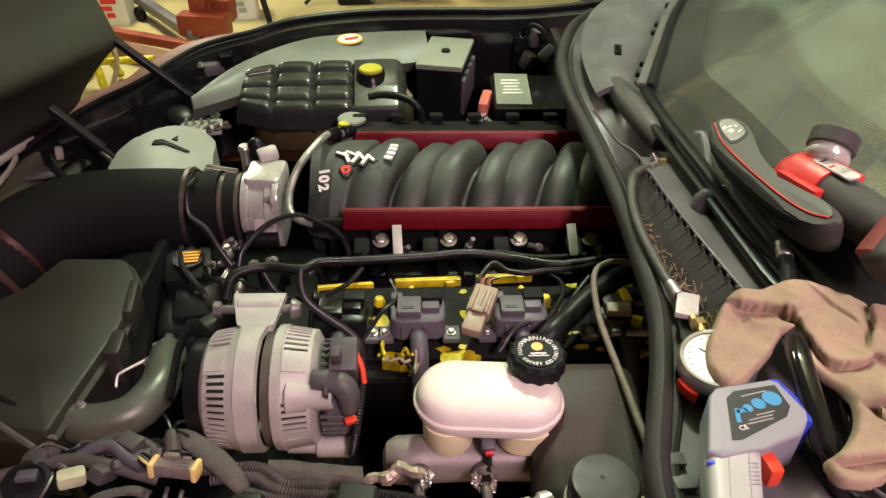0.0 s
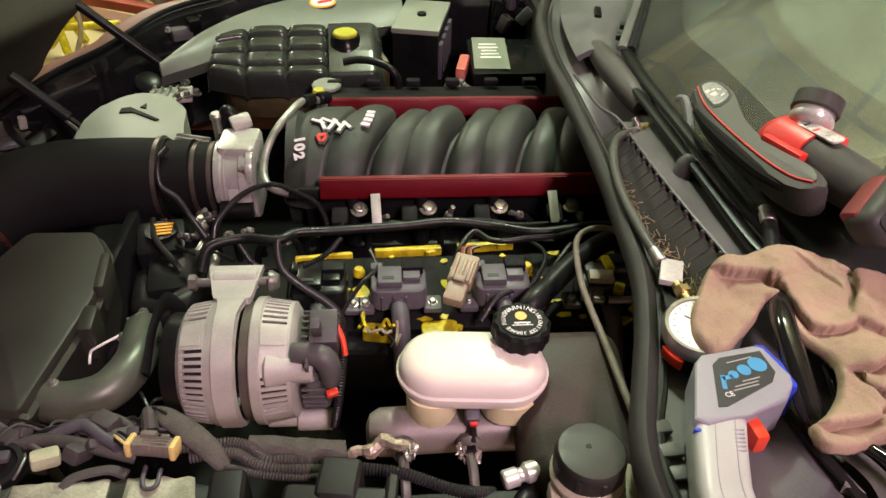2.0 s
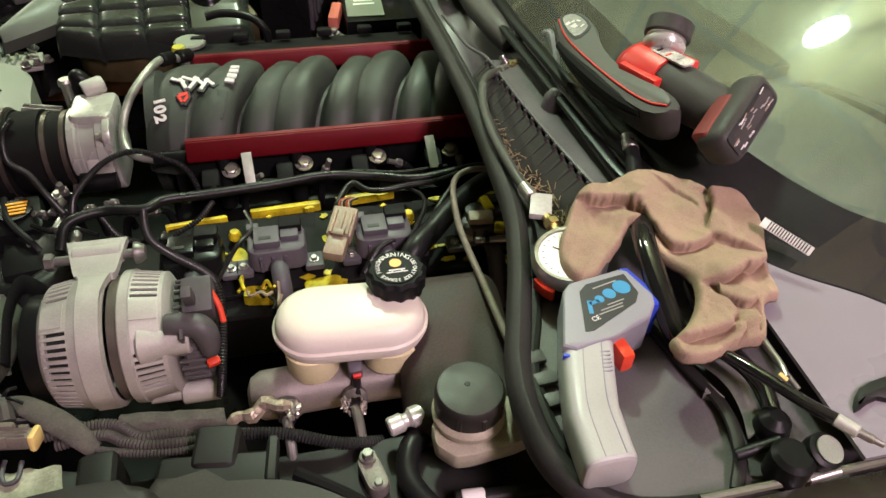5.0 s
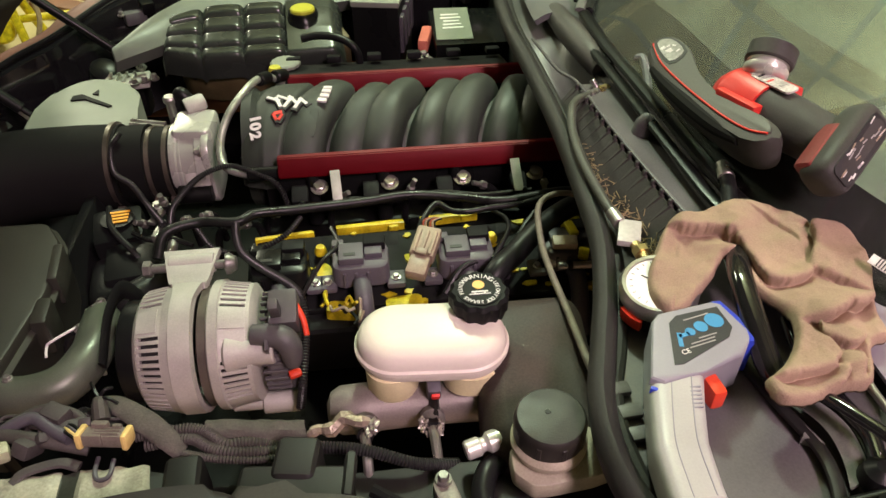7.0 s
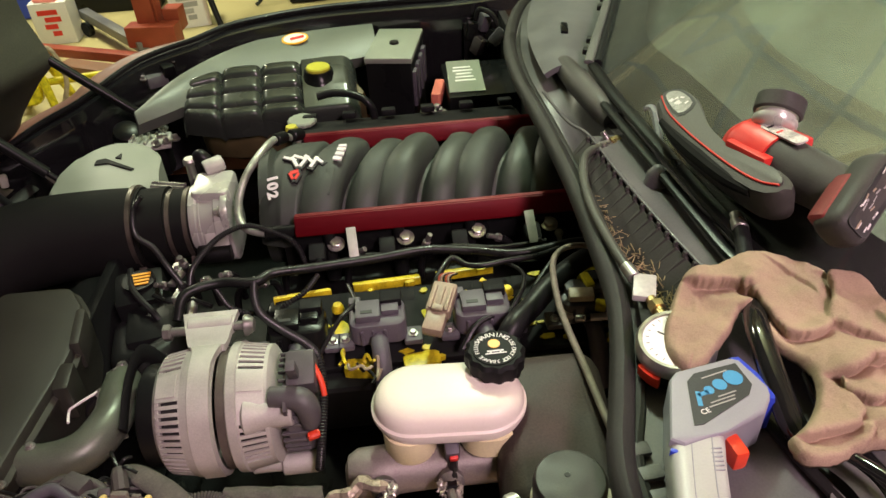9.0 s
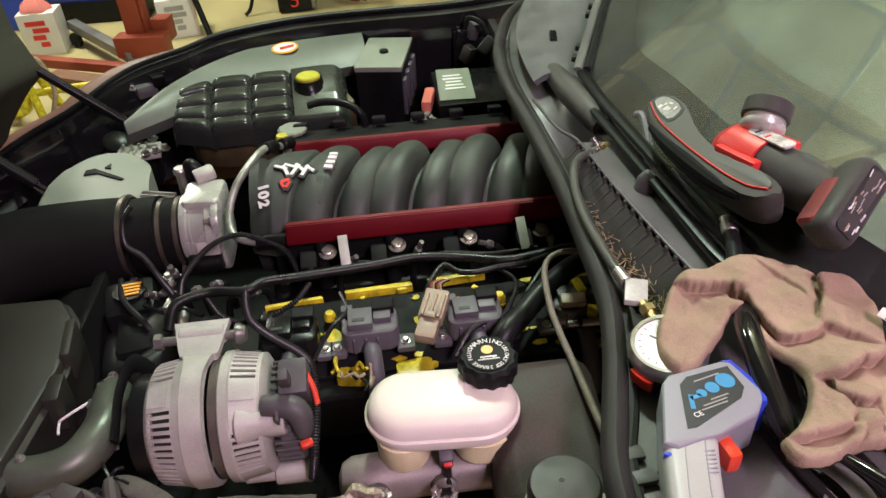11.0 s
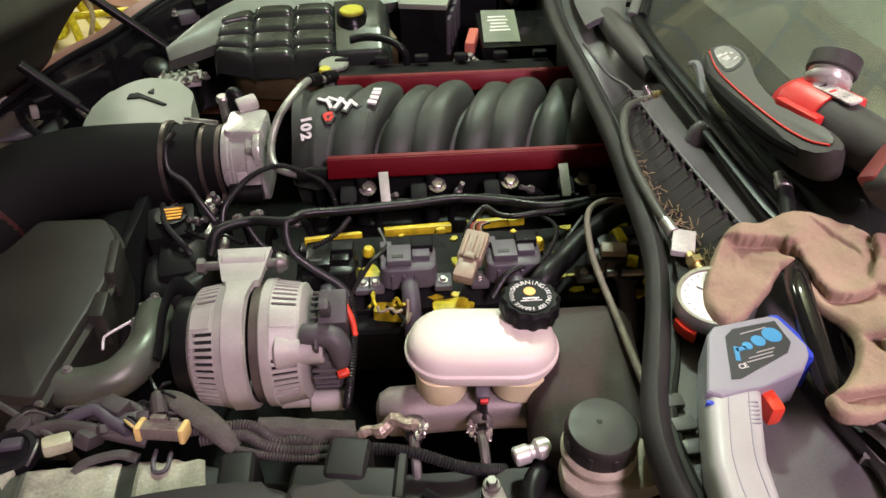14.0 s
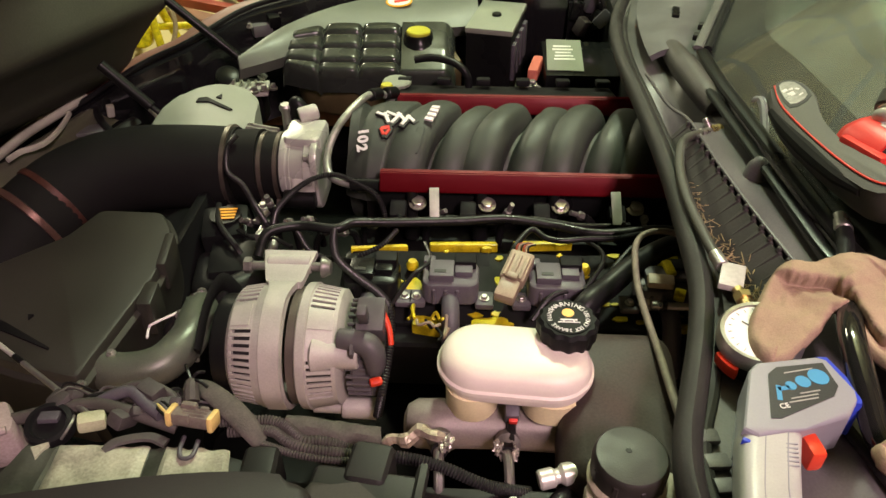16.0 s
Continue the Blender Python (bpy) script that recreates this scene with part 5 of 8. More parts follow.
part("stud_collar", rod(B(), (0.249, 0.7141, 0.786), (0.255, 0.7138, 0.786), 0.0072), DARK_METAL, ob)
for p, size, r in (((0.2655, 0.770, 0.8045), (0.013, 0.026, 0.006), 12), ((0.274, 0.729, 0.792), (0.014, 0.016, 0.010), -20), ((0.288, 0.700, 0.780), (0.010, 0.010, 0.008), 30)):
    part("tab", box(B(), p, size, (8, 0, r), bevel=0.002), YELLOW_PAINT, ob, "yellow tab")
ob = thing("wiring_pigtail", (-0.06, 0.68, 0.74), "tangle of scuffed yellow and grey wires", "wire")
for k in range(5):
    random.seed(40 + k)
    p = [(-0.085 + 0.012 * k, 0.70, 0.76)]
    for s in range(4):
        p.append((p[-1][0] + random.uniform(-0.004, 0.016), p[-1][1] + random.uniform(-0.02, 0.012), 0.765 + random.uniform(-0.004, 0.008)))
    part("wire", sweep(B(), p, 0.0022, 6), (YELLOW_PAINT, TAN_PLUG, BLACK_PLASTIC)[k % 3], ob)

# accessory drive corner
ob = thing("tensioner_bracket", (-0.32, 0.86, 0.70), "dark accessory bracket with worn orange sticker", "bracket")
bm = B()
box(bm, (-0.40, 0.925, 0.72), (0.075, 0.075, 0.08), (8, 0, 12), bevel=0.012)
box(bm, (-0.36, 0.86, 0.70), (0.10, 0.10, 0.09), (0, 0, 10), bevel=0.02)
part("casting", bm, BLACK_PLASTIC, ob)
bm = B()
lathe(bm, [(0.024, 0), (0.025, 0.004)], (-0.398, 0.925, 0.761), seg=24)
part("disc", bm, BLACK_PLASTIC, ob)
for k in range(4):
    part("orange_stripe", box(B(), (-0.398 + 0.002 * k, 0.938 - 0.008 * k, 0.7665), (0.032 - 0.003 * k, 0.0045, 0.001), (0, 0, 8), bevel=0), PRINT_ORANGE, ob, "worn orange print stripe")
bm = B()
box(bm, (-0.325, 0.90, 0.785), (0.012, 0.05, 0.006), (0, 0, -20), bevel=0.002)
box(bm, (-0.318, 0.86, 0.775), (0.008, 0.04, 0.03), (0, 0, -10), bevel=0.002)
rod(bm, (-0.30, 0.855, 0.77), (-0.295, 0.79, 0.77), 0.007)
bolt(bm, (-0.33, 0.915, 0.788), r=0.006, h=0.008)
part("bracket", bm, STEEL, ob)
hose("radiator_hose", [(-0.30, 0.83, 0.72), (-0.33, 0.80, 0.73), (-0.365, 0.77, 0.73), (-0.40, 0.80, 0.71), (-0.42, 0.88, 0.70)], 0.022, RUBBER, "black rubber radiator hose below the bracket", "hose", seg=16)
ob = thing("fan_shroud", (-0.42, 1.0, 0.42), "black radiator fan shroud behind the air cleaner", "fan shroud")
part("panel", box(B(), (-0.445, 0.85, 0.60), (0.02, 0.60, 0.30), (0, -8, 0), bevel=0.006), BLACK_PLASTIC, ob)
part("edge", box(B(), (-0.40, 0.73, 0.70), (0.008, 0.09, 0.05), (0, 0, 20), bevel=0.003), OLIVE_PLASTIC, ob)
part("rod", sweep(B(), [(-0.424, 0.655, 0.755), (-0.428, 0.672, 0.756), (-0.424, 0.68, 0.757), (-0.395, 0.705, 0.758)], 0.0018, 8, 3), WHITE, ob)
ob = thing("throttle_cable_fitting", (-0.33, 1.15, 0.78), "steel vacuum fittings beside the throttle body", "fitting")
bm = B()
rod(bm, (-0.345, 1.16, 0.77), (-0.345, 1.165, 0.835), 0.009)
lathe(bm, [(0.012, 0), (0.012, 0.006), (0.009, 0.01)], (-0.345, 1.165, 0.832), seg=14)
for k in range(3):
    rod(bm, (-0.42, 1.14 + 0.012 * k, 0.80), (-0.36, 1.13 + 0.012 * k, 0.795), 0.004)
part("pipe", bm, STEEL, ob)
part("hose", sweep(B(), [(-0.31, 1.16, 0.83), (-0.325, 1.165, 0.845), (-0.33, 1.17, 0.82), (-0.325, 1.17, 0.77)], 0.012, 12), RUBBER, ob)

# raised marks on the manifold, drawn as plain shapes
MARKS = ((-0.070, 1.104, 0.014, 0.008, -8, WHITE), (-0.072, 1.093, 0.015, 0.008, -12, WHITE), (-0.075, 1.081, 0.015, 0.008, -14, WHITE), (-0.079, 1.070, 0.015, 0.008, -16, WHITE),
         (-0.158, 1.083, 0.006, 0.024, 62, WHITE), (-0.150, 1.075, 0.006, 0.026, 20, WHITE), (-0.142, 1.085, 0.006, 0.024, 58, WHITE), (-0.134, 1.074, 0.006, 0.028, -30, WHITE), (-0.126, 1.078, 0.006, 0.026, 34, WHITE), (-0.118, 1.070, 0.006, 0.026, -26, WHITE), (-0.110, 1.074, 0.006, 0.020, 40, WHITE),
         (-0.150, 1.052, 0.014, 0.007, 14, PRINT_RED), (-0.155, 1.045, 0.005, 0.014, 24, PRINT_RED), (-0.146, 1.044, 0.005, 0.013, -30, PRINT_RED))
for x, y, w, d, a, mt in MARKS:
    th = math.acos(max(-1, min(1, (1.105 - y) / 0.126)))
    z = 0.757 + 0.105 * 0.985 * math.sin(th) + (0.0095 if x > -0.09 else 0.0065)
    tilt = math.degrees(math.atan2(0.112 * math.cos(th), 0.126 * math.sin(th)))
    mm = Matrix.Translation((x, y, z)) @ pose(0, 0, 0, tilt) @ pose(0, 0, 0, 0, 0, a)
    part("raised_mark", box(B(), (0, 0, 0.0012), (w, d, 0.004), bevel=0.0006, m=mm, seg=1), mt, intake)
    if x < -0.10:
        part("mark_outline", box(B(), (0.001, -0.002, -0.0005), (w + 0.006, d + 0.006, 0.005), bevel=0.001, m=mm, seg=1), PRINT_BLACK, intake)
for k in range(3):
    y = 1.018 + 0.0125 * k
    th = math.acos((1.105 - y) / 0.122)
    lettering("201"[k], 0.023, Matrix.Translation((-0.187, y + 0.004, 0.757 + 0.105 * 0.96 * math.sin(th) + 0.009)) @ pose(0, 0, 0, 48) @ pose(0, 0, 0, 0, 0, -80), WHITE, intake, "numeral", 0.001, bold=0.0011)

# ---------- brake lines and lower near side ----------
lines = thing("brake_lines", (0.0, 0.43, 0.72), "steel brake lines looping from the master cylinder", "pipe")
for x in (-0.028, 0.04):
    part("line", sweep(B(), [(x, 0.452, 0.822), (x - 0.001, 0.44, 0.829), (x, 0.428, 0.828), (x + 0.001, 0.41, 0.818), (x + 0.001, 0.395, 0.80), (x, 0.388, 0.77)], 0.0052, 10), STEEL, lines)
    bm = B()
    lathe(bm, [(0.009, 0), (0.009, 0.014)], (x, 0.451, 0.822), (0, -1, 0.6), 6)
    part("flare_nut", bm, DARK_METAL, lines)
part("wrap", sweep(B(), [(-0.088, 0.446, 0.826), (-0.074, 0.450, 0.833), (-0.060, 0.446, 0.836), (-0.048, 0.453, 0.843), (-0.036, 0.447, 0.844), (-0.024, 0.449, 0.84)], [0.002, 0.006, 0.0045, 0.0085, 0.006, 0.009, 0.0055, 0.007, 0.004], 7, 3), material("foil_tape", (0.42, 0.35, 0.27), 0.35, 0.4, grain=90, stain=60, vary=0.5, bump=1.0), lines, "crumpled tan foil wrap", 15)
DULL_STEEL = material("dull_steel", (0.2, 0.19, 0.175), 0.45, 0.6, grain=200, stain=40, vary=0.4)
FOIL = material("crumpled_foil", (0.42, 0.39, 0.35), 0.28, 0.6, grain=90, stain=60, vary=0.5, bump=1.0)
for k, (x, y, z) in enumerate(((-0.022, 0.443, 0.838), (0.031, 0.446, 0.829), (0.044, 0.442, 0.829))):
    random.seed(40 + k)
    bm = B()
    bmesh.ops.create_icosphere(bm, subdivisions=3, radius=1.0)
    for v in bm.verts:
        n = v.co.copy()
        v.co = Vector((x, y, z)) + Vector((n.x * 0.0075, n.y * 0.011, n.z * 0.007)) * (0.75 + 0.9 * noise.noise(n * 2.1 + Vector((k * 5, 0, 0))))
    part("wrap", bm, FOIL, lines, "scrap of crumpled foil", 15)
for x in (-0.028, 0.04):
    part("union", lathe(B(), [(0.012, 0), (0.0135, 0.002), (0.0135, 0.010), (0.010, 0.013), (0.007, 0.022)], (x, 0.466, 0.815), (0, -1, 0.5), 12), DULL_STEEL, lines)
sensor = thing("fluid_level_sensor", (0.045, 0.47, 0.81), "dark level sensor plug with a red lock", "sensor")
part("plug", box(B(), (0.044, 0.484, 0.838), (0.015, 0.018, 0.026), (20, 0, 0), bevel=0.004), GREY_PLASTIC, sensor)
part("lock", box(B(), (0.045, 0.4745, 0.838), (0.009, 0.007, 0.009), (20, 0, 0), bevel=0.002), PRINT_RED, sensor)
part("wire", sweep(B(), [(0.044, 0.478, 0.828), (0.043, 0.462, 0.826), (0.041, 0.448, 0.822)], 0.005, 8), TAPE, sensor)
part("lower_tray", box(B(), (0.10, 0.31, 0.80), (0.36, 0.20, 0.02), (4, 0, 0), bevel=0.006), DARK_PLASTIC, car, "dusty black inner fender tray")
part("lower_tray", box(B(), (-0.33, 0.33, 0.80), (0.56, 0.16, 0.02), (6, 0, 0), bevel=0.006), DARK_PLASTIC, car, "dusty black inner fender tray")
ob = thing("bracket_lug", (0.045, 0.37, 0.815), "cast aluminium bracket with two bolts", "bracket")
part("plate", prism(B(), rrect(0.021, 0.042, 0.010, 4, (0.046, 0.368), 15), 0.806, 0.828, 0.003), material("dull_lug_metal", (0.2, 0.18, 0.16), 0.5, 0.4, grain=150, stain=30, vary=0.4), ob)
part("bolt", bolt(B(), (0.043, 0.383, 0.828), r=0.0055, h=0.010), DULL_STEEL, ob)
part("bolt", bolt(B(), (0.049, 0.354, 0.828), r=0.004, h=0.005), DULL_STEEL, ob)
ob = thing("ratchet_socket", (0.07, 0.40, 0.83), "shiny chrome socket lying by the bottle", "socket")
bm = B()
lathe(bm, [(0.008, 0), (0.0095, 0.002), (0.0095, 0.014), (0.007, 0.017), (0.007, 0.02), (0.0105, 0.024), (0.0105, 0.042), (0.009, 0.044)], (0.066, 0.402, 0.842), (1, 0.25, 0.1), 20)
part("socket", bm, BRIGHT_ALU, ob)
hose("drain_hose", [(0.10, 0.40, 0.825), (0.085, 0.385, 0.83), (0.077, 0.36, 0.828), (0.085, 0.335, 0.825), (0.105, 0.31, 0.82)], 0.011, RUBBER, "black rubber drain hose", "hose")
for dy in (0.0, -0.022):
    hose("washer_hose", [(0.115, 0.325 + dy, 0.826), (0.15, 0.322 + dy, 0.826), (0.20, 0.32 + dy, 0.826)], 0.0085, RUBBER, "black hose with scuffed white print", "hose", group="washer hoses", fittings=(((0.12, 0.3245 + dy, 0.8265), (0.142, 0.3228 + dy, 0.8265), 0.0088, WHITE),))

# near-side wiring shelf
hose("loom_run", [(-0.56, 0.42, 0.84), (-0.47, 0.436, 0.85), (-0.42, 0.446, 0.858), (-0.375, 0.452, 0.866), (-0.345, 0.447, 0.868), (-0.31, 0.44, 0.862), (-0.285, 0.438, 0.852)], 0.0065, DUSTY_LOOM, "dusty grey hose on the inner fender", "wire")
hose("loom_run", [(-0.245, 0.449, 0.850), (-0.2133, 0.450, 0.852), (-0.1964, 0.4512, 0.852), (-0.1783, 0.4454, 0.852), (-0.159, 0.4293, 0.852), (-0.1422, 0.4305, 0.850), (-0.112, 0.431, 0.842)], 0.0058, DUSTY_LOOM, "dusty corrugated loom on the inner fender", "wire", ribs=0.0032, group="looms on the inner fender")
hose("loom_run", [(-0.235, 0.440, 0.846), (-0.1946, 0.4407, 0.850), (-0.1729, 0.4278, 0.851), (-0.1523, 0.4202, 0.851), (-0.1244, 0.4214, 0.846), (-0.100, 0.425, 0.838)], 0.0058, DUSTY_LOOM, "dusty corrugated loom on the inner fender", "wire", ribs=0.0032, group="looms on the inner fender")
hose("loom_run", [(-0.20, 0.428, 0.846), (-0.165, 0.415, 0.850), (-0.13, 0.411, 0.848), (-0.10, 0.416, 0.842)], 0.0042, DUSTY_LOOM, "thin dusty loom on the inner fender", "wire", ribs=0.003, group="looms on the inner fender")
DUSTY_CLOTH = material("dusty_loom_cloth", (0.085, 0.076, 0.066), 0.85, grain=140, stain=40, vary=0.45, bump=0.6)
ob = thing("harness_sleeve", (-0.24, 0.46, 0.85), "flattened dusty cloth sleeve over the wiring", "wire sleeve")
part("sleeve", sweep(B(), [(-0.282, 0.486, 0.862), (-0.2645, 0.478, 0.864), (-0.2336, 0.4545, 0.864), (-0.2135, 0.4383, 0.858), (-0.200, 0.428, 0.846)], [0.007, 0.010, 0.012, 0.011, 0.008], 12, 6, flat=0.35, up=(0, 0, 1)), DUSTY_CLOTH, ob)
part("flap", sheet(B(), lambda u, v: (-0.182 + 0.096 * u + 0.004 * v, 0.462 - 0.012 * u - 0.022 * v, 0.846 + 0.008 * math.sin(3.2 * v) + 0.004 * noise.noise((u * 6, v * 3, 2.0))), 16, 6, 0.002), DUSTY_CLOTH, ob, "crumpled dusty flap")
ob = thing("wiring_stub", (-0.28, 0.48, 0.87), "stiff taped wire ends above the plug", "wire")
part("stem", sweep(B(), [(-0.2685, 0.4496, 0.878), (-0.2715, 0.462, 0.884), (-0.2735, 0.469, 0.886)], [0.008, 0.0075, 0.0055], 10), DUSTY_LOOM, ob)
for k, tip in enumerate(((-0.288, 0.493, 0.882), (-0.255, 0.463, 0.884), (-0.262, 0.478, 0.890))):
    part("wire", sweep(B(), [(-0.2735, 0.469, 0.886), Vector((-0.2735, 0.469, 0.889)).lerp(Vector(tip), 0.5) + Vector((0, 0, 0.003)), tip], 0.0018, 6), TAPE, ob)
hose("loom_run", [(-0.375, 0.452, 0.862), (-0.3489, 0.4607, 0.872), (-0.3329, 0.462, 0.874), (-0.3153, 0.4495, 0.872), (-0.296, 0.438, 0.870)], 0.0062, GREY_PLASTIC, "grey rubber hose bending over the wiring", "hose")
hose("loom_run", [(-0.11, 0.43, 0.835), (-0.086, 0.424, 0.842), (-0.031, 0.415, 0.842), (0.02, 0.402, 0.83), (0.06, 0.41, 0.81)], 0.0065, LOOM, "black corrugated loom on the inner fender", "wire", ribs=0.0032)
hose("loom_run", [(-0.31, 0.465, 0.862), (-0.27, 0.472, 0.86), (-0.235, 0.462, 0.85), (-0.21, 0.455, 0.84)], 0.0065, TAPE, "black taped wire wrap", "wire")
hose("loom_run", [(-0.36, 0.462, 0.868), (-0.33, 0.475, 0.872), (-0.30, 0.468, 0.868), (-0.285, 0.452, 0.862)], 0.0045, DUSTY_LOOM, "dusty wire bundle on the inner fender", "wire")
LEDGE = material("pale_olive_dusty_plastic", (0.42, 0.42, 0.32), 0.5, grain=120, stain=30, vary=0.5, bump=0.2)
shelf = thing("wiring_shelf", (-0.3, 0.42, 0.80), "grey-green plastic wiring shelf, dusty", "shelf")
part("ledge", prism(B(), [(-0.52, 0.33), (-0.428, 0.372), (-0.418, 0.404), (-0.388, 0.4075), (-0.354, 0.404), (-0.333, 0.409), (-0.300, 0.411), (-0.283, 0.413), (-0.232, 0.412), (-0.205, 0.404), (-0.20, 0.34), (-0.40, 0.30)], 0.80, 0.852, 0.006), DARK_PLASTIC, shelf)


def ledge_pad(outline, low, high, mt, label=""):
    """A scuffed pad moulded into the shelf's top, its surface uneven."""
    a, b, c, d = (Vector((*p, 0)) for p in outline)

    def top(u, v):
        p = a.lerp(d, u).lerp(b.lerp(c, u), v)
        edge = min(1.0, min(u, 1 - u) / 0.08, (1 - v) / 0.12)
        return (p.x, p.y + 0.003 * v * noise.noise((p.x * 90, 0.0, 4.0)), low + (high - low) * edge + 0.0022 * noise.noise((p.x * 55, p.y * 40, 7.0)))
    part("facet", sheet(B(), top, 24, 12, 0.012), mt, shelf, label)


SHELF_DARK = material("dark_green_shelf_plastic", (0.05, 0.055, 0.042), 0.5, grain=120, stain=24, vary=0.4, bump=0.1)
ledge_pad([(-0.438, 0.350), (-0.416, 0.407), (-0.385, 0.409), (-0.380, 0.350)], 0.857, 0.861, SHELF_DARK, "dark green corner of the shelf")
part("fold", pillow(B(), [(-0.410, 0.402), (-0.395, 0.4085), (-0.398, 0.388)], [(0.0, 0.857), (0.0, 0.8615), (0.001, 0.8625)]), LEDGE, shelf)
ledge_pad([(-0.380, 0.350), (-0.385, 0.407), (-0.299, 0.4105), (-0.2935, 0.350)], 0.859, 0.863, LEDGE, "pale scuffed stretch of the shelf")
ledge_pad([(-0.294, 0.350), (-0.2995, 0.409), (-0.283, 0.410), (-0.279, 0.350)], 0.8585, 0.8575, SHELF_DARK)
ledge_pad([(-0.279, 0.350), (-0.2835, 0.4105), (-0.222, 0.4085), (-0.2085, 0.350)], 0.859, 0.863, LEDGE, "pale scuffed stretch of the shelf")
part("loop", sweep(B(), [(-0.2690, 0.420, 0.862), (-0.2665, 0.403, 0.866), (-0.2625, 0.3945, 0.866), (-0.256, 0.394, 0.866), (-0.2525, 0.399, 0.866), (-0.2535, 0.415, 0.864)], 0.0022, 8), GREY_PLASTIC, shelf)
part("crease", sweep(B(), [(-0.339, 0.401, 0.861), (-0.330, 0.411, 0.863), (-0.302, 0.417, 0.864), (-0.284, 0.413, 0.861)], 0.0055, 8, 6, flat=0.5, up=(0, 0, 1)), DUSTY_PLASTIC, shelf)
for at, size, rot in (((-0.190, 0.388, 0.838), (0.034, 0.052, 0.055), (0, 0, 3)), ((-0.088, 0.392, 0.846), (0.040, 0.045, 0.062), (0, 0, -8)), ((-0.09, 0.362, 0.843), (0.10, 0.05, 0.06), (0, 0, -6)), ((-0.045, 0.37, 0.848), (0.012, 0.05, 0.06), (0, 10, -6))):
    part("clip_block", box(B(), at, size, rot, bevel=0.009, seg=3), DARK_PLASTIC, shelf, "dusty black clip block")
plug = thing("harness_plug", (-0.275, 0.45, 0.84), "brown wiring plug with yellow locks", "connector")
m = Matrix.Translation((-0.262, 0.432, 0.876)) @ pose(0, 0, 0, -14, 0, -8) @ Matrix.Scale(0.62, 4)
bm = B()
box(bm, (0, 0, 0), (0.062, 0.024, 0.022), bevel=0.003, m=m)
box(bm, (-0.01, 0.012, 0.01), (0.026, 0.012, 0.016), bevel=0.003, m=m)
for k in (-0.007, 0.0, 0.007):
    box(bm, (0.006, k, 0.0115), (0.040, 0.003, 0.004), bevel=0.001, m=m, seg=1)
box(bm, (-0.008, -0.012, 0.004), (0.02, 0.006, 0.02), bevel=0.002, m=m)
box(bm, (0.014, 0.014, 0.004), (0.014, 0.008, 0.016), bevel=0.002, m=m)
part("shell", bm, material("grey_brown_plug", (0.17, 0.145, 0.12), 0.55, grain=200, stain=50, vary=0.4), plug)
for x in (-0.034, 0.034):
    part("lock", box(B(), (x, 0, 0), (0.010, 0.03, 0.027), bevel=0.003, m=m), YELLOW_PLUG, plug, "yellow locking clip")
for k in range(4):
    part("wire", sweep(B(), [m @ Vector((-0.038, -0.008 + 0.005 * k, 0)), m @ Vector((-0.055, 0.006 * k, 0.004)), m @ Vector((-0.075, 0.02 + 0.004 * k, -0.004))], 0.0016, 6), (BLACK_PLASTIC, YELLOW_PLUG, GREY_PLASTIC, BLACK_PLASTIC)[k], plug)
ob = thing("bulb_socket", (-0.41, 0.445, 0.83), "dusty grey bulb sockets with wires", "socket")
for x, y, a in ((-0.405, 0.456, -15), (-0.335, 0.438, 35), (-0.30, 0.452, 10)):
    bm = box(B(), (x, y, 0.864), (0.026, 0.018, 0.016), (12, a, a * 2), bevel=0.004)
    box(bm, (x + 0.012, y + 0.004, 0.868), (0.012, 0.010, 0.014), (30, a, a), bevel=0.003)
    part("socket", bm, DUSTY_PLASTIC, ob)
bm = lathe(B(), [(0.016, -0.010), (0.0225, -0.008), (0.0235, 0.0), (0.0215, 0.005), (0.017, 0.006), (0.015, 0.002), (0.004, 0.001)], (-0.404, 0.428, 0.862), (0.1, -0.25, 1), 28)
part("holder", bm, RUBBER, ob, "round black bulb holder")
part("contact", box(B(), (-0.4045, 0.4325, 0.868), (0.019, 0.013, 0.006), (-10, 4, 10), bevel=0.002), GREY_PLASTIC, ob)
part("spring", sweep(B(), [(-0.383, 0.437, 0.866), (-0.3795, 0.430, 0.869), (-0.380, 0.418, 0.868), (-0.385, 0.412, 0.862)], 0.0014, 6), STEEL, ob)
part("plug", box(B(), (-0.36, 0.428, 0.870), (0.026, 0.016, 0.016), (0, 10, 25), bevel=0.005), material("pale_green_plastic", (0.42, 0.44, 0.28), 0.5, grain=150, stain=30), ob, "pale green plug")
part("plug", box(B(), (-0.315, 0.465, 0.872), (0.026, 0.018, 0.018), (0, 0, -30), bevel=0.004), DUSTY_PLASTIC, ob)
for k in range(14):
    random.seed(70 + k)
    x = -0.42 + 0.010 * k
    z = random.uniform(0.855, 0.864)
    part("wire", sweep(B(), [(x, 0.452 + random.uniform(-0.01, 0.01), z), (x + random.uniform(0.0, 0.03), 0.47 + random.uniform(-0.01, 0.01), z + random.uniform(0, 0.008)), (x + random.uniform(0.02, 0.06), 0.468 + random.uniform(-0.015, 0.01), z + random.uniform(-0.004, 0.008)), (x + random.uniform(0.05, 0.09), 0.455 + random.uniform(-0.015, 0.01), z - 0.004)], random.uniform(0.0012, 0.0028), 6), (DUSTY_LOOM, TAPE, DUSTY_PLASTIC)[k % 3], ob)
ob = thing("fender_flange", (-0.50, 0.43, 0.80), "dusty flange of the front inner fender, pinkish light in its colour", "bracket")
# pinkish light on the fender edge is put into this pale colour
FLANGE = material("dusty_pink_lit_flange", (0.36, 0.30, 0.28), 0.5, grain=120, stain=24, vary=0.4, bump=0.1)
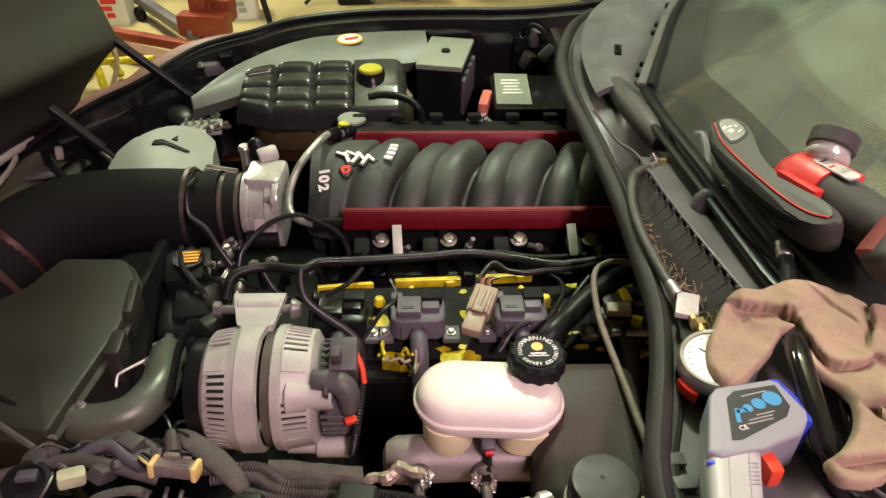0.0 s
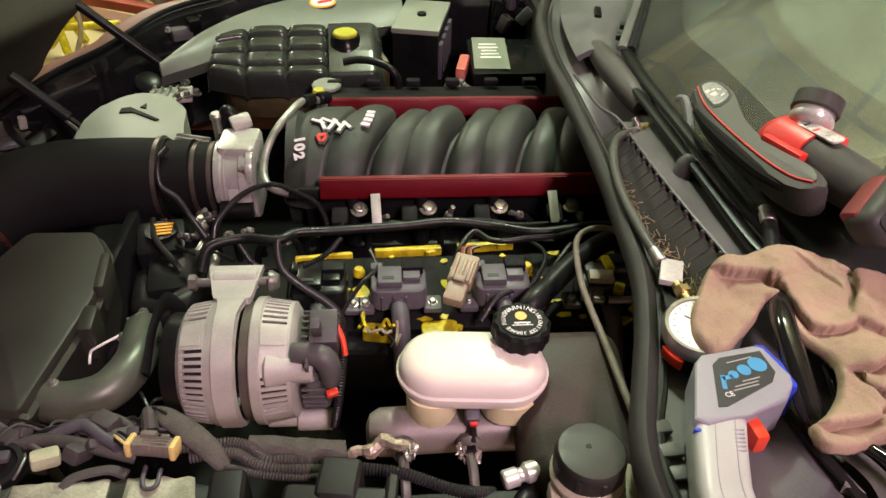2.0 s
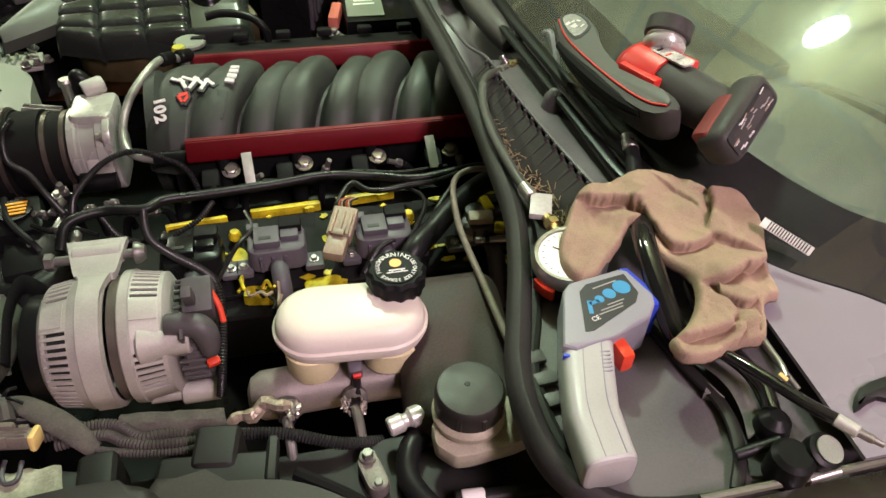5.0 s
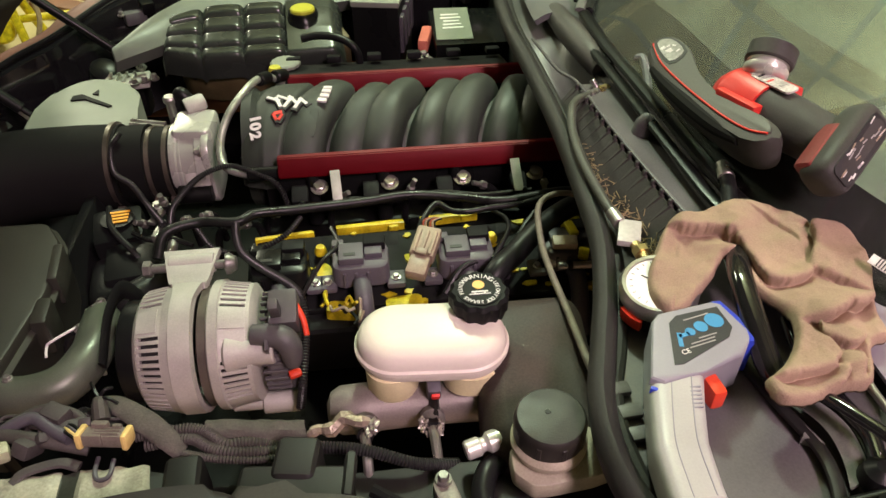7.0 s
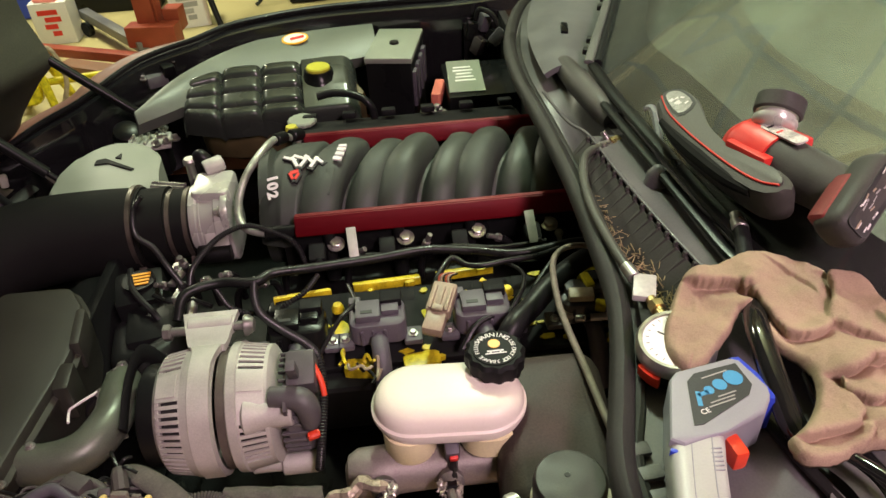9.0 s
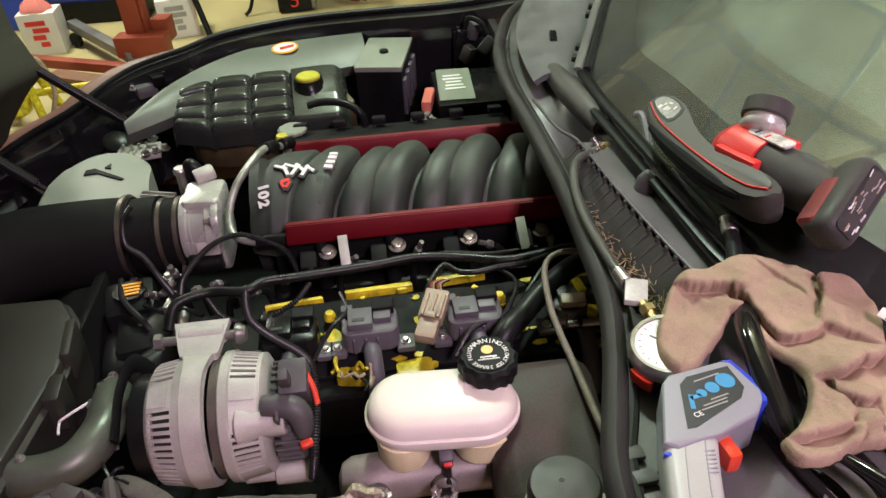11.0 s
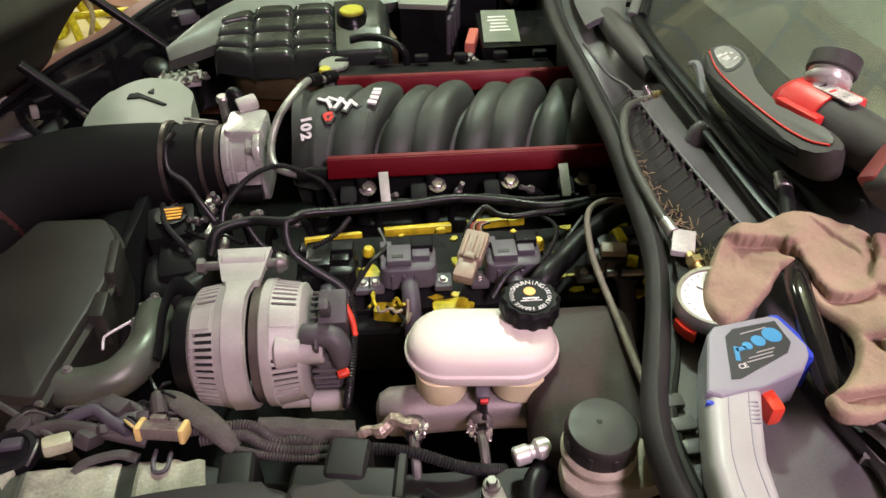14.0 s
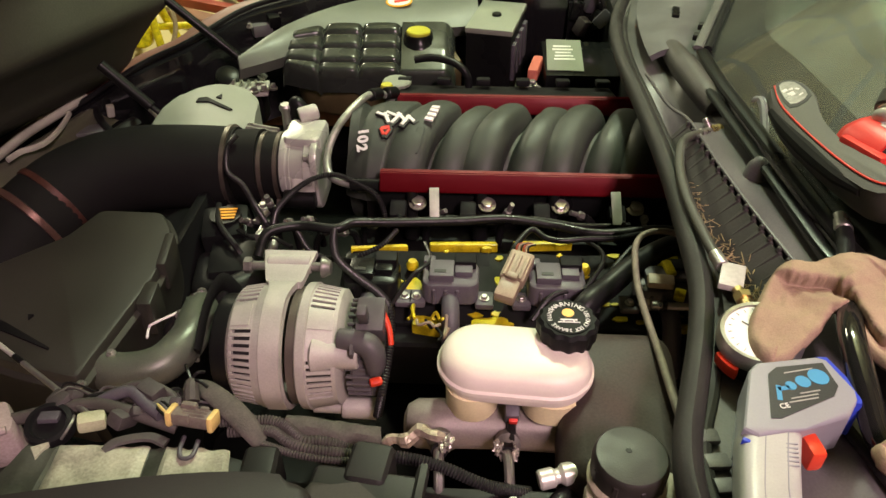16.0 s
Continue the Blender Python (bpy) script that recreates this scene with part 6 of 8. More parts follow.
part("plate", pillow(B(), round_corners([(-0.60, 0.432), (-0.478, 0.455), (-0.464, 0.459), (-0.443, 0.434), (-0.440, 0.421), (-0.463, 0.409), (-0.60, 0.385)], 0.006), [(0.0, 0.815), (0.0, 0.855), (0.0015, 0.859), (0.004, 0.860)]), FLANGE, ob)
part("lip", sweep(B(), [(-0.60, 0.388, 0.861), (-0.52, 0.398, 0.862), (-0.463, 0.411, 0.862), (-0.444, 0.421, 0.861)], 0.004, 8), FLANGE, ob)
for x, y in ((-0.478, 0.432), (-0.515, 0.420)):
    part("bolt", bolt(B(), (x, y, 0.859), r=0.005, h=0.006), STEEL, ob)
ob = thing("prop_rod", (-0.36, 0.44, 0.85), "thin bright steel prop rod with a black collar", "rod")
part("rod", rod(B(), (-0.66, 0.624, 0.868), (-0.352, 0.428, 0.866), 0.0027), BRIGHT_ALU, ob)
part("sleeve", rod(B(), (-0.47, 0.5031, 0.8669), (-0.351, 0.4274, 0.866), 0.0031), STEEL, ob, "knurled steel end")
part("collar", rod(B(), (-0.482, 0.5107, 0.8670), (-0.468, 0.5018, 0.8669), 0.0036), BLACK_PLASTIC, ob, "black collar")

# black fender liner with the emission label
liner = thing("fender_liner_panel", (-0.3, 0.25, 0.85), "smooth black upper fender panel with printed labels", "panel")
part("panel", prism(B(), soft([(-0.62, 0.215), (-0.46, 0.266), (-0.34, 0.293), (-0.25, 0.312), (-0.175, 0.321), (-0.128, 0.317), (-0.110, 0.295), (-0.10, 0.22), (-0.10, 0.12), (-0.36, 0.10), (-0.62, 0.12)], 3), 0.87, 0.955, 0.012, None, 4), material("satin_black_liner", (0.021, 0.0185, 0.017), 0.5, grain=200, stain=4, bump=0.08, spec=0.4), liner)
part("lower_panel", prism(B(), soft([(-0.135, 0.327), (-0.09, 0.327), (-0.03, 0.318), (0.01, 0.298), (0.05, 0.262), (0.082, 0.20), (0.09, 0.12), (-0.12, 0.12)], 3), 0.85, 0.922, 0.012, None, 4), material("dusty_olive_plastic", (0.03, 0.028, 0.023), 0.55, grain=120, stain=7, vary=0.35, bump=0.04), liner, "dusty olive-black lower panel")
part("edge", sweep(B(), [(-0.02, 0.335, 0.90), (0.03, 0.30, 0.895), (0.07, 0.25, 0.89), (0.10, 0.18, 0.885)], 0.006, 8), BLACK_PLASTIC, liner)
LM = Matrix.Translation((-0.2275, 0.259, 0.9552)) @ pose(0, 0, 0, 0, 0, 7)
lab = part("label", prism(B(), rrect(0.158, 0.041, 0.006, 4), 0, 0.0006, 0, LM), PRINT_BLACK, liner, "printed black emission label")
lm = LM @ Matrix.Translation((0, 0, 0.0009))
bm = B()
box(bm, (-0.071, -0.001, 0), (0.013, 0.039, 0.0004), (0, 0, -12), bevel=0, m=lm)
part("white_block", bm, WHITE, lab)
part("barcode_field", box(B(), (-0.008, -0.003, 0), (0.046, 0.014, 0.0004), bevel=0, m=lm), WHITE, lab)
random.seed(5)
bm = B()
for y, x0, x1 in ((0.0170, -0.050, -0.006), (0.0148, -0.052, -0.004), (0.0126, -0.053, -0.020), (0.0085, -0.055, -0.022), (0.0062, -0.056, -0.030), (0.0020, -0.058, -0.034), (-0.0003, -0.058, -0.036), (-0.0026, -0.059, -0.034), (-0.0070, -0.060, -0.034), (-0.0120, -0.061, 0.014), (-0.0140, -0.062, 0.016), (-0.0162, -0.062, 0.012), (-0.0182, -0.062, -0.004)):
    x = x0
    while x < x1:
        w = random.uniform(0.002, 0.006)
        box(bm, (x + w / 2, y, 0), (w, 0.0013, 0.0004), bevel=0, m=lm)
        x += w + 0.0009
for k in range(18):
    box(bm, (-0.024 + 0.0018 * k, -0.003, 0.0004), (0.0009 if k % 3 else 0.0004, 0.009, 0.0004), bevel=0, m=lm)
tagged(part("fine_print", bm, PRINT_GREY, lab), kind="stuff")
lettering("CATALYST", 0.0058, lm @ Matrix.Translation((0.0035, 0.0115, 0)), WHITE, lab, "lettering", 0.0002, bold=0.0002)
bm = B()
OUTLET = [(0.030, 0.011), (0.037, 0.0125), (0.044, 0.012), (0.047, 0.008)]
BAY = [(0.030, 0.008), (0.0285, -0.004), (0.0275, -0.010), (0.031, -0.014), (0.042, -0.0155), (0.054, -0.0145), (0.0605, -0.010)]
for line in (OUTLET, BAY):
    sweep(bm, [lm @ Vector((x, y, 0)) for x, y in line], 0.0004, 6, 6)
for a, b in (((0.023, 0.0185), (0.019, -0.0185)), ((0.036, 0.007), (0.0345, -0.009)), ((0.046, 0.007), (0.0445, -0.009)), ((0.036, 0.007), (0.046, 0.007)), ((0.033, -0.011), (0.056, -0.009)), ((0.048, 0.001), (0.056, 0.006)), ((0.020, -0.0188), (0.070, -0.0188)), ((0.075, 0.0188), (0.072, -0.0165)), ((0.024, 0.019), (0.074, 0.019))):
    rod(bm, lm @ Vector((*a, 0)), lm @ Vector((*b, 0)), 0.00022, None, 6)
part("diagram", bm, PRINT_GREY, lab, "thin printed outline drawing")
bm = B()
for x, y, w in ((0.030, 0.0155, 0.010), (0.057, 0.0075, 0.007), (0.060, 0.003, 0.011), (0.060, 0.0005, 0.011), (0.060, -0.002, 0.009), (0.040, 0.002, 0.005), (0.031, -0.007, 0.004), (0.045, -0.0125, 0.012)):
    box(bm, (x, y, 0), (w, 0.0013, 0.0004), bevel=0, m=lm)
tagged(part("fine_print", bm, PRINT_GREY, lab), kind="stuff")
part("seal_mark", prism(B(), rrect(0.007, 0.007, 0.002, 3, (0.069, 0.0145)), 0, 0.0004, 0, lm), PRINT_GREY, lab)
SM = Matrix.Translation((-0.1325, 0.262, 0.9552)) @ pose(0, 0, 0, 0, 0, 0)
st = part("sticker", prism(B(), rrect(0.026, 0.034, 0.003, 3), 0, 0.0006, 0, SM), WHITE, liner, "white recall sticker")
part("sticker_mark", box(B(), (0.0, 0.009, 0.0009), (0.009, 0.008, 0.0004), bevel=0, m=SM), PRINT_BLACK, st)
lettering("RECALL", 0.0048, SM @ Matrix.Translation((0, 0.0005, 0.0009)), PRINT_GREY, st, "lettering", 0.0002)
bm = B()
for k in range(3):
    box(bm, (0, -0.006 - 0.0032 * k, 0.0009), (0.019 - 0.003 * k, 0.0015, 0.0004), bevel=0, m=SM)
tagged(part("fine_print", bm, PRINT_GREY, st), kind="stuff")

# ---------- hood struts and the front corner ----------
for a, b, r in (((-0.725, 1.62, 0.878), (-0.525, 1.62, 0.69), 0.011), ((-0.80, 1.40, 0.81), (-0.685, 1.40, 0.682), 0.012)):
    st = thing("hood_strut", b, "black gas strut holding the hood open", "strut", "hood struts")
    a, b = Vector(a), Vector(b)
    part("cylinder", rod(B(), a.lerp(b, 0.0), a.lerp(b, 0.75), r), BLACK_PLASTIC, st)
    part("piston", rod(B(), a.lerp(b, 0.72), b, r * 0.5), DARK_METAL, st)
    part("end", lathe(B(), [(r * 0.8, 0), (r, 0.006), (r * 0.8, 0.02)], b - (b - a).normalized() * 0.012, b - a, 14), STEEL, st)
hose("hood_cable", [(-0.86, 1.68, 0.70), (-0.80, 1.66, 0.665), (-0.74, 1.66, 0.63), (-0.68, 1.60, 0.61), (-0.62, 1.5, 0.60)], 0.009, RUBBER, "black conduit to the hood", "cable")
hose("hood_cable", [(-0.98, 1.62, 0.66), (-0.93, 1.55, 0.645), (-0.90, 1.50, 0.63), (-0.84, 1.44, 0.62), (-0.78, 1.40, 0.61)], 0.009, RUBBER, "black conduit to the hood", "cable")
ob = thing("headlamp_bucket", (-0.93, 1.42, 0.45), "grey headlamp frame at the front corner", "headlamp frame")
FRAME = material("pale_olive_frame_paint", (0.5, 0.5, 0.42), 0.35, grain=160, stain=9, vary=0.3, bump=0.08)


def frame_rail(u, v):
    p = along([(-1.17, 1.02, 0.60), (-1.07, 1.27, 0.615), (-1.0, 1.47, 0.62), (-0.955, 1.64, 0.625), (-0.95, 1.78, 0.62)], u)
    w = 0.055 - 0.02 * u
    return p + Vector((0.95, -0.28, 0)) * (0.04 + w * v) + Vector((0, 0, 0.016 * math.sin(math.pi * min(1, v * 1.6)) - 0.03 * v * v))


def inner_rail(u, v):
    p = along([(-1.03, 1.08, 0.575), (-0.95, 1.27, 0.585), (-0.90, 1.42, 0.59), (-0.86, 1.56, 0.59)], u)
    return p + Vector((0.95, -0.28, 0)) * (0.03 * v) + Vector((0, 0, 0.010 * math.sin(math.pi * v)))


part("frame_rail", sheet(B(), frame_rail, 24, 10, 0.01), material("dull_olive_frame_paint", (0.085, 0.085, 0.06), 0.4, grain=160, stain=12, vary=0.4, bump=0.1), ob)
part("inner_rail", sheet(B(), inner_rail, 20, 6, 0.008), DARK_PLASTIC, ob)
part("web", sheet(B(), lambda u, v: frame_rail(u, 1.0) .lerp(inner_rail(u, 0.0), v) - Vector((0, 0, 0.004 + 0.03 * math.sin(math.pi * v))), 20, 5, 0.004), MATT_BLACK, ob)
part("panel", box(B(), (-0.86, 1.44, 0.56), (0.16, 0.10, 0.02), (4, 6, 20), bevel=0.006), GREY_PAINT, ob)
part("bucket", box(B(), (-0.90, 1.54, 0.555), (0.10, 0.10, 0.08), (10, 10, 30), bevel=0.02), BLACK_PLASTIC, ob)
part("leg", box(B(), (-0.93, 1.45, 0.49), (0.06, 0.06, 0.16), bevel=0.004), DARK_METAL, ob)
part("bracket", prism(B(), [(-0.78, 1.39), (-0.70, 1.42), (-0.66, 1.47), (-0.70, 1.50), (-0.79, 1.45)], 0.56, 0.62, 0.006), GREY_PAINT, ob)
part("ridge", sweep(B(), [(-1.014, 1.077, 0.66), (-1.01, 1.152, 0.66), (-1.005, 1.257, 0.66), (-0.995, 1.364, 0.66), (-0.972, 1.455, 0.66), (-0.949, 1.554, 0.66)], 0.008, 10, 8, flat=1.3, up=(0, 0, 1)), FRAME, ob)
part("upper_lip", sweep(B(), [(-1.012, 1.448, 0.66), (-1.005, 1.511, 0.66), (-1.0, 1.579, 0.66), (-0.973, 1.6, 0.66)], 0.010, 8, 8, flat=1.4, up=(0, 0, 1)), material("tan_frame_paint", (0.5, 0.40, 0.26), 0.45, grain=160, stain=20, vary=0.3), ob, "tan upper lip")
part("strap", sweep(B(), [(-0.983, 1.259, 0.655), (-0.973, 1.293, 0.655), (-0.953, 1.312, 0.655), (-0.938, 1.343, 0.655), (-0.94, 1.411, 0.655), (-0.952, 1.473, 0.655)], 0.005, 8, 8, flat=1.4, up=(0, 0, 1)), FRAME, ob)
part("shield", prism(B(), [(-0.931, 1.436), (-0.923, 1.481), (-0.888, 1.498), (-0.853, 1.462), (-0.893, 1.444)], 0.612, 0.622, 0.003), GREY_PAINT, ob)
part("link", sweep(B(), [(-0.925, 1.678, 0.66), (-0.846, 1.588, 0.66), (-0.775, 1.508, 0.66), (-0.72, 1.447, 0.66)], 0.009, 8, 8, up=(0, 0, 1)), FRAME, ob)
for p, s in (((-0.992, 1.697, 0.64), 0.035), ((-0.932, 1.577, 0.64), 0.024), ((-0.879, 1.521, 0.64), 0.018)):
    part("mount", box(B(), p, (s, s, 0.03), (10, 8, 30), bevel=0.005), FRAME, ob)
ob = thing("strut_mount", (-0.56, 1.62, 0.60), "cluster of steel bolts and plates at the strut mount", "bracket")
bm = B()
box(bm, (-0.56, 1.60, 0.665), (0.10, 0.07, 0.012), (0, 0, 10), bevel=0.004)
for k in range(4):
    box(bm, (-0.60 + 0.018 * k, 1.60, 0.674), (0.006, 0.05, 0.012), bevel=0.002)
part("plate", bm, ALUMINIUM, ob)
bm = B()
for k in range(3):
    bolt(bm, (-0.535 + 0.02 * k, 1.57 + 0.01 * k, 0.672), r=0.007, h=0.014)
part("bolt", bm, STEEL, ob)
part("sensor", lathe(B(), [(0.03, 0), (0.034, 0.01), (0.03, 0.05), (0.02, 0.055)], (-0.63, 1.66, 0.64), (0.2, -0.4, 0.8), 20), BLACK_PLASTIC, ob)
part("post", box(B(), (-0.57, 1.63, 0.62), (0.08, 0.06, 0.1), bevel=0.01), DARK_METAL, ob)
ob = thing("fender_clip", (-0.48, 1.775, 0.77), "small bracket and plug on the far inner fender", "bracket")
part("bracket", box(B(), (-0.545, 1.735, 0.765), (0.05, 0.03, 0.03), (0, 0, 30), bevel=0.006), GREY_PAINT, ob)
part("plug", box(B(), (-0.515, 1.745, 0.785), (0.03, 0.03, 0.03), (10, 0, 30), bevel=0.006), BLACK_PLASTIC, ob)
part("bolt", bolt(B(), (-0.50, 1.76, 0.80), r=0.006, h=0.01), STEEL, ob)
part("bolt", bolt(B(), (-0.57, 1.72, 0.775), r=0.006, h=0.01), STEEL, ob)

# far corner by the battery
ob = thing("relay_cluster", (0.27, 1.83, 0.70), "dark relays and plugs near the far firewall", "relay")
for k, (x, y, z) in enumerate(((0.25, 1.86, 0.78), (0.285, 1.86, 0.80), (0.265, 1.84, 0.745), (0.30, 1.85, 0.76), (0.31, 1.80, 0.78))):
    part("relay", box(B(), (x, y, z), (0.028, 0.03, 0.045), (10 * k, 12, 20 * k), bevel=0.005), (BLACK_PLASTIC, GREY_PLASTIC, DUSTY_PLASTIC)[k % 3], ob)
part("backing", box(B(), (0.29, 1.865, 0.70), (0.12, 0.012, 0.2), bevel=0.003), BLACK_PLASTIC, ob)
part("wire", sweep(B(), [(0.26, 1.85, 0.81), (0.27, 1.84, 0.84), (0.30, 1.82, 0.83), (0.32, 1.80, 0.79)], 0.007, 8), TAPE, ob)
ob = thing("engine_lift_wires", (-0.03, 1.42, 0.70), "loose plugs behind the far fuel rail", "connector")
for x, y in ((-0.02, 1.40), (0.06, 1.42), (0.10, 1.48)):
    part("plug", box(B(), (x, y, 0.735), (0.035, 0.02, 0.02), (0, 15, 30), bevel=0.004), OLIVE_PLASTIC, ob)
part("wire", sweep(B(), [(-0.10, 1.40, 0.735), (-0.05, 1.395, 0.745), (0.0, 1.40, 0.742), (0.05, 1.41, 0.74), (0.10, 1.47, 0.735), (0.125, 1.53, 0.72)], 0.004, 8), TAPE, ob)

# ---------- small hardware round the engine ----------
ob = thing("drive_pulley", (-0.345, 0.80, 0.66), "black ribbed drive pulley behind the alternator", "pulley")
part("wheel", lathe(B(), [(0.02, 0), (0.05, 0.002), (0.053, 0.006), (0.05, 0.01), (0.053, 0.014), (0.05, 0.018), (0.053, 0.022), (0.02, 0.026)], (-0.345, 0.80, 0.64), X, 32), BLACK_PLASTIC, ob)
part("hub", lathe(B(), [(0.014, 0), (0.014, 0.008), (0.009, 0.012)], (-0.347, 0.80, 0.64), (-1, 0, 0), 6), STEEL, ob)
ob = thing("drive_belt", (-0.33, 0.75, 0.6), "black ribbed drive belt", "belt")
part("belt", sweep(B(), [(-0.332, 0.60, 0.79), (-0.332, 0.66, 0.815), (-0.332, 0.72, 0.80), (-0.332, 0.78, 0.71), (-0.332, 0.84, 0.62), (-0.332, 0.88, 0.52)], 0.012, 8, 6, flat=0.25, up=(1, 0, 0)), RUBBER, ob)
random.seed(61)
BITS = [(-0.315, 0.905, 0.80, STEEL), (-0.345, 0.89, 0.775, DULL_STEEL), (-0.285, 0.895, 0.775, STEEL), (-0.262, 0.93, 0.755, DULL_STEEL), (-0.235, 0.905, 0.75, STEEL), (-0.20, 0.90, 0.755, DULL_STEEL), (-0.165, 0.915, 0.76, STEEL), (-0.06, 0.925, 0.775, DULL_STEEL), (0.05, 0.93, 0.775, STEEL), (0.17, 0.93, 0.775, DULL_STEEL), (0.265, 0.93, 0.775, STEEL), (-0.385, 0.76, 0.745, DULL_STEEL), (-0.40, 0.70, 0.752, DULL_STEEL)]
for x, y, z, mt in BITS:
    ob = thing("hose_fitting", (x, y, z), "small steel hose fitting in the engine bay", "fitting", "small engine fittings")
    d = Vector((random.uniform(-1, 1), random.uniform(-1, 0.2), random.uniform(0.1, 0.9))).normalized()
    part("barb", rod(B(), (x, y, z), Vector((x, y, z)) + d * 0.024, 0.0042), mt, ob)
    part("nut", lathe(B(), [(0.007, 0), (0.007, 0.008), (0.005, 0.010)], (x, y, z), d, 6), mt, ob)
    part("stub", sweep(B(), [Vector((x, y, z)) - d * 0.004, Vector((x, y, z)) - d * 0.02 - UP * 0.01, Vector((x, y, z)) - d * 0.03 - UP * 0.05], 0.006, 8, 4), RUBBER, ob)
for k, pts in enumerate((((-0.36, 0.87, 0.775), (-0.33, 0.845, 0.78), (-0.30, 0.85, 0.775), (-0.27, 0.835, 0.772)),
                         ((-0.42, 0.96, 0.76), (-0.40, 0.90, 0.765), (-0.365, 0.86, 0.75), (-0.34, 0.84, 0.72)),
                         ((-0.10, 0.905, 0.775), (-0.04, 0.912, 0.78), (0.02, 0.905, 0.775), (0.09, 0.914, 0.78), (0.16, 0.906, 0.775), (0.24, 0.91, 0.775)),
                         ((0.08, 0.70, 0.765), (0.11, 0.73, 0.785), (0.17, 0.755, 0.782), (0.20, 0.80, 0.78), (0.23, 0.84, 0.785)),
                         ((-0.11, 0.72, 0.765), (-0.08, 0.745, 0.80), (-0.06, 0.78, 0.798), (-0.07, 0.83, 0.79)),
                         ((0.15, 0.735, 0.79), (0.175, 0.77, 0.805), (0.18, 0.81, 0.80), (0.16, 0.85, 0.79)))):
    hose("engine_wire", pts, (0.0035, 0.005, 0.004, 0.004, 0.003, 0.003)[k], (TAPE, LOOM, TAPE)[k % 3], "thin black wire over the engine", "wire", group="engine wires", seg=8)

# ---------- cowl details ----------
fin = None
EDGE = [(0.302, 0.935, 0.94), (0.312, 0.82, 0.94), (0.327, 0.70, 0.94), (0.345, 0.585, 0.94)]
part("slat_ramp", sheet(B(), lambda u, v: along(EDGE, u) + Vector((-0.036 * v - 0.003, -0.004 * v, -0.0045 - 0.044 * v)), 24, 4, 0.003), SLAT, car, "dark ramp below the cowl slats")
for k in range(17):
    p = along(EDGE, (k + 0.5) / 17)
    if fin is None:
        bm = box(B(), (-0.018, 0, -0.024), (0.010, 0.0105, 0.054), (0, 38, 0), bevel=0.002, seg=1)
        box(bm, (-0.003, 0.0025, -0.001), (0.012, 0.006, 0.008), (0, 20, 24), bevel=0.0015, seg=1)
        ob = fin = part("cowl_fin", bm, SLAT, car)
    else:
        ob = new("cowl_fin", fin.data)
        ob.parent = car
    ob.matrix_parent_inverse = car.matrix_basis.inverted()
    ob.matrix_basis = pose(p.x + 0.001, p.y, p.z, 0, 0, -8)
part("cowl_rib", sweep(B(), [(0.275, 1.12, 0.93), (0.286, 1.0, 0.934), (0.302, 0.935, 0.941), (0.312, 0.82, 0.942), (0.327, 0.70, 0.942), (0.345, 0.588, 0.942)], 0.0025, 8), COWL, car)
for off, r, z in ((0.0, 0.010, 0.966), (-0.018, 0.008, 0.957)):
    part("glass_trim", sweep(B(), [(x - 0.012 + off, y, z) for x, y in ((0.372, 1.13), (0.372, 1.02), (0.378, 0.92), (0.386, 0.80), (0.394, 0.68), (0.40, 0.61), (0.415, 0.55))], r, 10, 6, flat=0.6, up=(0, 0, 1)), BLACK_PLASTIC, car, "black rubber windshield trim")
part("cowl_tube", sweep(B(), [(0.325, 1.205, 0.940), (0.327, 1.19, 0.944), (0.331, 1.13, 0.945), (0.334, 1.10, 0.945), (0.343, 1.02, 0.944), (0.350, 0.975, 0.94)], [0.010, 0.018, 0.021, 0.022, 0.021, 0.016], 16, 6), DUSTY_PLASTIC, car, "dusty rounded wiper motor cover")
part("wiper_shelf", prism(B(), [(0.302, 0.935), (0.362, 0.93), (0.374, 0.75), (0.384, 0.60), (0.345, 0.585), (0.327, 0.70), (0.312, 0.82)], 0.885, 0.941, 0.005), COWL, car, "smooth grey cowl shelf")
part("shelf_boss", lathe(B(), [(0.017, 0), (0.013, 0.02), (0.006, 0.03), (0.002, 0.032)], (0.352, 0.79, 0.936), seg=18), COWL, car)
part("cowl_hook", sweep(B(), [(0.392, 0.955, 0.965), (0.398, 0.94, 0.968), (0.385, 0.88, 0.962), (0.369, 0.825, 0.955), (0.372, 0.74, 0.955), (0.386, 0.66, 0.96)], 0.006, 8), GREY_PLASTIC, car)
def corner(u, v):
    y = 1.16 + 0.55 * v
    s, g = near_y(SEAL_PATH, y), near_y(BASE_PATH, y)
    x = s.x + 0.035 + (g.x - s.x - 0.045) * u
    return (x, y, 0.934 + 0.022 * math.sin(math.pi * (0.15 + 0.85 * u)) + 0.006 * u)


part("far_cowl_corner", sheet(B(), corner, 14, 20, 0.01), GREY_PAINT, car, "dusty grey rounded far cowl corner")
part("glass_strip", sweep(B(), [(x - 0.010, y, z + 0.012) for x, y, z in ((0.362, 1.13, 0.96), (0.43, 1.30, 0.96), (0.52, 1.52, 0.96), (0.63, 1.74, 0.957))], 0.008, 8, 6, flat=0.5, up=(0, 0, 1)), material("pale_grey_trim", (0.09, 0.09, 0.085), 0.55, grain=200, stain=20, vary=0.3), car, "pale windshield edge strip")
part("glass_gasket", sweep(B(), [(x + 0.006, y, z + 0.010) for x, y, z in ((0.362, 1.13, 0.96), (0.43, 1.30, 0.96), (0.52, 1.52, 0.96), (0.63, 1.74, 0.957))], 0.007, 8, 6, flat=0.8, up=(0, 0, 1)), MATT_BLACK, car, "black glass gasket")
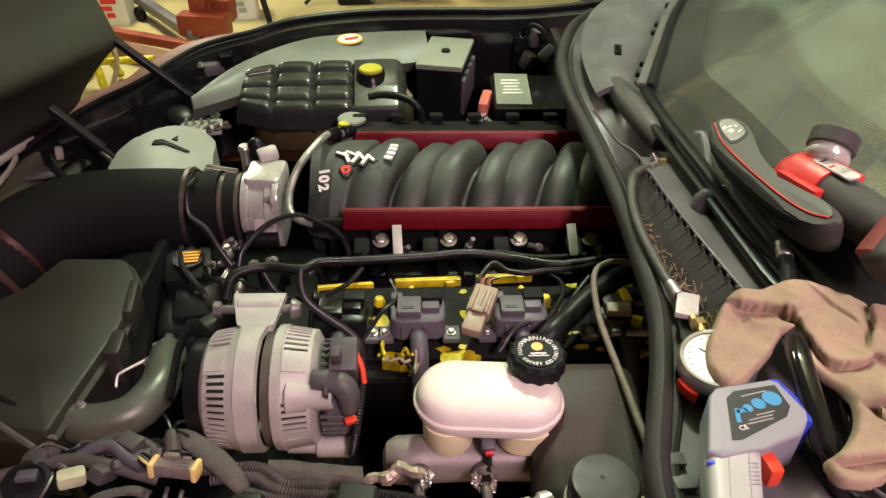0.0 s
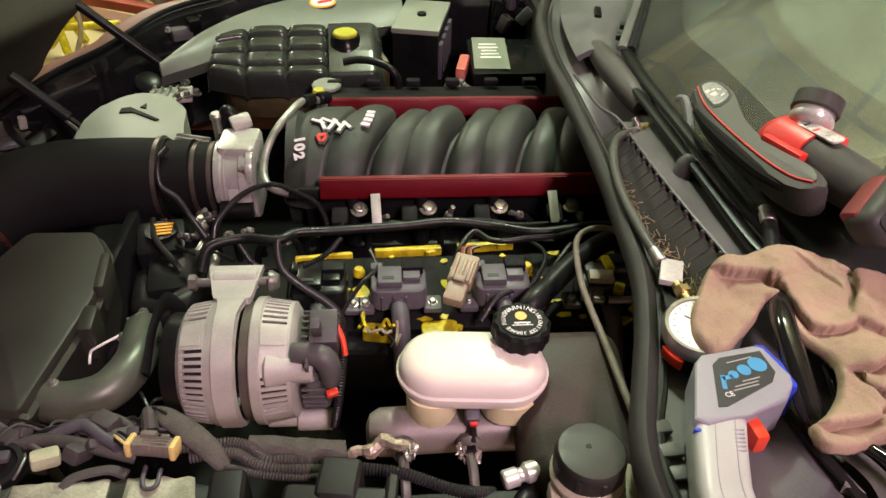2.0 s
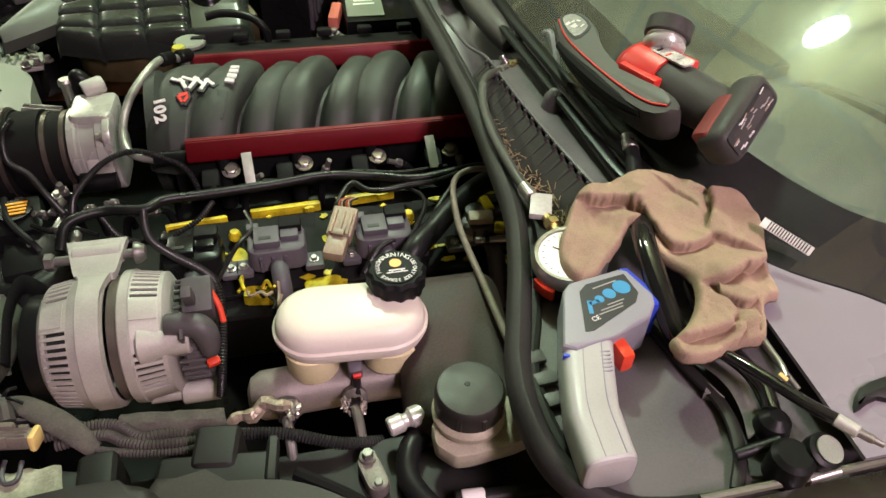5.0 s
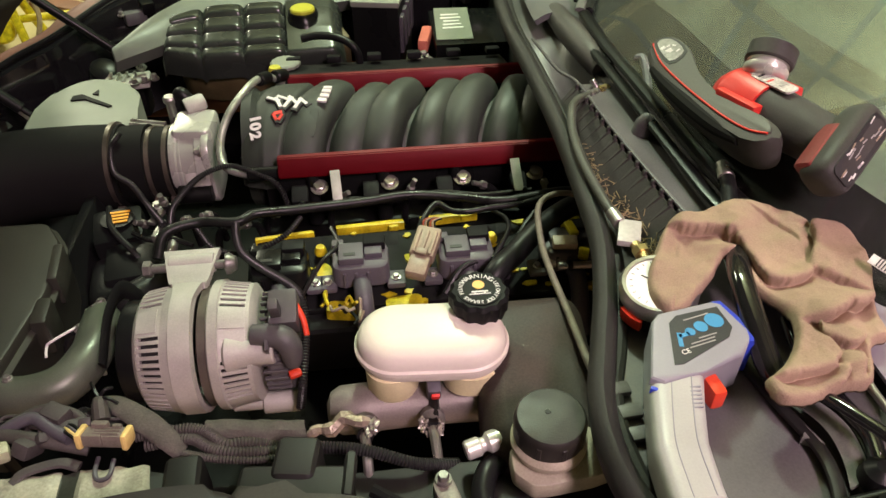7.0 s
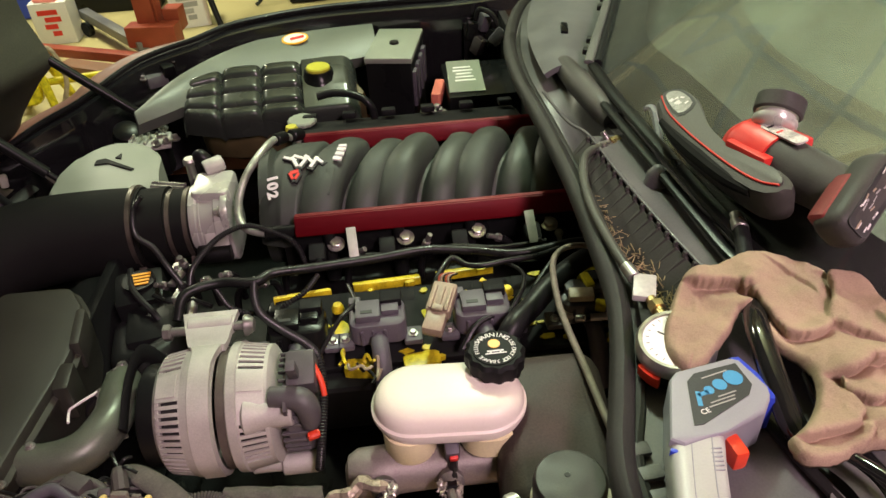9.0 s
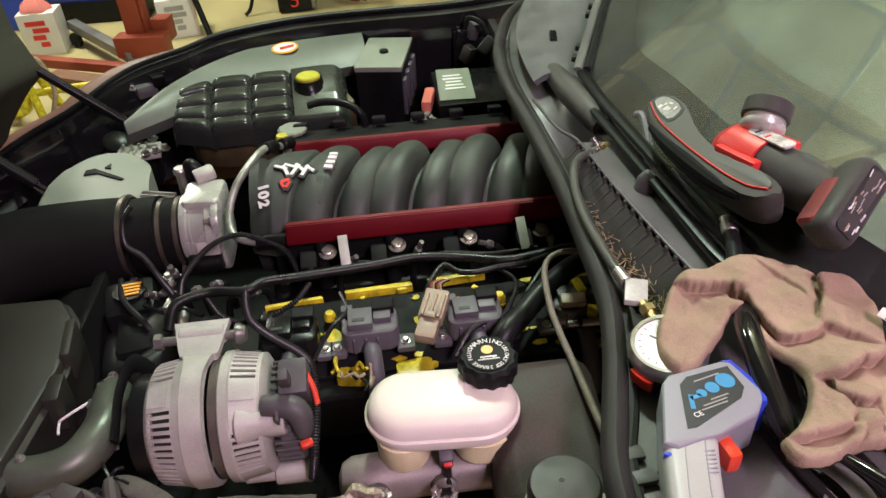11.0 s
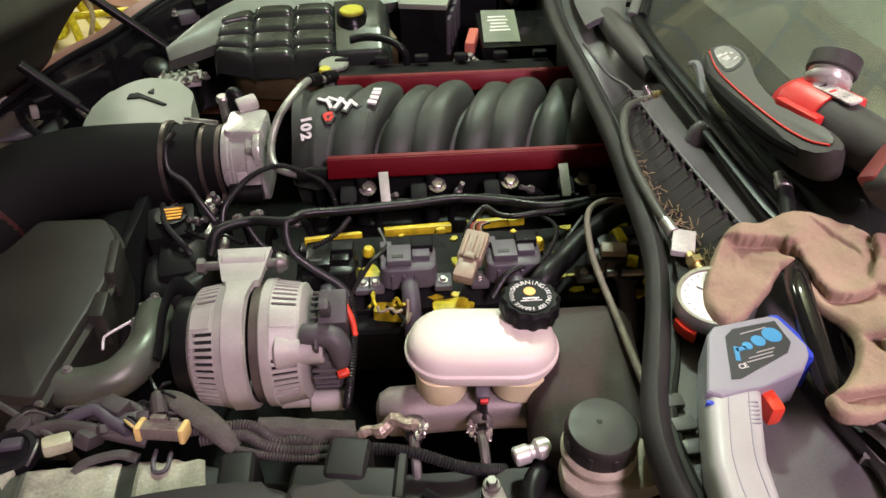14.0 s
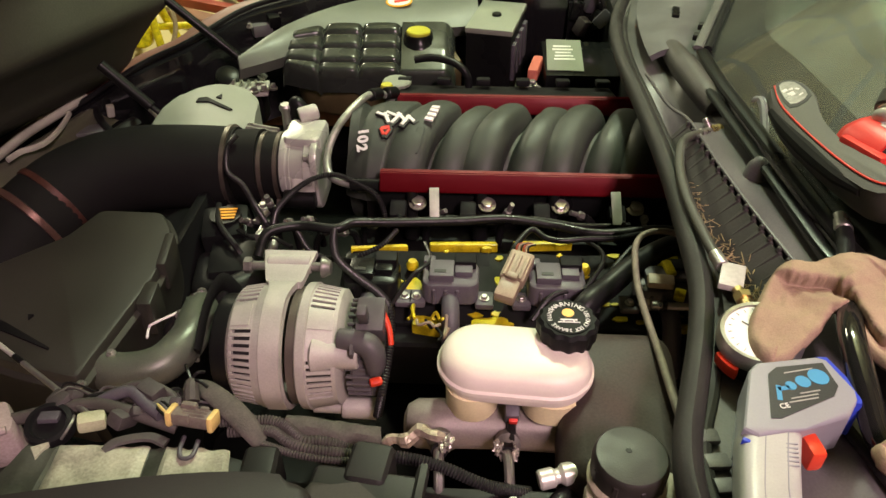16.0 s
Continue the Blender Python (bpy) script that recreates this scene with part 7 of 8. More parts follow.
for y in (1.20, 1.25, 1.42, 1.47, 1.60):
    g = near_y(BASE_PATH, y)
    part("gasket_clip", box(B(), (g.x - 0.022, y, 0.964), (0.012, 0.016, 0.010), (0, 0, -22), bevel=0.002), DARK_PLASTIC, car)
part("cowl_slot", box(B(), (0.36, 1.33, 0.958), (0.014, 0.05, 0.012), (0, 10, -12), bevel=0.004), BLACK_PLASTIC, car)
random.seed(9)
bm = B()
for k in range(260):
    y = 0.585 + 0.28 * random.random() ** 1.7
    x = 0.290 + (0.73 - y) * 0.13 + random.uniform(-0.018, 0.012)
    d = Vector((random.uniform(-1, 1), random.uniform(-1, 1), random.uniform(-0.2, 0.5))).normalized() * random.uniform(0.006, 0.022)
    c = Vector((x, y, random.uniform(0.895, 0.915)))
    rod(bm, c - d / 2, c + d / 2, 0.0007, 0.0004, 4)
tagged(part("leaf_litter", bm, LEAF), "dry pine needles and leaf bits in the cowl", "debris", kind="stuff")
# raised ridge and pads on the near cowl
part("cowl_ridge", sweep(B(), [(0.318, 0.43, 0.922), (0.332, 0.36, 0.925), (0.343, 0.31, 0.926), (0.336, 0.27, 0.924), (0.318, 0.24, 0.92)], 0.006, 10, 8, flat=0.6, up=(0, 0, 1)), DARK_PLASTIC, car)
for y in (0.40, 0.375, 0.352):
    part("cowl_pad", box(B(), (0.203 + (0.40 - y) * 0.1, y, 0.917), (0.02, 0.014, 0.006), (0, 0, 5), bevel=0.002), COWL, car)

# ---------- wiper pivots ----------
wp = thing("wiper_linkage", (0.37, 0.25, 0.92), "black wiper pivots and links on the cowl", "wiper linkage")
part("ball", lathe(B(), [(0.004, 0), (0.012, 0.004), (0.015, 0.012), (0.013, 0.022), (0.006, 0.028)], (0.365, 0.278, 0.925), seg=20), BLACK_PLASTIC, wp)
part("pivot", lathe(B(), [(0.012, 0), (0.017, 0.004), (0.017, 0.028), (0.013, 0.032)], (0.358, 0.243, 0.922), seg=24), BLACK_PLASTIC, wp)
bm = lathe(B(), [(0.013, 0), (0.0145, 0.002), (0.0145, 0.012), (0.011, 0.014)], (0.381, 0.244, 0.944), (0.15, -0.35, 1), 24)
part("pivot_cap", bm, BLACK_PLASTIC, wp)
part("cap_disc", lathe(B(), [(0.011, 0), (0.011, 0.0015)], (0.3832, 0.239, 0.9578), (0.15, -0.35, 1), 24), OLIVE_PLASTIC, wp, "pale grey cap face")
part("link", rod(B(), (0.325, 0.262, 0.932), (0.362, 0.262, 0.942), 0.005), DARK_METAL, wp)
part("link", rod(B(), (0.381, 0.244, 0.92), (0.381, 0.244, 0.946), 0.009), DARK_METAL, wp)
part("clip", rod(B(), (0.372, 0.232, 0.93), (0.398, 0.232, 0.934), 0.004), STEEL, wp)

GLOSS_BLACK = material("gloss_black_enamel", (0.012, 0.012, 0.012), 0.12, grain=100, bump=0.02, coat=0.5)
part("wiper_arm", sweep(B(), [(0.348, 0.512, 0.966), (0.333, 0.47, 0.972), (0.327, 0.425, 0.964), (0.329, 0.385, 0.946), (0.337, 0.362, 0.938)], 0.0115, 14), GLOSS_BLACK, wp, "glossy black curved wiper arm")
arm = part("wiper_arm", sweep(B(), [(0.372, 0.44, 0.944), (0.365, 0.40, 0.944), (0.372, 0.35, 0.942), (0.379, 0.315, 0.940), (0.372, 0.285, 0.938)], 0.007, 12), GLOSS_BLACK, wp)
part("edge", rod(B(), (0.384, 0.36, 0.965), (0.397, 0.298, 0.953), 0.0022), STEEL, arm)
# grey-green reflection on the cowl plastic, put into a colour
SHEEN_GREY = material("grey_green_cowl_sheen", (0.15, 0.155, 0.14), 0.35, grain=160, stain=16, vary=0.35, bump=0.08)


def sheen_plate(u, v):
    """A bent plate added for the light reflected on the glossy cowl."""
    p = along([(0.343, 0.362, 0.930), (0.352, 0.344, 0.934), (0.3575, 0.322, 0.936), (0.3570, 0.298, 0.934), (0.352, 0.276, 0.930)], u)
    return p + Vector((0.020 * (v - 0.35), 0.004 * v, 0.006 * math.sin(math.pi * v)))


plate = part("sheen_plate", sheet(B(), sheen_plate, 24, 8, 0.003), SHEEN_GREY, wp, "grey plate added for the light reflected on the cowl")
part("edge", sweep(B(), [sheen_plate(k / 8, 1.0) + Vector((0.0015, 0, 0)) for k in range(9)], 0.0022, 8), BLACK_PLASTIC, plate)
part("wedge", prism(B(), [(0.333, 0.326), (0.341, 0.337), (0.348, 0.318)], 0.918, 0.929, 0.001), SHEEN_GREY, wp)
th = hose("tester_hose", [(0.335, 0.375, 0.944), (0.350, 0.342, 0.958), (0.364, 0.306, 0.968), (0.380, 0.274, 0.971), (0.395, 0.255, 0.971)], 0.0052, GLOSS_BLACK, "straight black hose with a silver end fitting", "hose", fittings=(((0.394, 0.256, 0.971), (0.404, 0.2415, 0.971), 0.0056, BRIGHT_ALU), ((0.403, 0.243, 0.971), (0.4115, 0.233, 0.971), 0.0036, STEEL), ((0.411, 0.2335, 0.971), (0.4165, 0.2275, 0.971), 0.0026, STEEL)))
part("tag", box(B(), (0.372, 0.2965, 0.9775), (0.005, 0.008, 0.0015), (10, 10, 30), bevel=0.0004), YELLOW_PLUG, th, "yellow tag")
hose("bleed_line", [(0.392, 0.36, 0.97), (0.386, 0.343, 0.968), (0.387, 0.318, 0.966), (0.384, 0.303, 0.966)], 0.0026, STEEL, "thin silver bleed line under the rag", "hose")

# ---------- fuel pressure tester ----------
gauge = thing("pressure_gauge", (0.27, 0.495, 0.925), "round white-faced pressure gauge in a rubber boot", "gauge")
m = Matrix.Translation((0.268, 0.492, 0.922)) @ pose(0, 0, 0, 6, -6, 0)
part("boot", lathe(B(), [(0.033, 0), (0.0362, 0.004), (0.0362, 0.020), (0.034, 0.024)], (0, 0, 0), seg=40, m=m), BLACK_PLASTIC, gauge)
part("bezel", lathe(B(), [(0.0345, 0.020), (0.0378, 0.022), (0.0380, 0.033), (0.0355, 0.038), (0.0322, 0.0375), (0.0310, 0.035)], (0, 0, 0), seg=40, m=m), STEEL, gauge, "chrome bezel")
part("face", lathe(B(), [(0.0325, 0.035), (0.0325, 0.0358)], (0, 0, 0), seg=40, m=m), WHITE, gauge)
bm = B()
for k in range(17):
    a = radians(225 - 270 * k / 16)
    box(bm, (0.027 * math.cos(a), 0.027 * math.sin(a), 0.0362), (0.003, 0.0005, 0.0003), (0, 0, math.degrees(a)), bevel=0, m=m)
box(bm, (-0.006, 0.006, 0.0364), (0.022, 0.0014, 0.0003), (0, 0, 135), bevel=0, m=m)
part("dial", bm, PRINT_BLACK, gauge)
bm = B()
for k in range(5):
    a = radians(196 + 7 * k)
    box(bm, (0.0375 * math.cos(a), 0.0375 * math.sin(a), 0.013), (0.006, 0.006, 0.014), (0, 0, math.degrees(a)), bevel=0.001, m=m)
part("bumper", bm, ORANGE_RED, gauge, "red bumper strip")
tee = thing("tester_tee", (0.266, 0.57, 0.935), "white tagged tee fitting with braided hose to the cowl", "fitting")
part("tag", box(B(), (0.2665, 0.583, 0.944), (0.024, 0.036, 0.008), (4, 0, -20), bevel=0.0015), material("pale_tag_plastic", (0.55, 0.53, 0.50), 0.5), tee, "white tag block")
part("stem", rod(B(), (0.268, 0.566, 0.942), (0.27, 0.535, 0.945), 0.006), BRASS, tee)
part("nut", lathe(B(), [(0.009, 0), (0.009, 0.01)], (0.269, 0.556, 0.943), (0.05, -1, 0.1), 6), BRASS, tee)
part("hose", sweep(B(), [(0.261, 0.602, 0.944), (0.2565, 0.64, 0.944), (0.253, 0.713, 0.944), (0.2555, 0.77, 0.944), (0.263, 0.82, 0.944), (0.276, 0.863, 0.944), (0.293, 0.888, 0.942), (0.312, 0.902, 0.938)], 0.0062, 12), material("dusty_olive_hose", (0.06, 0.06, 0.05), 0.55, grain=150, stain=20, vary=0.35), tee)
part("ferrule", rod(B(), (0.2615, 0.60, 0.944), (0.2585, 0.622, 0.944), 0.0075), STEEL, tee)
part("coupler", rod(B(), (0.310, 0.901, 0.938), (0.325, 0.911, 0.936), 0.008), STEEL, tee)
part("coupler", lathe(B(), [(0.010, 0), (0.010, 0.008), (0.007, 0.010), (0.009, 0.012), (0.009, 0.02)], (0.325, 0.911, 0.936), (0.8, 0.5, -0.05), 12), BRASS, tee)
part("valve", rod(B(), (0.327, 0.914, 0.938), (0.318, 0.922, 0.952), 0.0045), STEEL, tee)
hose("tester_hose", [(0.391, 0.640, 0.970), (0.386, 0.622, 0.972), (0.376, 0.597, 0.974), (0.366, 0.57, 0.974), (0.356, 0.53, 0.968)], 0.0085, RUBBER, "black tester hose with a brass coupling", "hose", fittings=(((0.388, 0.63, 0.9715), (0.3935, 0.65, 0.970), 0.0095, STEEL), ((0.3925, 0.647, 0.970), (0.397, 0.663, 0.969), 0.0075, STEEL)))

# ---------- rag ----------
RAG_EDGE = soft([(0.2516, 0.489), (0.2704, 0.5275), (0.2932, 0.5597), (0.312, 0.569), (0.334, 0.570), (0.36, 0.579), (0.3785, 0.580), (0.396, 0.570), (0.414, 0.558), (0.428, 0.540), (0.434, 0.532), (0.445, 0.534), (0.459, 0.525), (0.4617, 0.484), (0.450, 0.4465), (0.438, 0.421), (0.431, 0.400), (0.427, 0.385), (0.413, 0.382), (0.4055, 0.374), (0.398, 0.357), (0.385, 0.340), (0.3625, 0.3425), (0.344, 0.337), (0.329, 0.3326), (0.311, 0.3323), (0.3034, 0.342), (0.3055, 0.358), (0.324, 0.3686), (0.345, 0.390), (0.356, 0.414), (0.3567, 0.432), (0.3458, 0.466), (0.344, 0.485), (0.3455, 0.4995), (0.336, 0.506), (0.3295, 0.506), (0.3175, 0.489), (0.296, 0.4685), (0.276, 0.4513), (0.261, 0.448), (0.2525, 0.461)], 5)
# folds: the line in plan, how high the left bank stands over the right one, how far each bank reaches
FOLDS = (
    (((0.290, 0.556), (0.311, 0.547), (0.329, 0.5444), (0.344, 0.5363), (0.3544, 0.521)), 0.0100, 0.022),
    (((0.316, 0.492), (0.3355, 0.508), (0.3485, 0.512)), 0.0040, 0.007),
    (((0.340, 0.538), (0.3515, 0.5186), (0.355, 0.4944), (0.3594, 0.4737), (0.3648, 0.4631), (0.3845, 0.460), (0.404, 0.471)), 0.0090, 0.012),
    (((0.4315, 0.532), (0.4294, 0.5256), (0.4232, 0.5072), (0.4137, 0.490), (0.3967, 0.4726)), 0.0075, 0.016),
    (((0.360, 0.412), (0.3864, 0.413), (0.4054, 0.422), (0.4193, 0.422), (0.444, 0.436)), 0.0125, 0.012),
    (((0.378, 0.410), (0.3731, 0.3957), (0.3828, 0.384), (0.390, 0.380), (0.408, 0.390)), 0.0100, 0.009),
    (((0.366, 0.3586), (0.3554, 0.359), (0.3369, 0.3595), (0.3233, 0.357), (0.308, 0.358)), -0.0095, 0.010),
    (((0.353, 0.337), (0.364, 0.3496), (0.375, 0.358)), 0.0085, 0.008),
    (((0.3603, 0.3593), (0.3701, 0.3707), (0.3709, 0.386), (0.3785, 0.407)), 0.0065, 0.009),
    (((0.395, 0.470), (0.412, 0.458), (0.4267, 0.446), (0.4407, 0.437)), 0.0075, 0.011),
    (((0.259, 0.446), (0.264, 0.455), (0.270, 0.470)), 0.0025, 0.006),
    (((0.3816, 0.346), (0.3855, 0.3644), (0.396, 0.377)), 0.0095, 0.008),
    (((0.372, 0.575), (0.392, 0.548), (0.405, 0.520), (0.404, 0.495)), 0.0030, 0.014),
)
FOLDS = tuple((np.array([tuple(q) for q in smooth_path([(x, y, 0) for x, y in pts], 6)])[:, :2], a, w) for pts, a, w in FOLDS)
# how high the cloth lies over what is under it, at places along it
LIE = ((0.265, 0.475, 0.962), (0.290, 0.520, 0.965), (0.318, 0.545, 0.975), (0.365, 0.550, 0.983), (0.400, 0.520, 0.984), (0.44, 0.50, 0.984), (0.37, 0.47, 0.975), (0.41, 0.44, 0.980), (0.39, 0.39, 0.976), (0.34, 0.355, 0.970))


def to_line(px, py, line):
    """Distance to a line, and the side: positive on its left."""
    a, b = line[:-1], line[1:]
    d = b - a
    rel = np.array((px, py)) - a
    t = np.clip((rel * d).sum(1) / (d * d).sum(1), 0, 1)
    off = rel - d * t[:, None]
    dist = np.hypot(off[:, 0], off[:, 1])
    k = int(dist.argmin())
    return float(dist[k]), float(d[k, 0] * rel[k, 1] - d[k, 1] * rel[k, 0]), k + float(t[k]), -off[k] / max(1e-6, float(dist[k]))


rag_rim = np.array([tuple(q)[:2] for q in resample([Vector((x, y, 0)) for x, y in RAG_EDGE + RAG_EDGE[:1]], 0.0022)][:-1])


def rag_point(x, y):
    """The cloth over a place in plan; the high bank of a fold hangs over the low one."""
    wsum = zsum = 0.0
    for lx, ly, lz in LIE:
        w = 1 / ((x - lx) ** 2 + (y - ly) ** 2 + 2e-4) ** 1.5
        wsum, zsum = wsum + w, zsum + w * lz
    z = zsum / wsum
    d = float(np.hypot(rag_rim[:, 0] - x, rag_rim[:, 1] - y).min())
    z += 0.007 * noise.noise((x * 24, y * 24, 3.0)) + 0.005 * (0.5 - abs(noise.noise((x * 40 + y * 16, y * 40 - x * 16, 1.0)))) + 0.0007 * noise.noise((x * 240, y * 240, 2.0))
    dx = dy = 0.0
    for line, amp, reach in FOLDS:
        dist, side, pos, way = to_line(x, y, line)
        fade = min(1.0, pos / 4, (len(line) - 1 - pos) / 4)
        if dist < reach * 4 and fade > 0:
            high = math.copysign(1.0, side) * math.copysign(1.0, amp)
            a = abs(amp) * fade
            if high > 0:
                z += a * (1.0 * math.exp(-dist / reach) - 0.45 * math.exp(-(dist / 0.0015) ** 2))
                over = 0.75 * a * math.exp(-(dist / 0.004) ** 2)
                dx, dy = dx + way[0] * over, dy + way[1] * over
            else:
                z -= a * 1.15 * math.exp(-dist / (0.8 * reach))
    roll = 1 - min(1.0, d / 0.006)
    return (x + dx, y + dy, z - 0.011 * (1 - math.sqrt(max(0.0, 1 - roll * roll))))


inside = [(x, y) for i in range(140) for j in range(168) for x, y in ((0.248 + 0.00155 * i + 0.0008 * (j % 2), 0.329 + 0.00155 * j),)]
rim = [Vector(p) for p in rag_rim.tolist()]
vs, _, fs, *_ = delaunay_2d_cdt(rim + [Vector(p) for p in inside if np.hypot(rag_rim[:, 0] - p[0], rag_rim[:, 1] - p[1]).min() > 0.0011], [], [list(range(len(rim)))], 1, 1e-6)
bm = B()
upper = [bm.verts.new(rag_point(p.x, p.y)) for p in vs]
lower = [bm.verts.new((p.x, p.y, v.co.z - 0.003)) for p, v in zip(vs, upper)]
for f in fs:
    bm.faces.new([upper[i] for i in f])
    bm.faces.new([lower[i] for i in reversed(f)])
bm.verts.index_update()
for e in [e for e in bm.edges if e.is_boundary and e.verts[0].index < len(upper)]:
    i, j = e.verts[0].index, e.verts[1].index
    bm.faces.new((upper[i], upper[j], lower[j], lower[i]))
for _ in range(1):
    bmesh.ops.smooth_vert(bm, verts=bm.verts, factor=0.5, use_axis_x=True, use_axis_y=True, use_axis_z=True)
rag = part("rag", bm, CLOTH, None, "", 180)
tagged(rag, "crumpled tan microfibre rag draped over the tester hose", "rag")

# ---------- infrared thermometer ----------
ir = thing("infrared_thermometer", (0.25, 0.35, 0.925), "grey pistol-grip infrared thermometer lying on its side", "thermometer")
head = [(0.236, 0.434), (0.245, 0.443), (0.298, 0.4525), (0.306, 0.449), (0.317, 0.415), (0.315, 0.405), (0.302, 0.388), (0.262, 0.3735), (0.224, 0.365), (0.214, 0.372)]
body = part("body", prism(B(), head, 0.922, 0.9655, 0.004, None, 3), GUN_GREY, ir)
GRIP = [(0.240, 0.380, 0.024), (0.2375, 0.371, 0.0245), (0.229, 0.345, 0.0235), (0.219, 0.310, 0.0225), (0.2160, 0.275, 0.0215), (0.2155, 0.2645, 0.0215), (0.2155, 0.2615, 0.0205), (0.2155, 0.260, 0.018)]


def grip_skin(u, v):
    """Rounded-square sections along the handle; v runs round the section."""
    f = u * (len(GRIP) - 1)
    k = min(int(f), len(GRIP) - 2)
    x, y, w = (GRIP[k][i] + (GRIP[k + 1][i] - GRIP[k][i]) * (f - k) for i in range(3))
    a = 2 * math.pi * v
    c, s = math.cos(a), math.sin(a)
    h = 0.0205 if w > 0.021 else w * 0.95
    return (x + w * math.copysign(abs(c) ** 0.5, c), y, 0.943 + h * math.copysign(abs(s) ** 0.5, s))


bm = B()
rings = [[bm.verts.new(grip_skin(i / 35, j / 40)) for j in range(40)] for i in range(36)]
for a, b in zip(rings, rings[1:]):
    for j in range(40):
        bm.faces.new((a[j], a[(j + 1) % 40], b[(j + 1) % 40], b[j]))
bm.faces.new(rings[0]), bm.faces.new(rings[-1])
part("handle", bm, material("pale_grey_plastic", (0.39, 0.39, 0.375), 0.4, grain=200, vary=0.12, stain=14, bump=0.04), ir, "pale grey curved handle", 60)
for d in (-0.006, 0.011):
    part("seam", sweep(B(), [(x + d, y, 0.9631) for x, y, w in GRIP[1:6]], 0.0006, 6), GUN_GREY, ir)
for k in range(6):
    part("grip_notch", box(B(), (0.2475 - 0.0011 * k, 0.360 - 0.004 * k, 0.9628), (0.009, 0.0011, 0.0012), bevel=0), GUN_GREY, ir)
bm = B()
prism(bm, [(0.298, 0.4540), (0.308, 0.4535), (0.3225, 0.414), (0.317, 0.401), (0.311, 0.402), (0.313, 0.413), (0.304, 0.447)], 0.924, 0.9645, 0.003)
part("rim", bm, GUN_BLUE, ir, "blue rubber rim")
part("rim", box(B(), (0.2165, 0.3625, 0.945), (0.010, 0.004, 0.034), (0, 0, -28), bevel=0.0015), GUN_BLUE, ir, "blue rubber rim")
part("trigger", box(B(), (0.270, 0.3690, 0.944), (0.013, 0.024, 0.022), (0, 0, 8), bevel=0.004), ORANGE_RED, ir, "red trigger")
plate = part("label_plate", prism(B(), [(0.250, 0.429), (0.259, 0.437), (0.300, 0.444), (0.3035, 0.418), (0.296, 0.407), (0.246, 0.382), (0.238, 0.382)], 0.9650, 0.9662, 0), material("dark_label_print", (0.035, 0.036, 0.04), 0.4, grain=200), ir, "black printed instruction plate")
bm = B()
for x, y, r in ((0.2905, 0.4275, 0.0085), (0.276, 0.4215, 0.0062), (0.2645, 0.4165, 0.0045)):
    lathe(bm, [(r, 0), (r, 0.0004)], (x, y, 0.9662), seg=20)
box(bm, (0.2525, 0.4085, 0.9664), (0.004, 0.016, 0.0004), (0, 0, -12), bevel=0)
box(bm, (0.258, 0.4135, 0.9664), (0.010, 0.004, 0.0004), (0, 0, 15), bevel=0)
part("diagram", bm, PRINT_BLUE, plate)
for k, (x, y, w) in enumerate(((0.276, 0.4335, 0.026), (0.278, 0.4105, 0.018), (0.272, 0.4055, 0.024), (0.270, 0.4015, 0.026))):
    part("print_bar", box(B(), (x, y, 0.9664), (w, 0.0011, 0.0004), (0, 0, 14), bevel=0), PRINT_GREY, plate)
lettering("CE", 0.007, Matrix.Translation((0.2525, 0.3945, 0.9664)) @ pose(0, 0, 0, 0, 0, 14), WHITE, plate, "lettering", 0.0002)

# ---------- tools on the windshield ----------
tool = thing("diagnostic_tool", (0.39, 0.72, 0.985), "charcoal handheld tool with a red edge line and display", "tool")
SL = Matrix.Translation((0.375, 0.722, 1.024)) @ pose(0, 0, 0, 0, -30, 0)
top = soft([(x, 0.94 * y) for x, y in ((0.0, 0.152), (0.028, 0.14), (0.034, 0.095), (0.022, 0.030), (0.026, -0.035), (0.046, -0.100), (0.042, -0.136), (0.012, -0.112), (-0.009, -0.008), (-0.016, 0.075), (-0.012, 0.130))], 3)
bm = B()
n = len(top)
rings = [[bm.verts.new(SL @ Vector((0.002 + (x - 0.002) * k + s, y * l, z))) for x, y in top] for k, l, z, s in ((0.80, 0.97, -0.036, -0.004), (0.95, 1.0, -0.028, -0.006), (1.03, 1.01, -0.010, -0.004), (1.01, 1.0, 0.0, -0.002), (0.8, 0.98, 0.004, 0.0))]
for a, b in zip(rings, rings[1:]):
    for i in range(n):
        bm.faces.new((a[i], a[(i + 1) % n], b[(i + 1) % n], b[i]))
bm.faces.new(rings[0])
bm.faces.new(rings[-1])
part("case", bm, TOOL_GREY, tool)
LINE = [(0.002, 0.140), (-0.004, 0.10), (-0.003, 0.06), (0.003, 0.0), (0.012, -0.06), (0.022, -0.098), (0.034, -0.118)]
shell = LINE + [(0.040, -0.112), (0.0405, -0.092), (0.024, -0.034), (0.0205, 0.028), (0.030, 0.090), (0.025, 0.130), (0.012, 0.140)]
part("top_plate", prism(B(), soft(shell, 3), 0.0, 0.0065, 0.002, SL), material("mid_grey_tool_plastic", (0.085, 0.085, 0.074), 0.6, grain=200, stain=12, vary=0.25), tool, "mid grey upper shell")
part("edge_line", sweep(B(), [SL @ Vector((x - 0.001, y, 0.0052)) for x, y in LINE], 0.0013, 8), PRINT_RED, tool, "red edge line")
part("grip_pad", sweep(B(), [SL @ Vector((x - 0.012, y, -0.004)) for x, y in LINE[1:6]], [0.006, 0.009, 0.010, 0.009, 0.006], 10), MATT_RUBBER, tool, "black rubber side grip")
part("display_frame", prism(B(), soft([(0.003, 0.138), (0.023, 0.130), (0.027, 0.084), (0.0, 0.078)], 3), 0.004, 0.0072, 0, SL), PRINT_BLACK, tool)
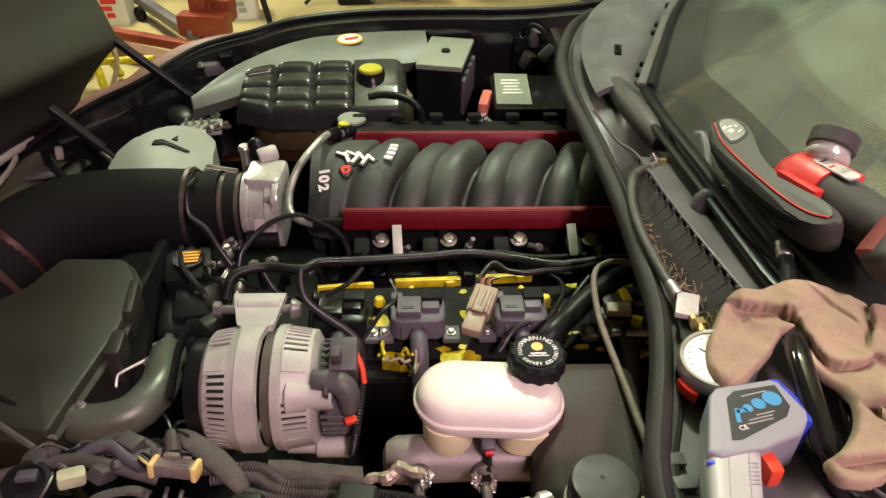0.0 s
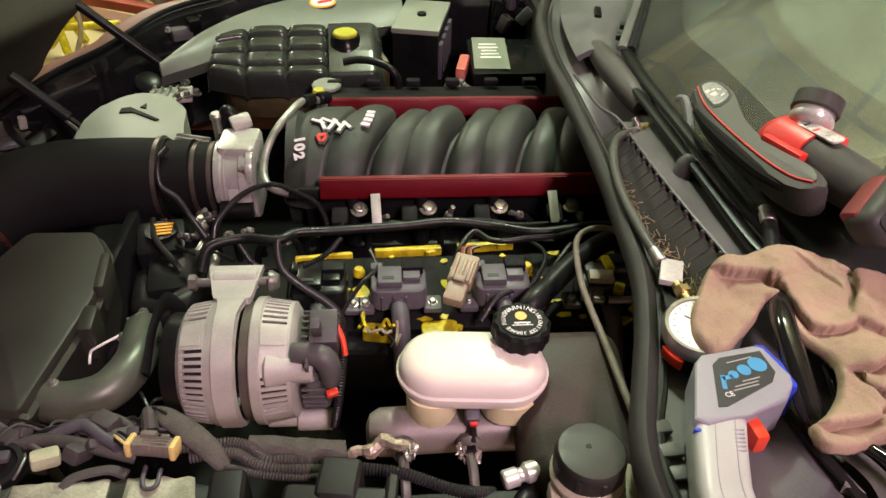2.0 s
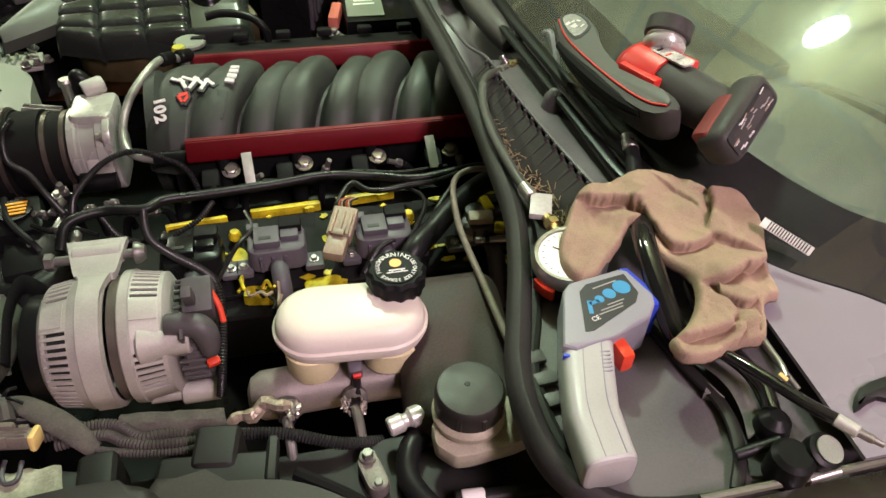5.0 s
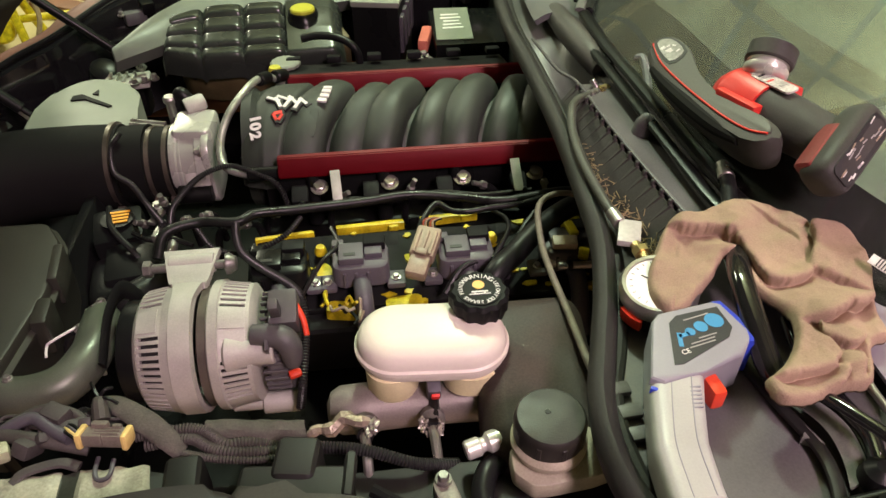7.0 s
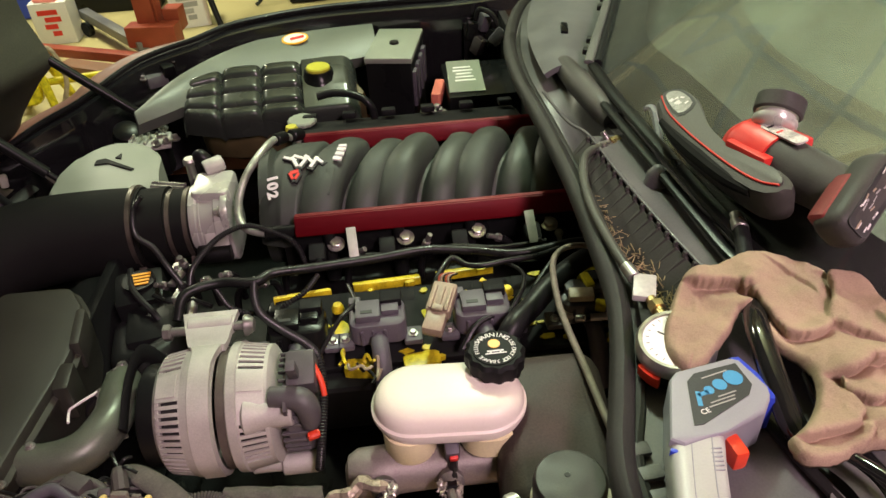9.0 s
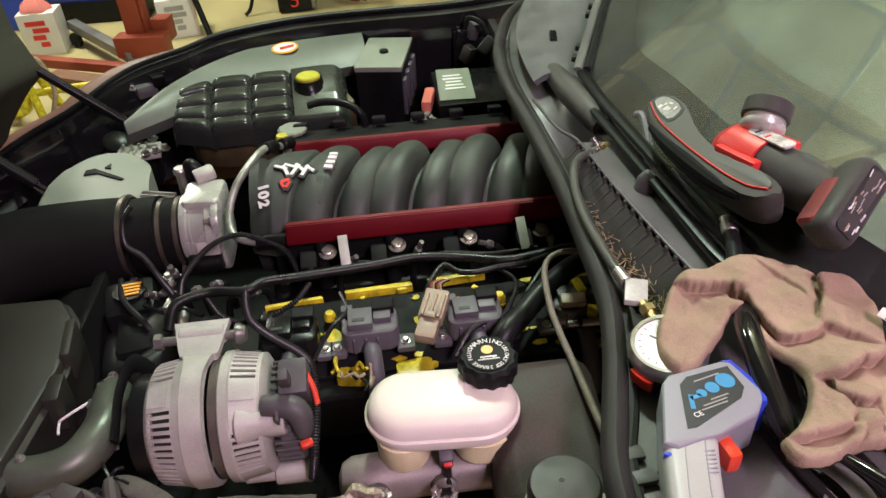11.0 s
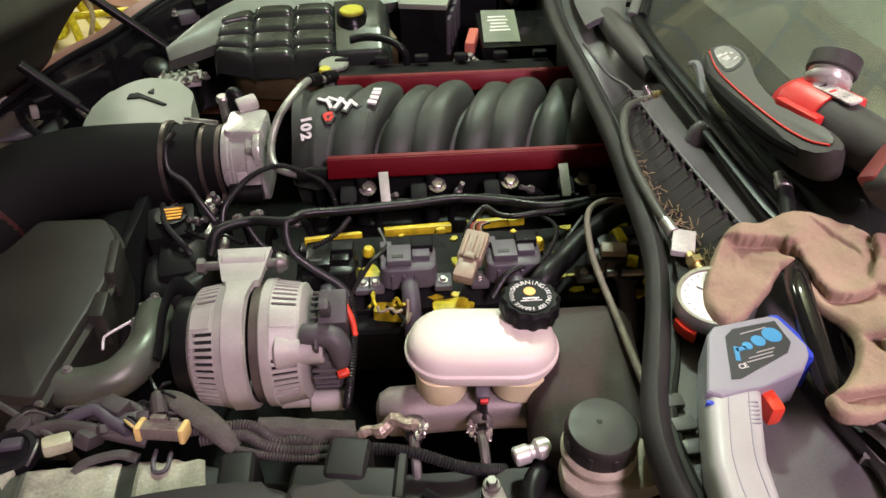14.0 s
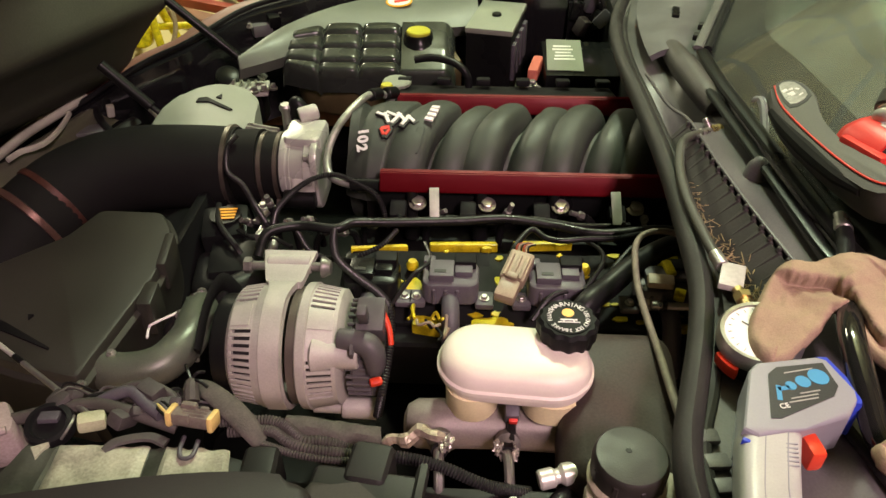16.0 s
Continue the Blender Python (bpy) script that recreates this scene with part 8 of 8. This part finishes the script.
part("display", prism(B(), soft([(0.005, 0.133), (0.021, 0.126), (0.024, 0.088), (0.003, 0.083)], 3), 0.0055, 0.0078, 0, SL), material("grey_display", (0.34, 0.35, 0.32), 0.2, grain=80, stain=60, vary=0.3), tool, "grey display with worn marks")
random.seed(12)
bm = B()
for k in range(12):
    box(bm, (random.uniform(0.006, 0.020), random.uniform(0.092, 0.124), 0.0081), (random.uniform(0.002, 0.006), random.uniform(0.002, 0.006), 0.0004), (0, 0, random.uniform(-30, 30)), bevel=0, m=SL)
part("display_marks", bm, WHITE, tool)

lamp = thing("cordless_inspection_lamp", (0.45, 0.6, 1.0), "red and charcoal cordless lamp with a swivel head", "work lamp")
AX = Vector((0.036, -0.131, 0.012)).normalized()
p0 = Vector((0.420, 0.726, 1.026))
p1 = p0 + AX * 0.15
part("grip", sweep(B(), [p0 + AX * 0.02, p0 + AX * 0.06, p0 + AX * 0.10, p1], [0.0305, 0.031, 0.029, 0.0265], 24, 5), TOOL_GREY, lamp)
part("collar", sweep(B(), [p0 - AX * 0.008, p0 + AX * 0.008, p0 + AX * 0.034, p0 + AX * 0.062], [0.022, 0.0335, 0.0350, 0.0340], 24, 5), TOOL_RED, lamp, "bright red collar")
q = AX.cross(UP).normalized()
w = q.cross(AX).normalized()
LF = Matrix((q, -AX, w)).transposed().to_4x4()


def on_lamp(along_axis, across, up):
    return Matrix.Translation(p0 + AX * along_axis + q * across + w * up) @ LF


part("switch", box(B(), (0, 0, 0), (0.014, 0.062, 0.022), bevel=0.004, m=on_lamp(0.045, 0.030, 0.008)), TOOL_RED, lamp, "red slide switch")
part("accent", box(B(), (0, 0, 0), (0.016, 0.058, 0.012), bevel=0.003, m=on_lamp(0.045, -0.022, 0.022)), TOOL_RED, lamp, "red moulded stripe")
lm = on_lamp(0.060, 0.000, 0.0335) @ pose(0, 0, 0, 0, 8, 0)
lb = part("label", prism(B(), rrect(0.017, 0.056, 0.004, 3), 0, 0.0022, 0, lm), material("scuffed_label", (0.5, 0.46, 0.44), 0.5, grain=120, stain=90, vary=0.5), lamp, "scuffed white label")
for k, (y, dx, mt) in enumerate(((0.024, 0, PRINT_GREY), (0.019, 0.001, PRINT_BLACK), (0.013, -0.001, PRINT_GREY), (0.004, 0.002, PRINT_RED), (-0.012, -0.001, PRINT_GREY))):
    part("print_bar", box(B(), (dx, y, 0.0025), (0.008, 0.0028, 0.0006), bevel=0, m=lm), mt, lb)
L = Vector((-0.066, -0.053, -0.040)).normalized()
F = AX * 0.7 + Vector((-0.45, -0.55, 0.37)) * 0.75
F = (F - L * F.dot(L)).normalized()
m = Matrix.Translation((0.456, 0.558, 1.049)) @ Matrix((L, -F, L.cross(-F))).transposed().to_4x4()
part("battery_pack", box(B(), (0, 0, 0), (0.100, 0.042, 0.044), bevel=0.019, m=m, seg=5), TOOL_GREY, lamp, "charcoal battery pack")
part("battery_trim", box(B(), (0.012, 0.010, -0.004), (0.060, 0.024, 0.040), bevel=0.007, m=m, seg=3), material("dull_red_plastic", (0.2, 0.03, 0.03), 0.45), lamp, "dull red battery catch")
bl = part("battery_label", prism(B(), rrect(0.080, 0.026, 0.006, 3), 0, 0.0012, 0, m @ Matrix.Translation((0.002, -0.0195, 0)) @ pose(0, 0, 0, 90, 0, 0)), PRINT_BLACK, lamp, "black battery label with scuffed print")
random.seed(3)
for k in range(26):
    part("print_bar", box(B(), (random.uniform(-0.032, 0.036), -0.0210, random.uniform(-0.010, 0.010)), (random.uniform(0.003, 0.010), 0.0006, random.uniform(0.0008, 0.0018)), (0, random.uniform(-12, 12), 0), bevel=0, m=m), (PRINT_GREY, WHITE, TAN_PLUG)[k % 3], bl)
part("loop", sweep(B(), [m @ Vector(p) for p in ((-0.006, 0.022, 0.030), (-0.016, 0.030, 0.036), (-0.03, 0.03, 0.036), (-0.038, 0.022, 0.028))], 0.0013, 6), PRINT_RED, lamp)
h0 = Vector((0.438, 0.700, 1.054))
HA = Vector((0.42, 0.55, 0.62)).normalized()
part("neck", rod(B(), p0 + AX * 0.03 + Vector((0.004, 0.0, 0.012)), h0 + HA * 0.004, 0.018), ALUMINIUM, lamp, "satin metal neck")
part("head", lathe(B(), [(0.016, 0), (0.022, 0.004), (0.0245, 0.008), (0.0245, 0.013), (0.021, 0.014), (0.021, 0.018), (0.0255, 0.020)], h0, HA, 28), BRIGHT_ALU, lamp, "satin metal lamp head")
part("head_rim", lathe(B(), [(0.0255, 0.019), (0.027, 0.021), (0.027, 0.038), (0.024, 0.040)], h0, HA, 28), TOOL_GREY, lamp)

# barcode plate on the dash
vp = thing("dash_plate", (0.47, 0.44, 0.985), "pale striped plate behind the windshield's corner", "plate")
m = Matrix.Translation((0.458, 0.437, 0.994)) @ pose(0, 0, 0, 12, -28, 32)
part("plate", box(B(), (0, 0, 0), (0.010, 0.052, 0.001), bevel=0, m=m), material("greyed_plate", (0.62, 0.62, 0.58), 0.4, grain=200, stain=30), vp)
bm = B()
for k in range(16):
    box(bm, (0, -0.022 + 0.0027 * k, 0.0008), (0.009, 0.0012, 0.0004), bevel=0, m=m)
part("bars", bm, PRINT_BLACK, vp)

# ---------- things on the garage floor ----------
hoist = thing("engine_hoist", (-1.22, 3.97, 0), "rust-red steel engine hoist with grey legs", "hoist")
part("post", box(B(), (-1.225, 3.99, 0.66), (0.10, 0.09, 1.28), (0, 0, -8), bevel=0.006), RED_STEEL, hoist)
part("side_plate", box(B(), (-1.165, 3.985, 0.62), (0.012, 0.075, 1.10), (0, 0, -8), bevel=0.003), RED_STEEL, hoist)
part("foot_box", box(B(), (-1.20, 3.93, 0.16), (0.27, 0.11, 0.11), (0, 0, -8), bevel=0.006), RED_STEEL, hoist)
part("foot_box", box(B(), (-1.10, 4.03, 0.21), (0.09, 0.10, 0.12), (0, 0, -8), bevel=0.006), RED_STEEL, hoist)
part("leg", box(B(), (-1.52, 4.23, 0.11), (0.86, 0.06, 0.055), (0, 0, -53), bevel=0.005), GREY_STEEL, hoist)
part("leg", box(B(), (-1.62, 3.98, 0.07), (0.80, 0.06, 0.05), (0, 0, -24), bevel=0.005), RED_STEEL, hoist)
for x, y in ((-1.755, 4.47), (-1.95, 4.13), (-1.12, 3.98)):
    part("caster", lathe(B(), [(0.04, 0), (0.045, 0.005), (0.045, 0.03), (0.04, 0.035)], (x, y - 0.02, 0.046), (0.6, 0.8, 0), 18), BLACK_PLASTIC, hoist)


def carton(at, size, turn, label, mat=CARDBOARD):
    c = thing("carton", at, label, "box")
    part("box", box(B(), (at[0], at[1], size[2] / 2), size, (0, 0, turn), bevel=0.004), mat, c)
    mm = pose(*at, 0, 0, turn)
    bm = B()
    for k in range(4):
        box(bm, (-0.01 + 0.02 * (k % 2), -size[1] / 2 - 0.002, size[2] * (0.78 - 0.17 * k)), (0.11 - 0.02 * k, 0.002, 0.028), bevel=0, m=mm)
    part("print", bm, (PRINT_RED, PRINT_GREY)[turn > 8], c)
    bm = B()
    box(bm, (0, 0, size[2] + 0.001), (size[0] * 0.2, size[1], 0.002), bevel=0, m=mm)
    part("tape", bm, TAN_PLUG, c)
    return c


carton((-1.90, 4.46, 0), (0.21, 0.18, 0.24), 4, "white printed carton with a red rag on top")
carton((-1.15, 4.58, 0), (0.22, 0.20, 0.23), 12, "white printed carton on the garage floor")
ob = thing("shop_rag", (-1.9, 4.46, 0.24), "pink shop rag heaped on the carton", "rag")
bm = B()
lathe(bm, [(0.085, 0), (0.08, 0.02), (0.055, 0.045), (0.035, 0.09), (0.012, 0.12)], (-1.91, 4.46, 0.242), (0.1, 0, 1), 18, lobes=5, depth=0.15)
part("cloth", bm, material("pink_cloth", (0.75, 0.22, 0.2), 0.9, grain=200), ob)
ob = thing("storage_bin", (-1.73, 5.14, 0), "deep blue plastic storage bin with black base", "bin")
part("bin", box(B(), (-1.73, 5.14, 0.34), (0.60, 0.42, 0.42), bevel=0.03), BLUE_PLASTIC, ob)
part("base", box(B(), (-1.73, 5.14, 0.07), (0.62, 0.44, 0.14), bevel=0.01), BLACK_PLASTIC, ob)
ob = thing("storage_bin", (-2.35, 5.1, 0), "dark blue plastic storage bin", "bin")
part("bin", box(B(), (-2.35, 5.1, 0.3), (0.5, 0.42, 0.6), bevel=0.03), BLUE_PLASTIC, ob)
ob = thing("tripod_leg", (-1.0, 4.45, 0), "slim black stand pole on the floor", "stand")
part("pole", rod(B(), (-0.93, 4.36, 0.0), (-1.25, 4.75, 1.2), 0.018), BLACK_PLASTIC, ob)
jack = thing("floor_jack", (-1.72, 3.62, 0), "yellow tubular jack stands on the floor", "jack stand")
for dx in (-0.13, 0.1):
    part("leg", sweep(B(), [(-1.72 + dx, 3.52, 0.02), (-1.72 + dx * 0.4, 3.62, 0.34), (-1.72 + dx, 3.74, 0.02)], 0.02, 10, 4), YELLOW_PAINT, jack)
part("bar", rod(B(), (-1.95, 3.62, 0.12), (-1.40, 3.66, 0.14), 0.018), YELLOW_PAINT, jack)
part("hub", lathe(B(), [(0.05, 0), (0.06, 0.01), (0.06, 0.05), (0.05, 0.06)], (-1.74, 3.60, 0.1), (0.2, -1, 0.3), 18), YELLOW_PAINT, jack)
part("ring", sweep(B(), [(-1.62, 3.58, 0.0), (-1.56, 3.6, 0.16), (-1.60, 3.62, 0.3), (-1.68, 3.62, 0.22)], 0.012, 8), TAN_PLUG, jack)
jack.location += Vector((0.06, -0.20, 0))
ob = thing("wood_block", (-1.53, 3.76, 0), "dark red-brown wooden block on the floor", "block")
part("block", box(B(), (-1.53, 3.77, 0.04), (0.36, 0.10, 0.08), (0, 0, -28), bevel=0.006), material("stained_wood", (0.2, 0.09, 0.05), 0.6, grain=30, stain=10), ob)
ob = thing("battery_charger", (-0.45, 4.92, 0), "black wheeled battery charger with cables", "charger")
part("case", box(B(), (-0.46, 4.92, 0.22), (0.22, 0.26, 0.42), (0, 0, 4), bevel=0.012), BLACK_PLASTIC, ob)
part("side", box(B(), (-0.335, 4.90, 0.22), (0.03, 0.2, 0.40), bevel=0.006), GREY_STEEL, ob)
lettering("5", 0.13, Matrix.Translation((-0.45, 4.785, 0.08)) @ pose(0, 0, 0, 90, 0, 4), PRINT_RED, ob, "numeral", 0.001)
for k in range(5):
    random.seed(20 + k)
    x = -0.28 + 0.05 * k
    part("cable", sweep(B(), [(x, 4.9, 0.30), (x + 0.06, 4.80, 0.22 + random.uniform(0, 0.1)), (x + 0.16, 4.82, 0.08), (x + 0.24, 4.9, 0.02)], 0.012, 8), (RED_STEEL, BLACK_PLASTIC, GREY_STEEL)[k % 3], ob)
part("cable", sweep(B(), [(-0.56, 4.9, 0.25), (-0.68, 4.86, 0.2), (-0.74, 4.82, 0.05), (-0.78, 4.8, 0.01)], 0.012, 8), BLACK_PLASTIC, ob)
stool = thing("shop_stool", (0.30, 5.05, 0), "red round shop stool on a gas post", "stool")
part("seat", lathe(B(), [(0.16, 0), (0.19, 0.02), (0.19, 0.06), (0.16, 0.08)], (0.30, 5.05, 0.16), seg=28), TOOL_RED, stool)
part("post", rod(B(), (0.30, 5.05, 0.0), (0.30, 5.05, 0.17), 0.03), BLACK_PLASTIC, stool)
part("lever", rod(B(), (0.28, 5.03, 0.15), (0.14, 4.96, 0.06), 0.01), BLACK_PLASTIC, stool)
ob = thing("tool_cabinet", (1.65, 5.15, 0), "dark grey steel tool cabinet", "cabinet")
part("case", box(B(), (1.65, 5.2, 0.5), (1.15, 0.6, 1.0), bevel=0.008), material("dark_grey_enamel", (0.07, 0.075, 0.08), 0.4, grain=100), ob)
for k in range(4):
    part("drawer", box(B(), (1.65, 4.893, 0.15 + 0.23 * k), (1.08, 0.02, 0.21), bevel=0.004), material("drawer_enamel", (0.065, 0.07, 0.075), 0.4, grain=100), ob)
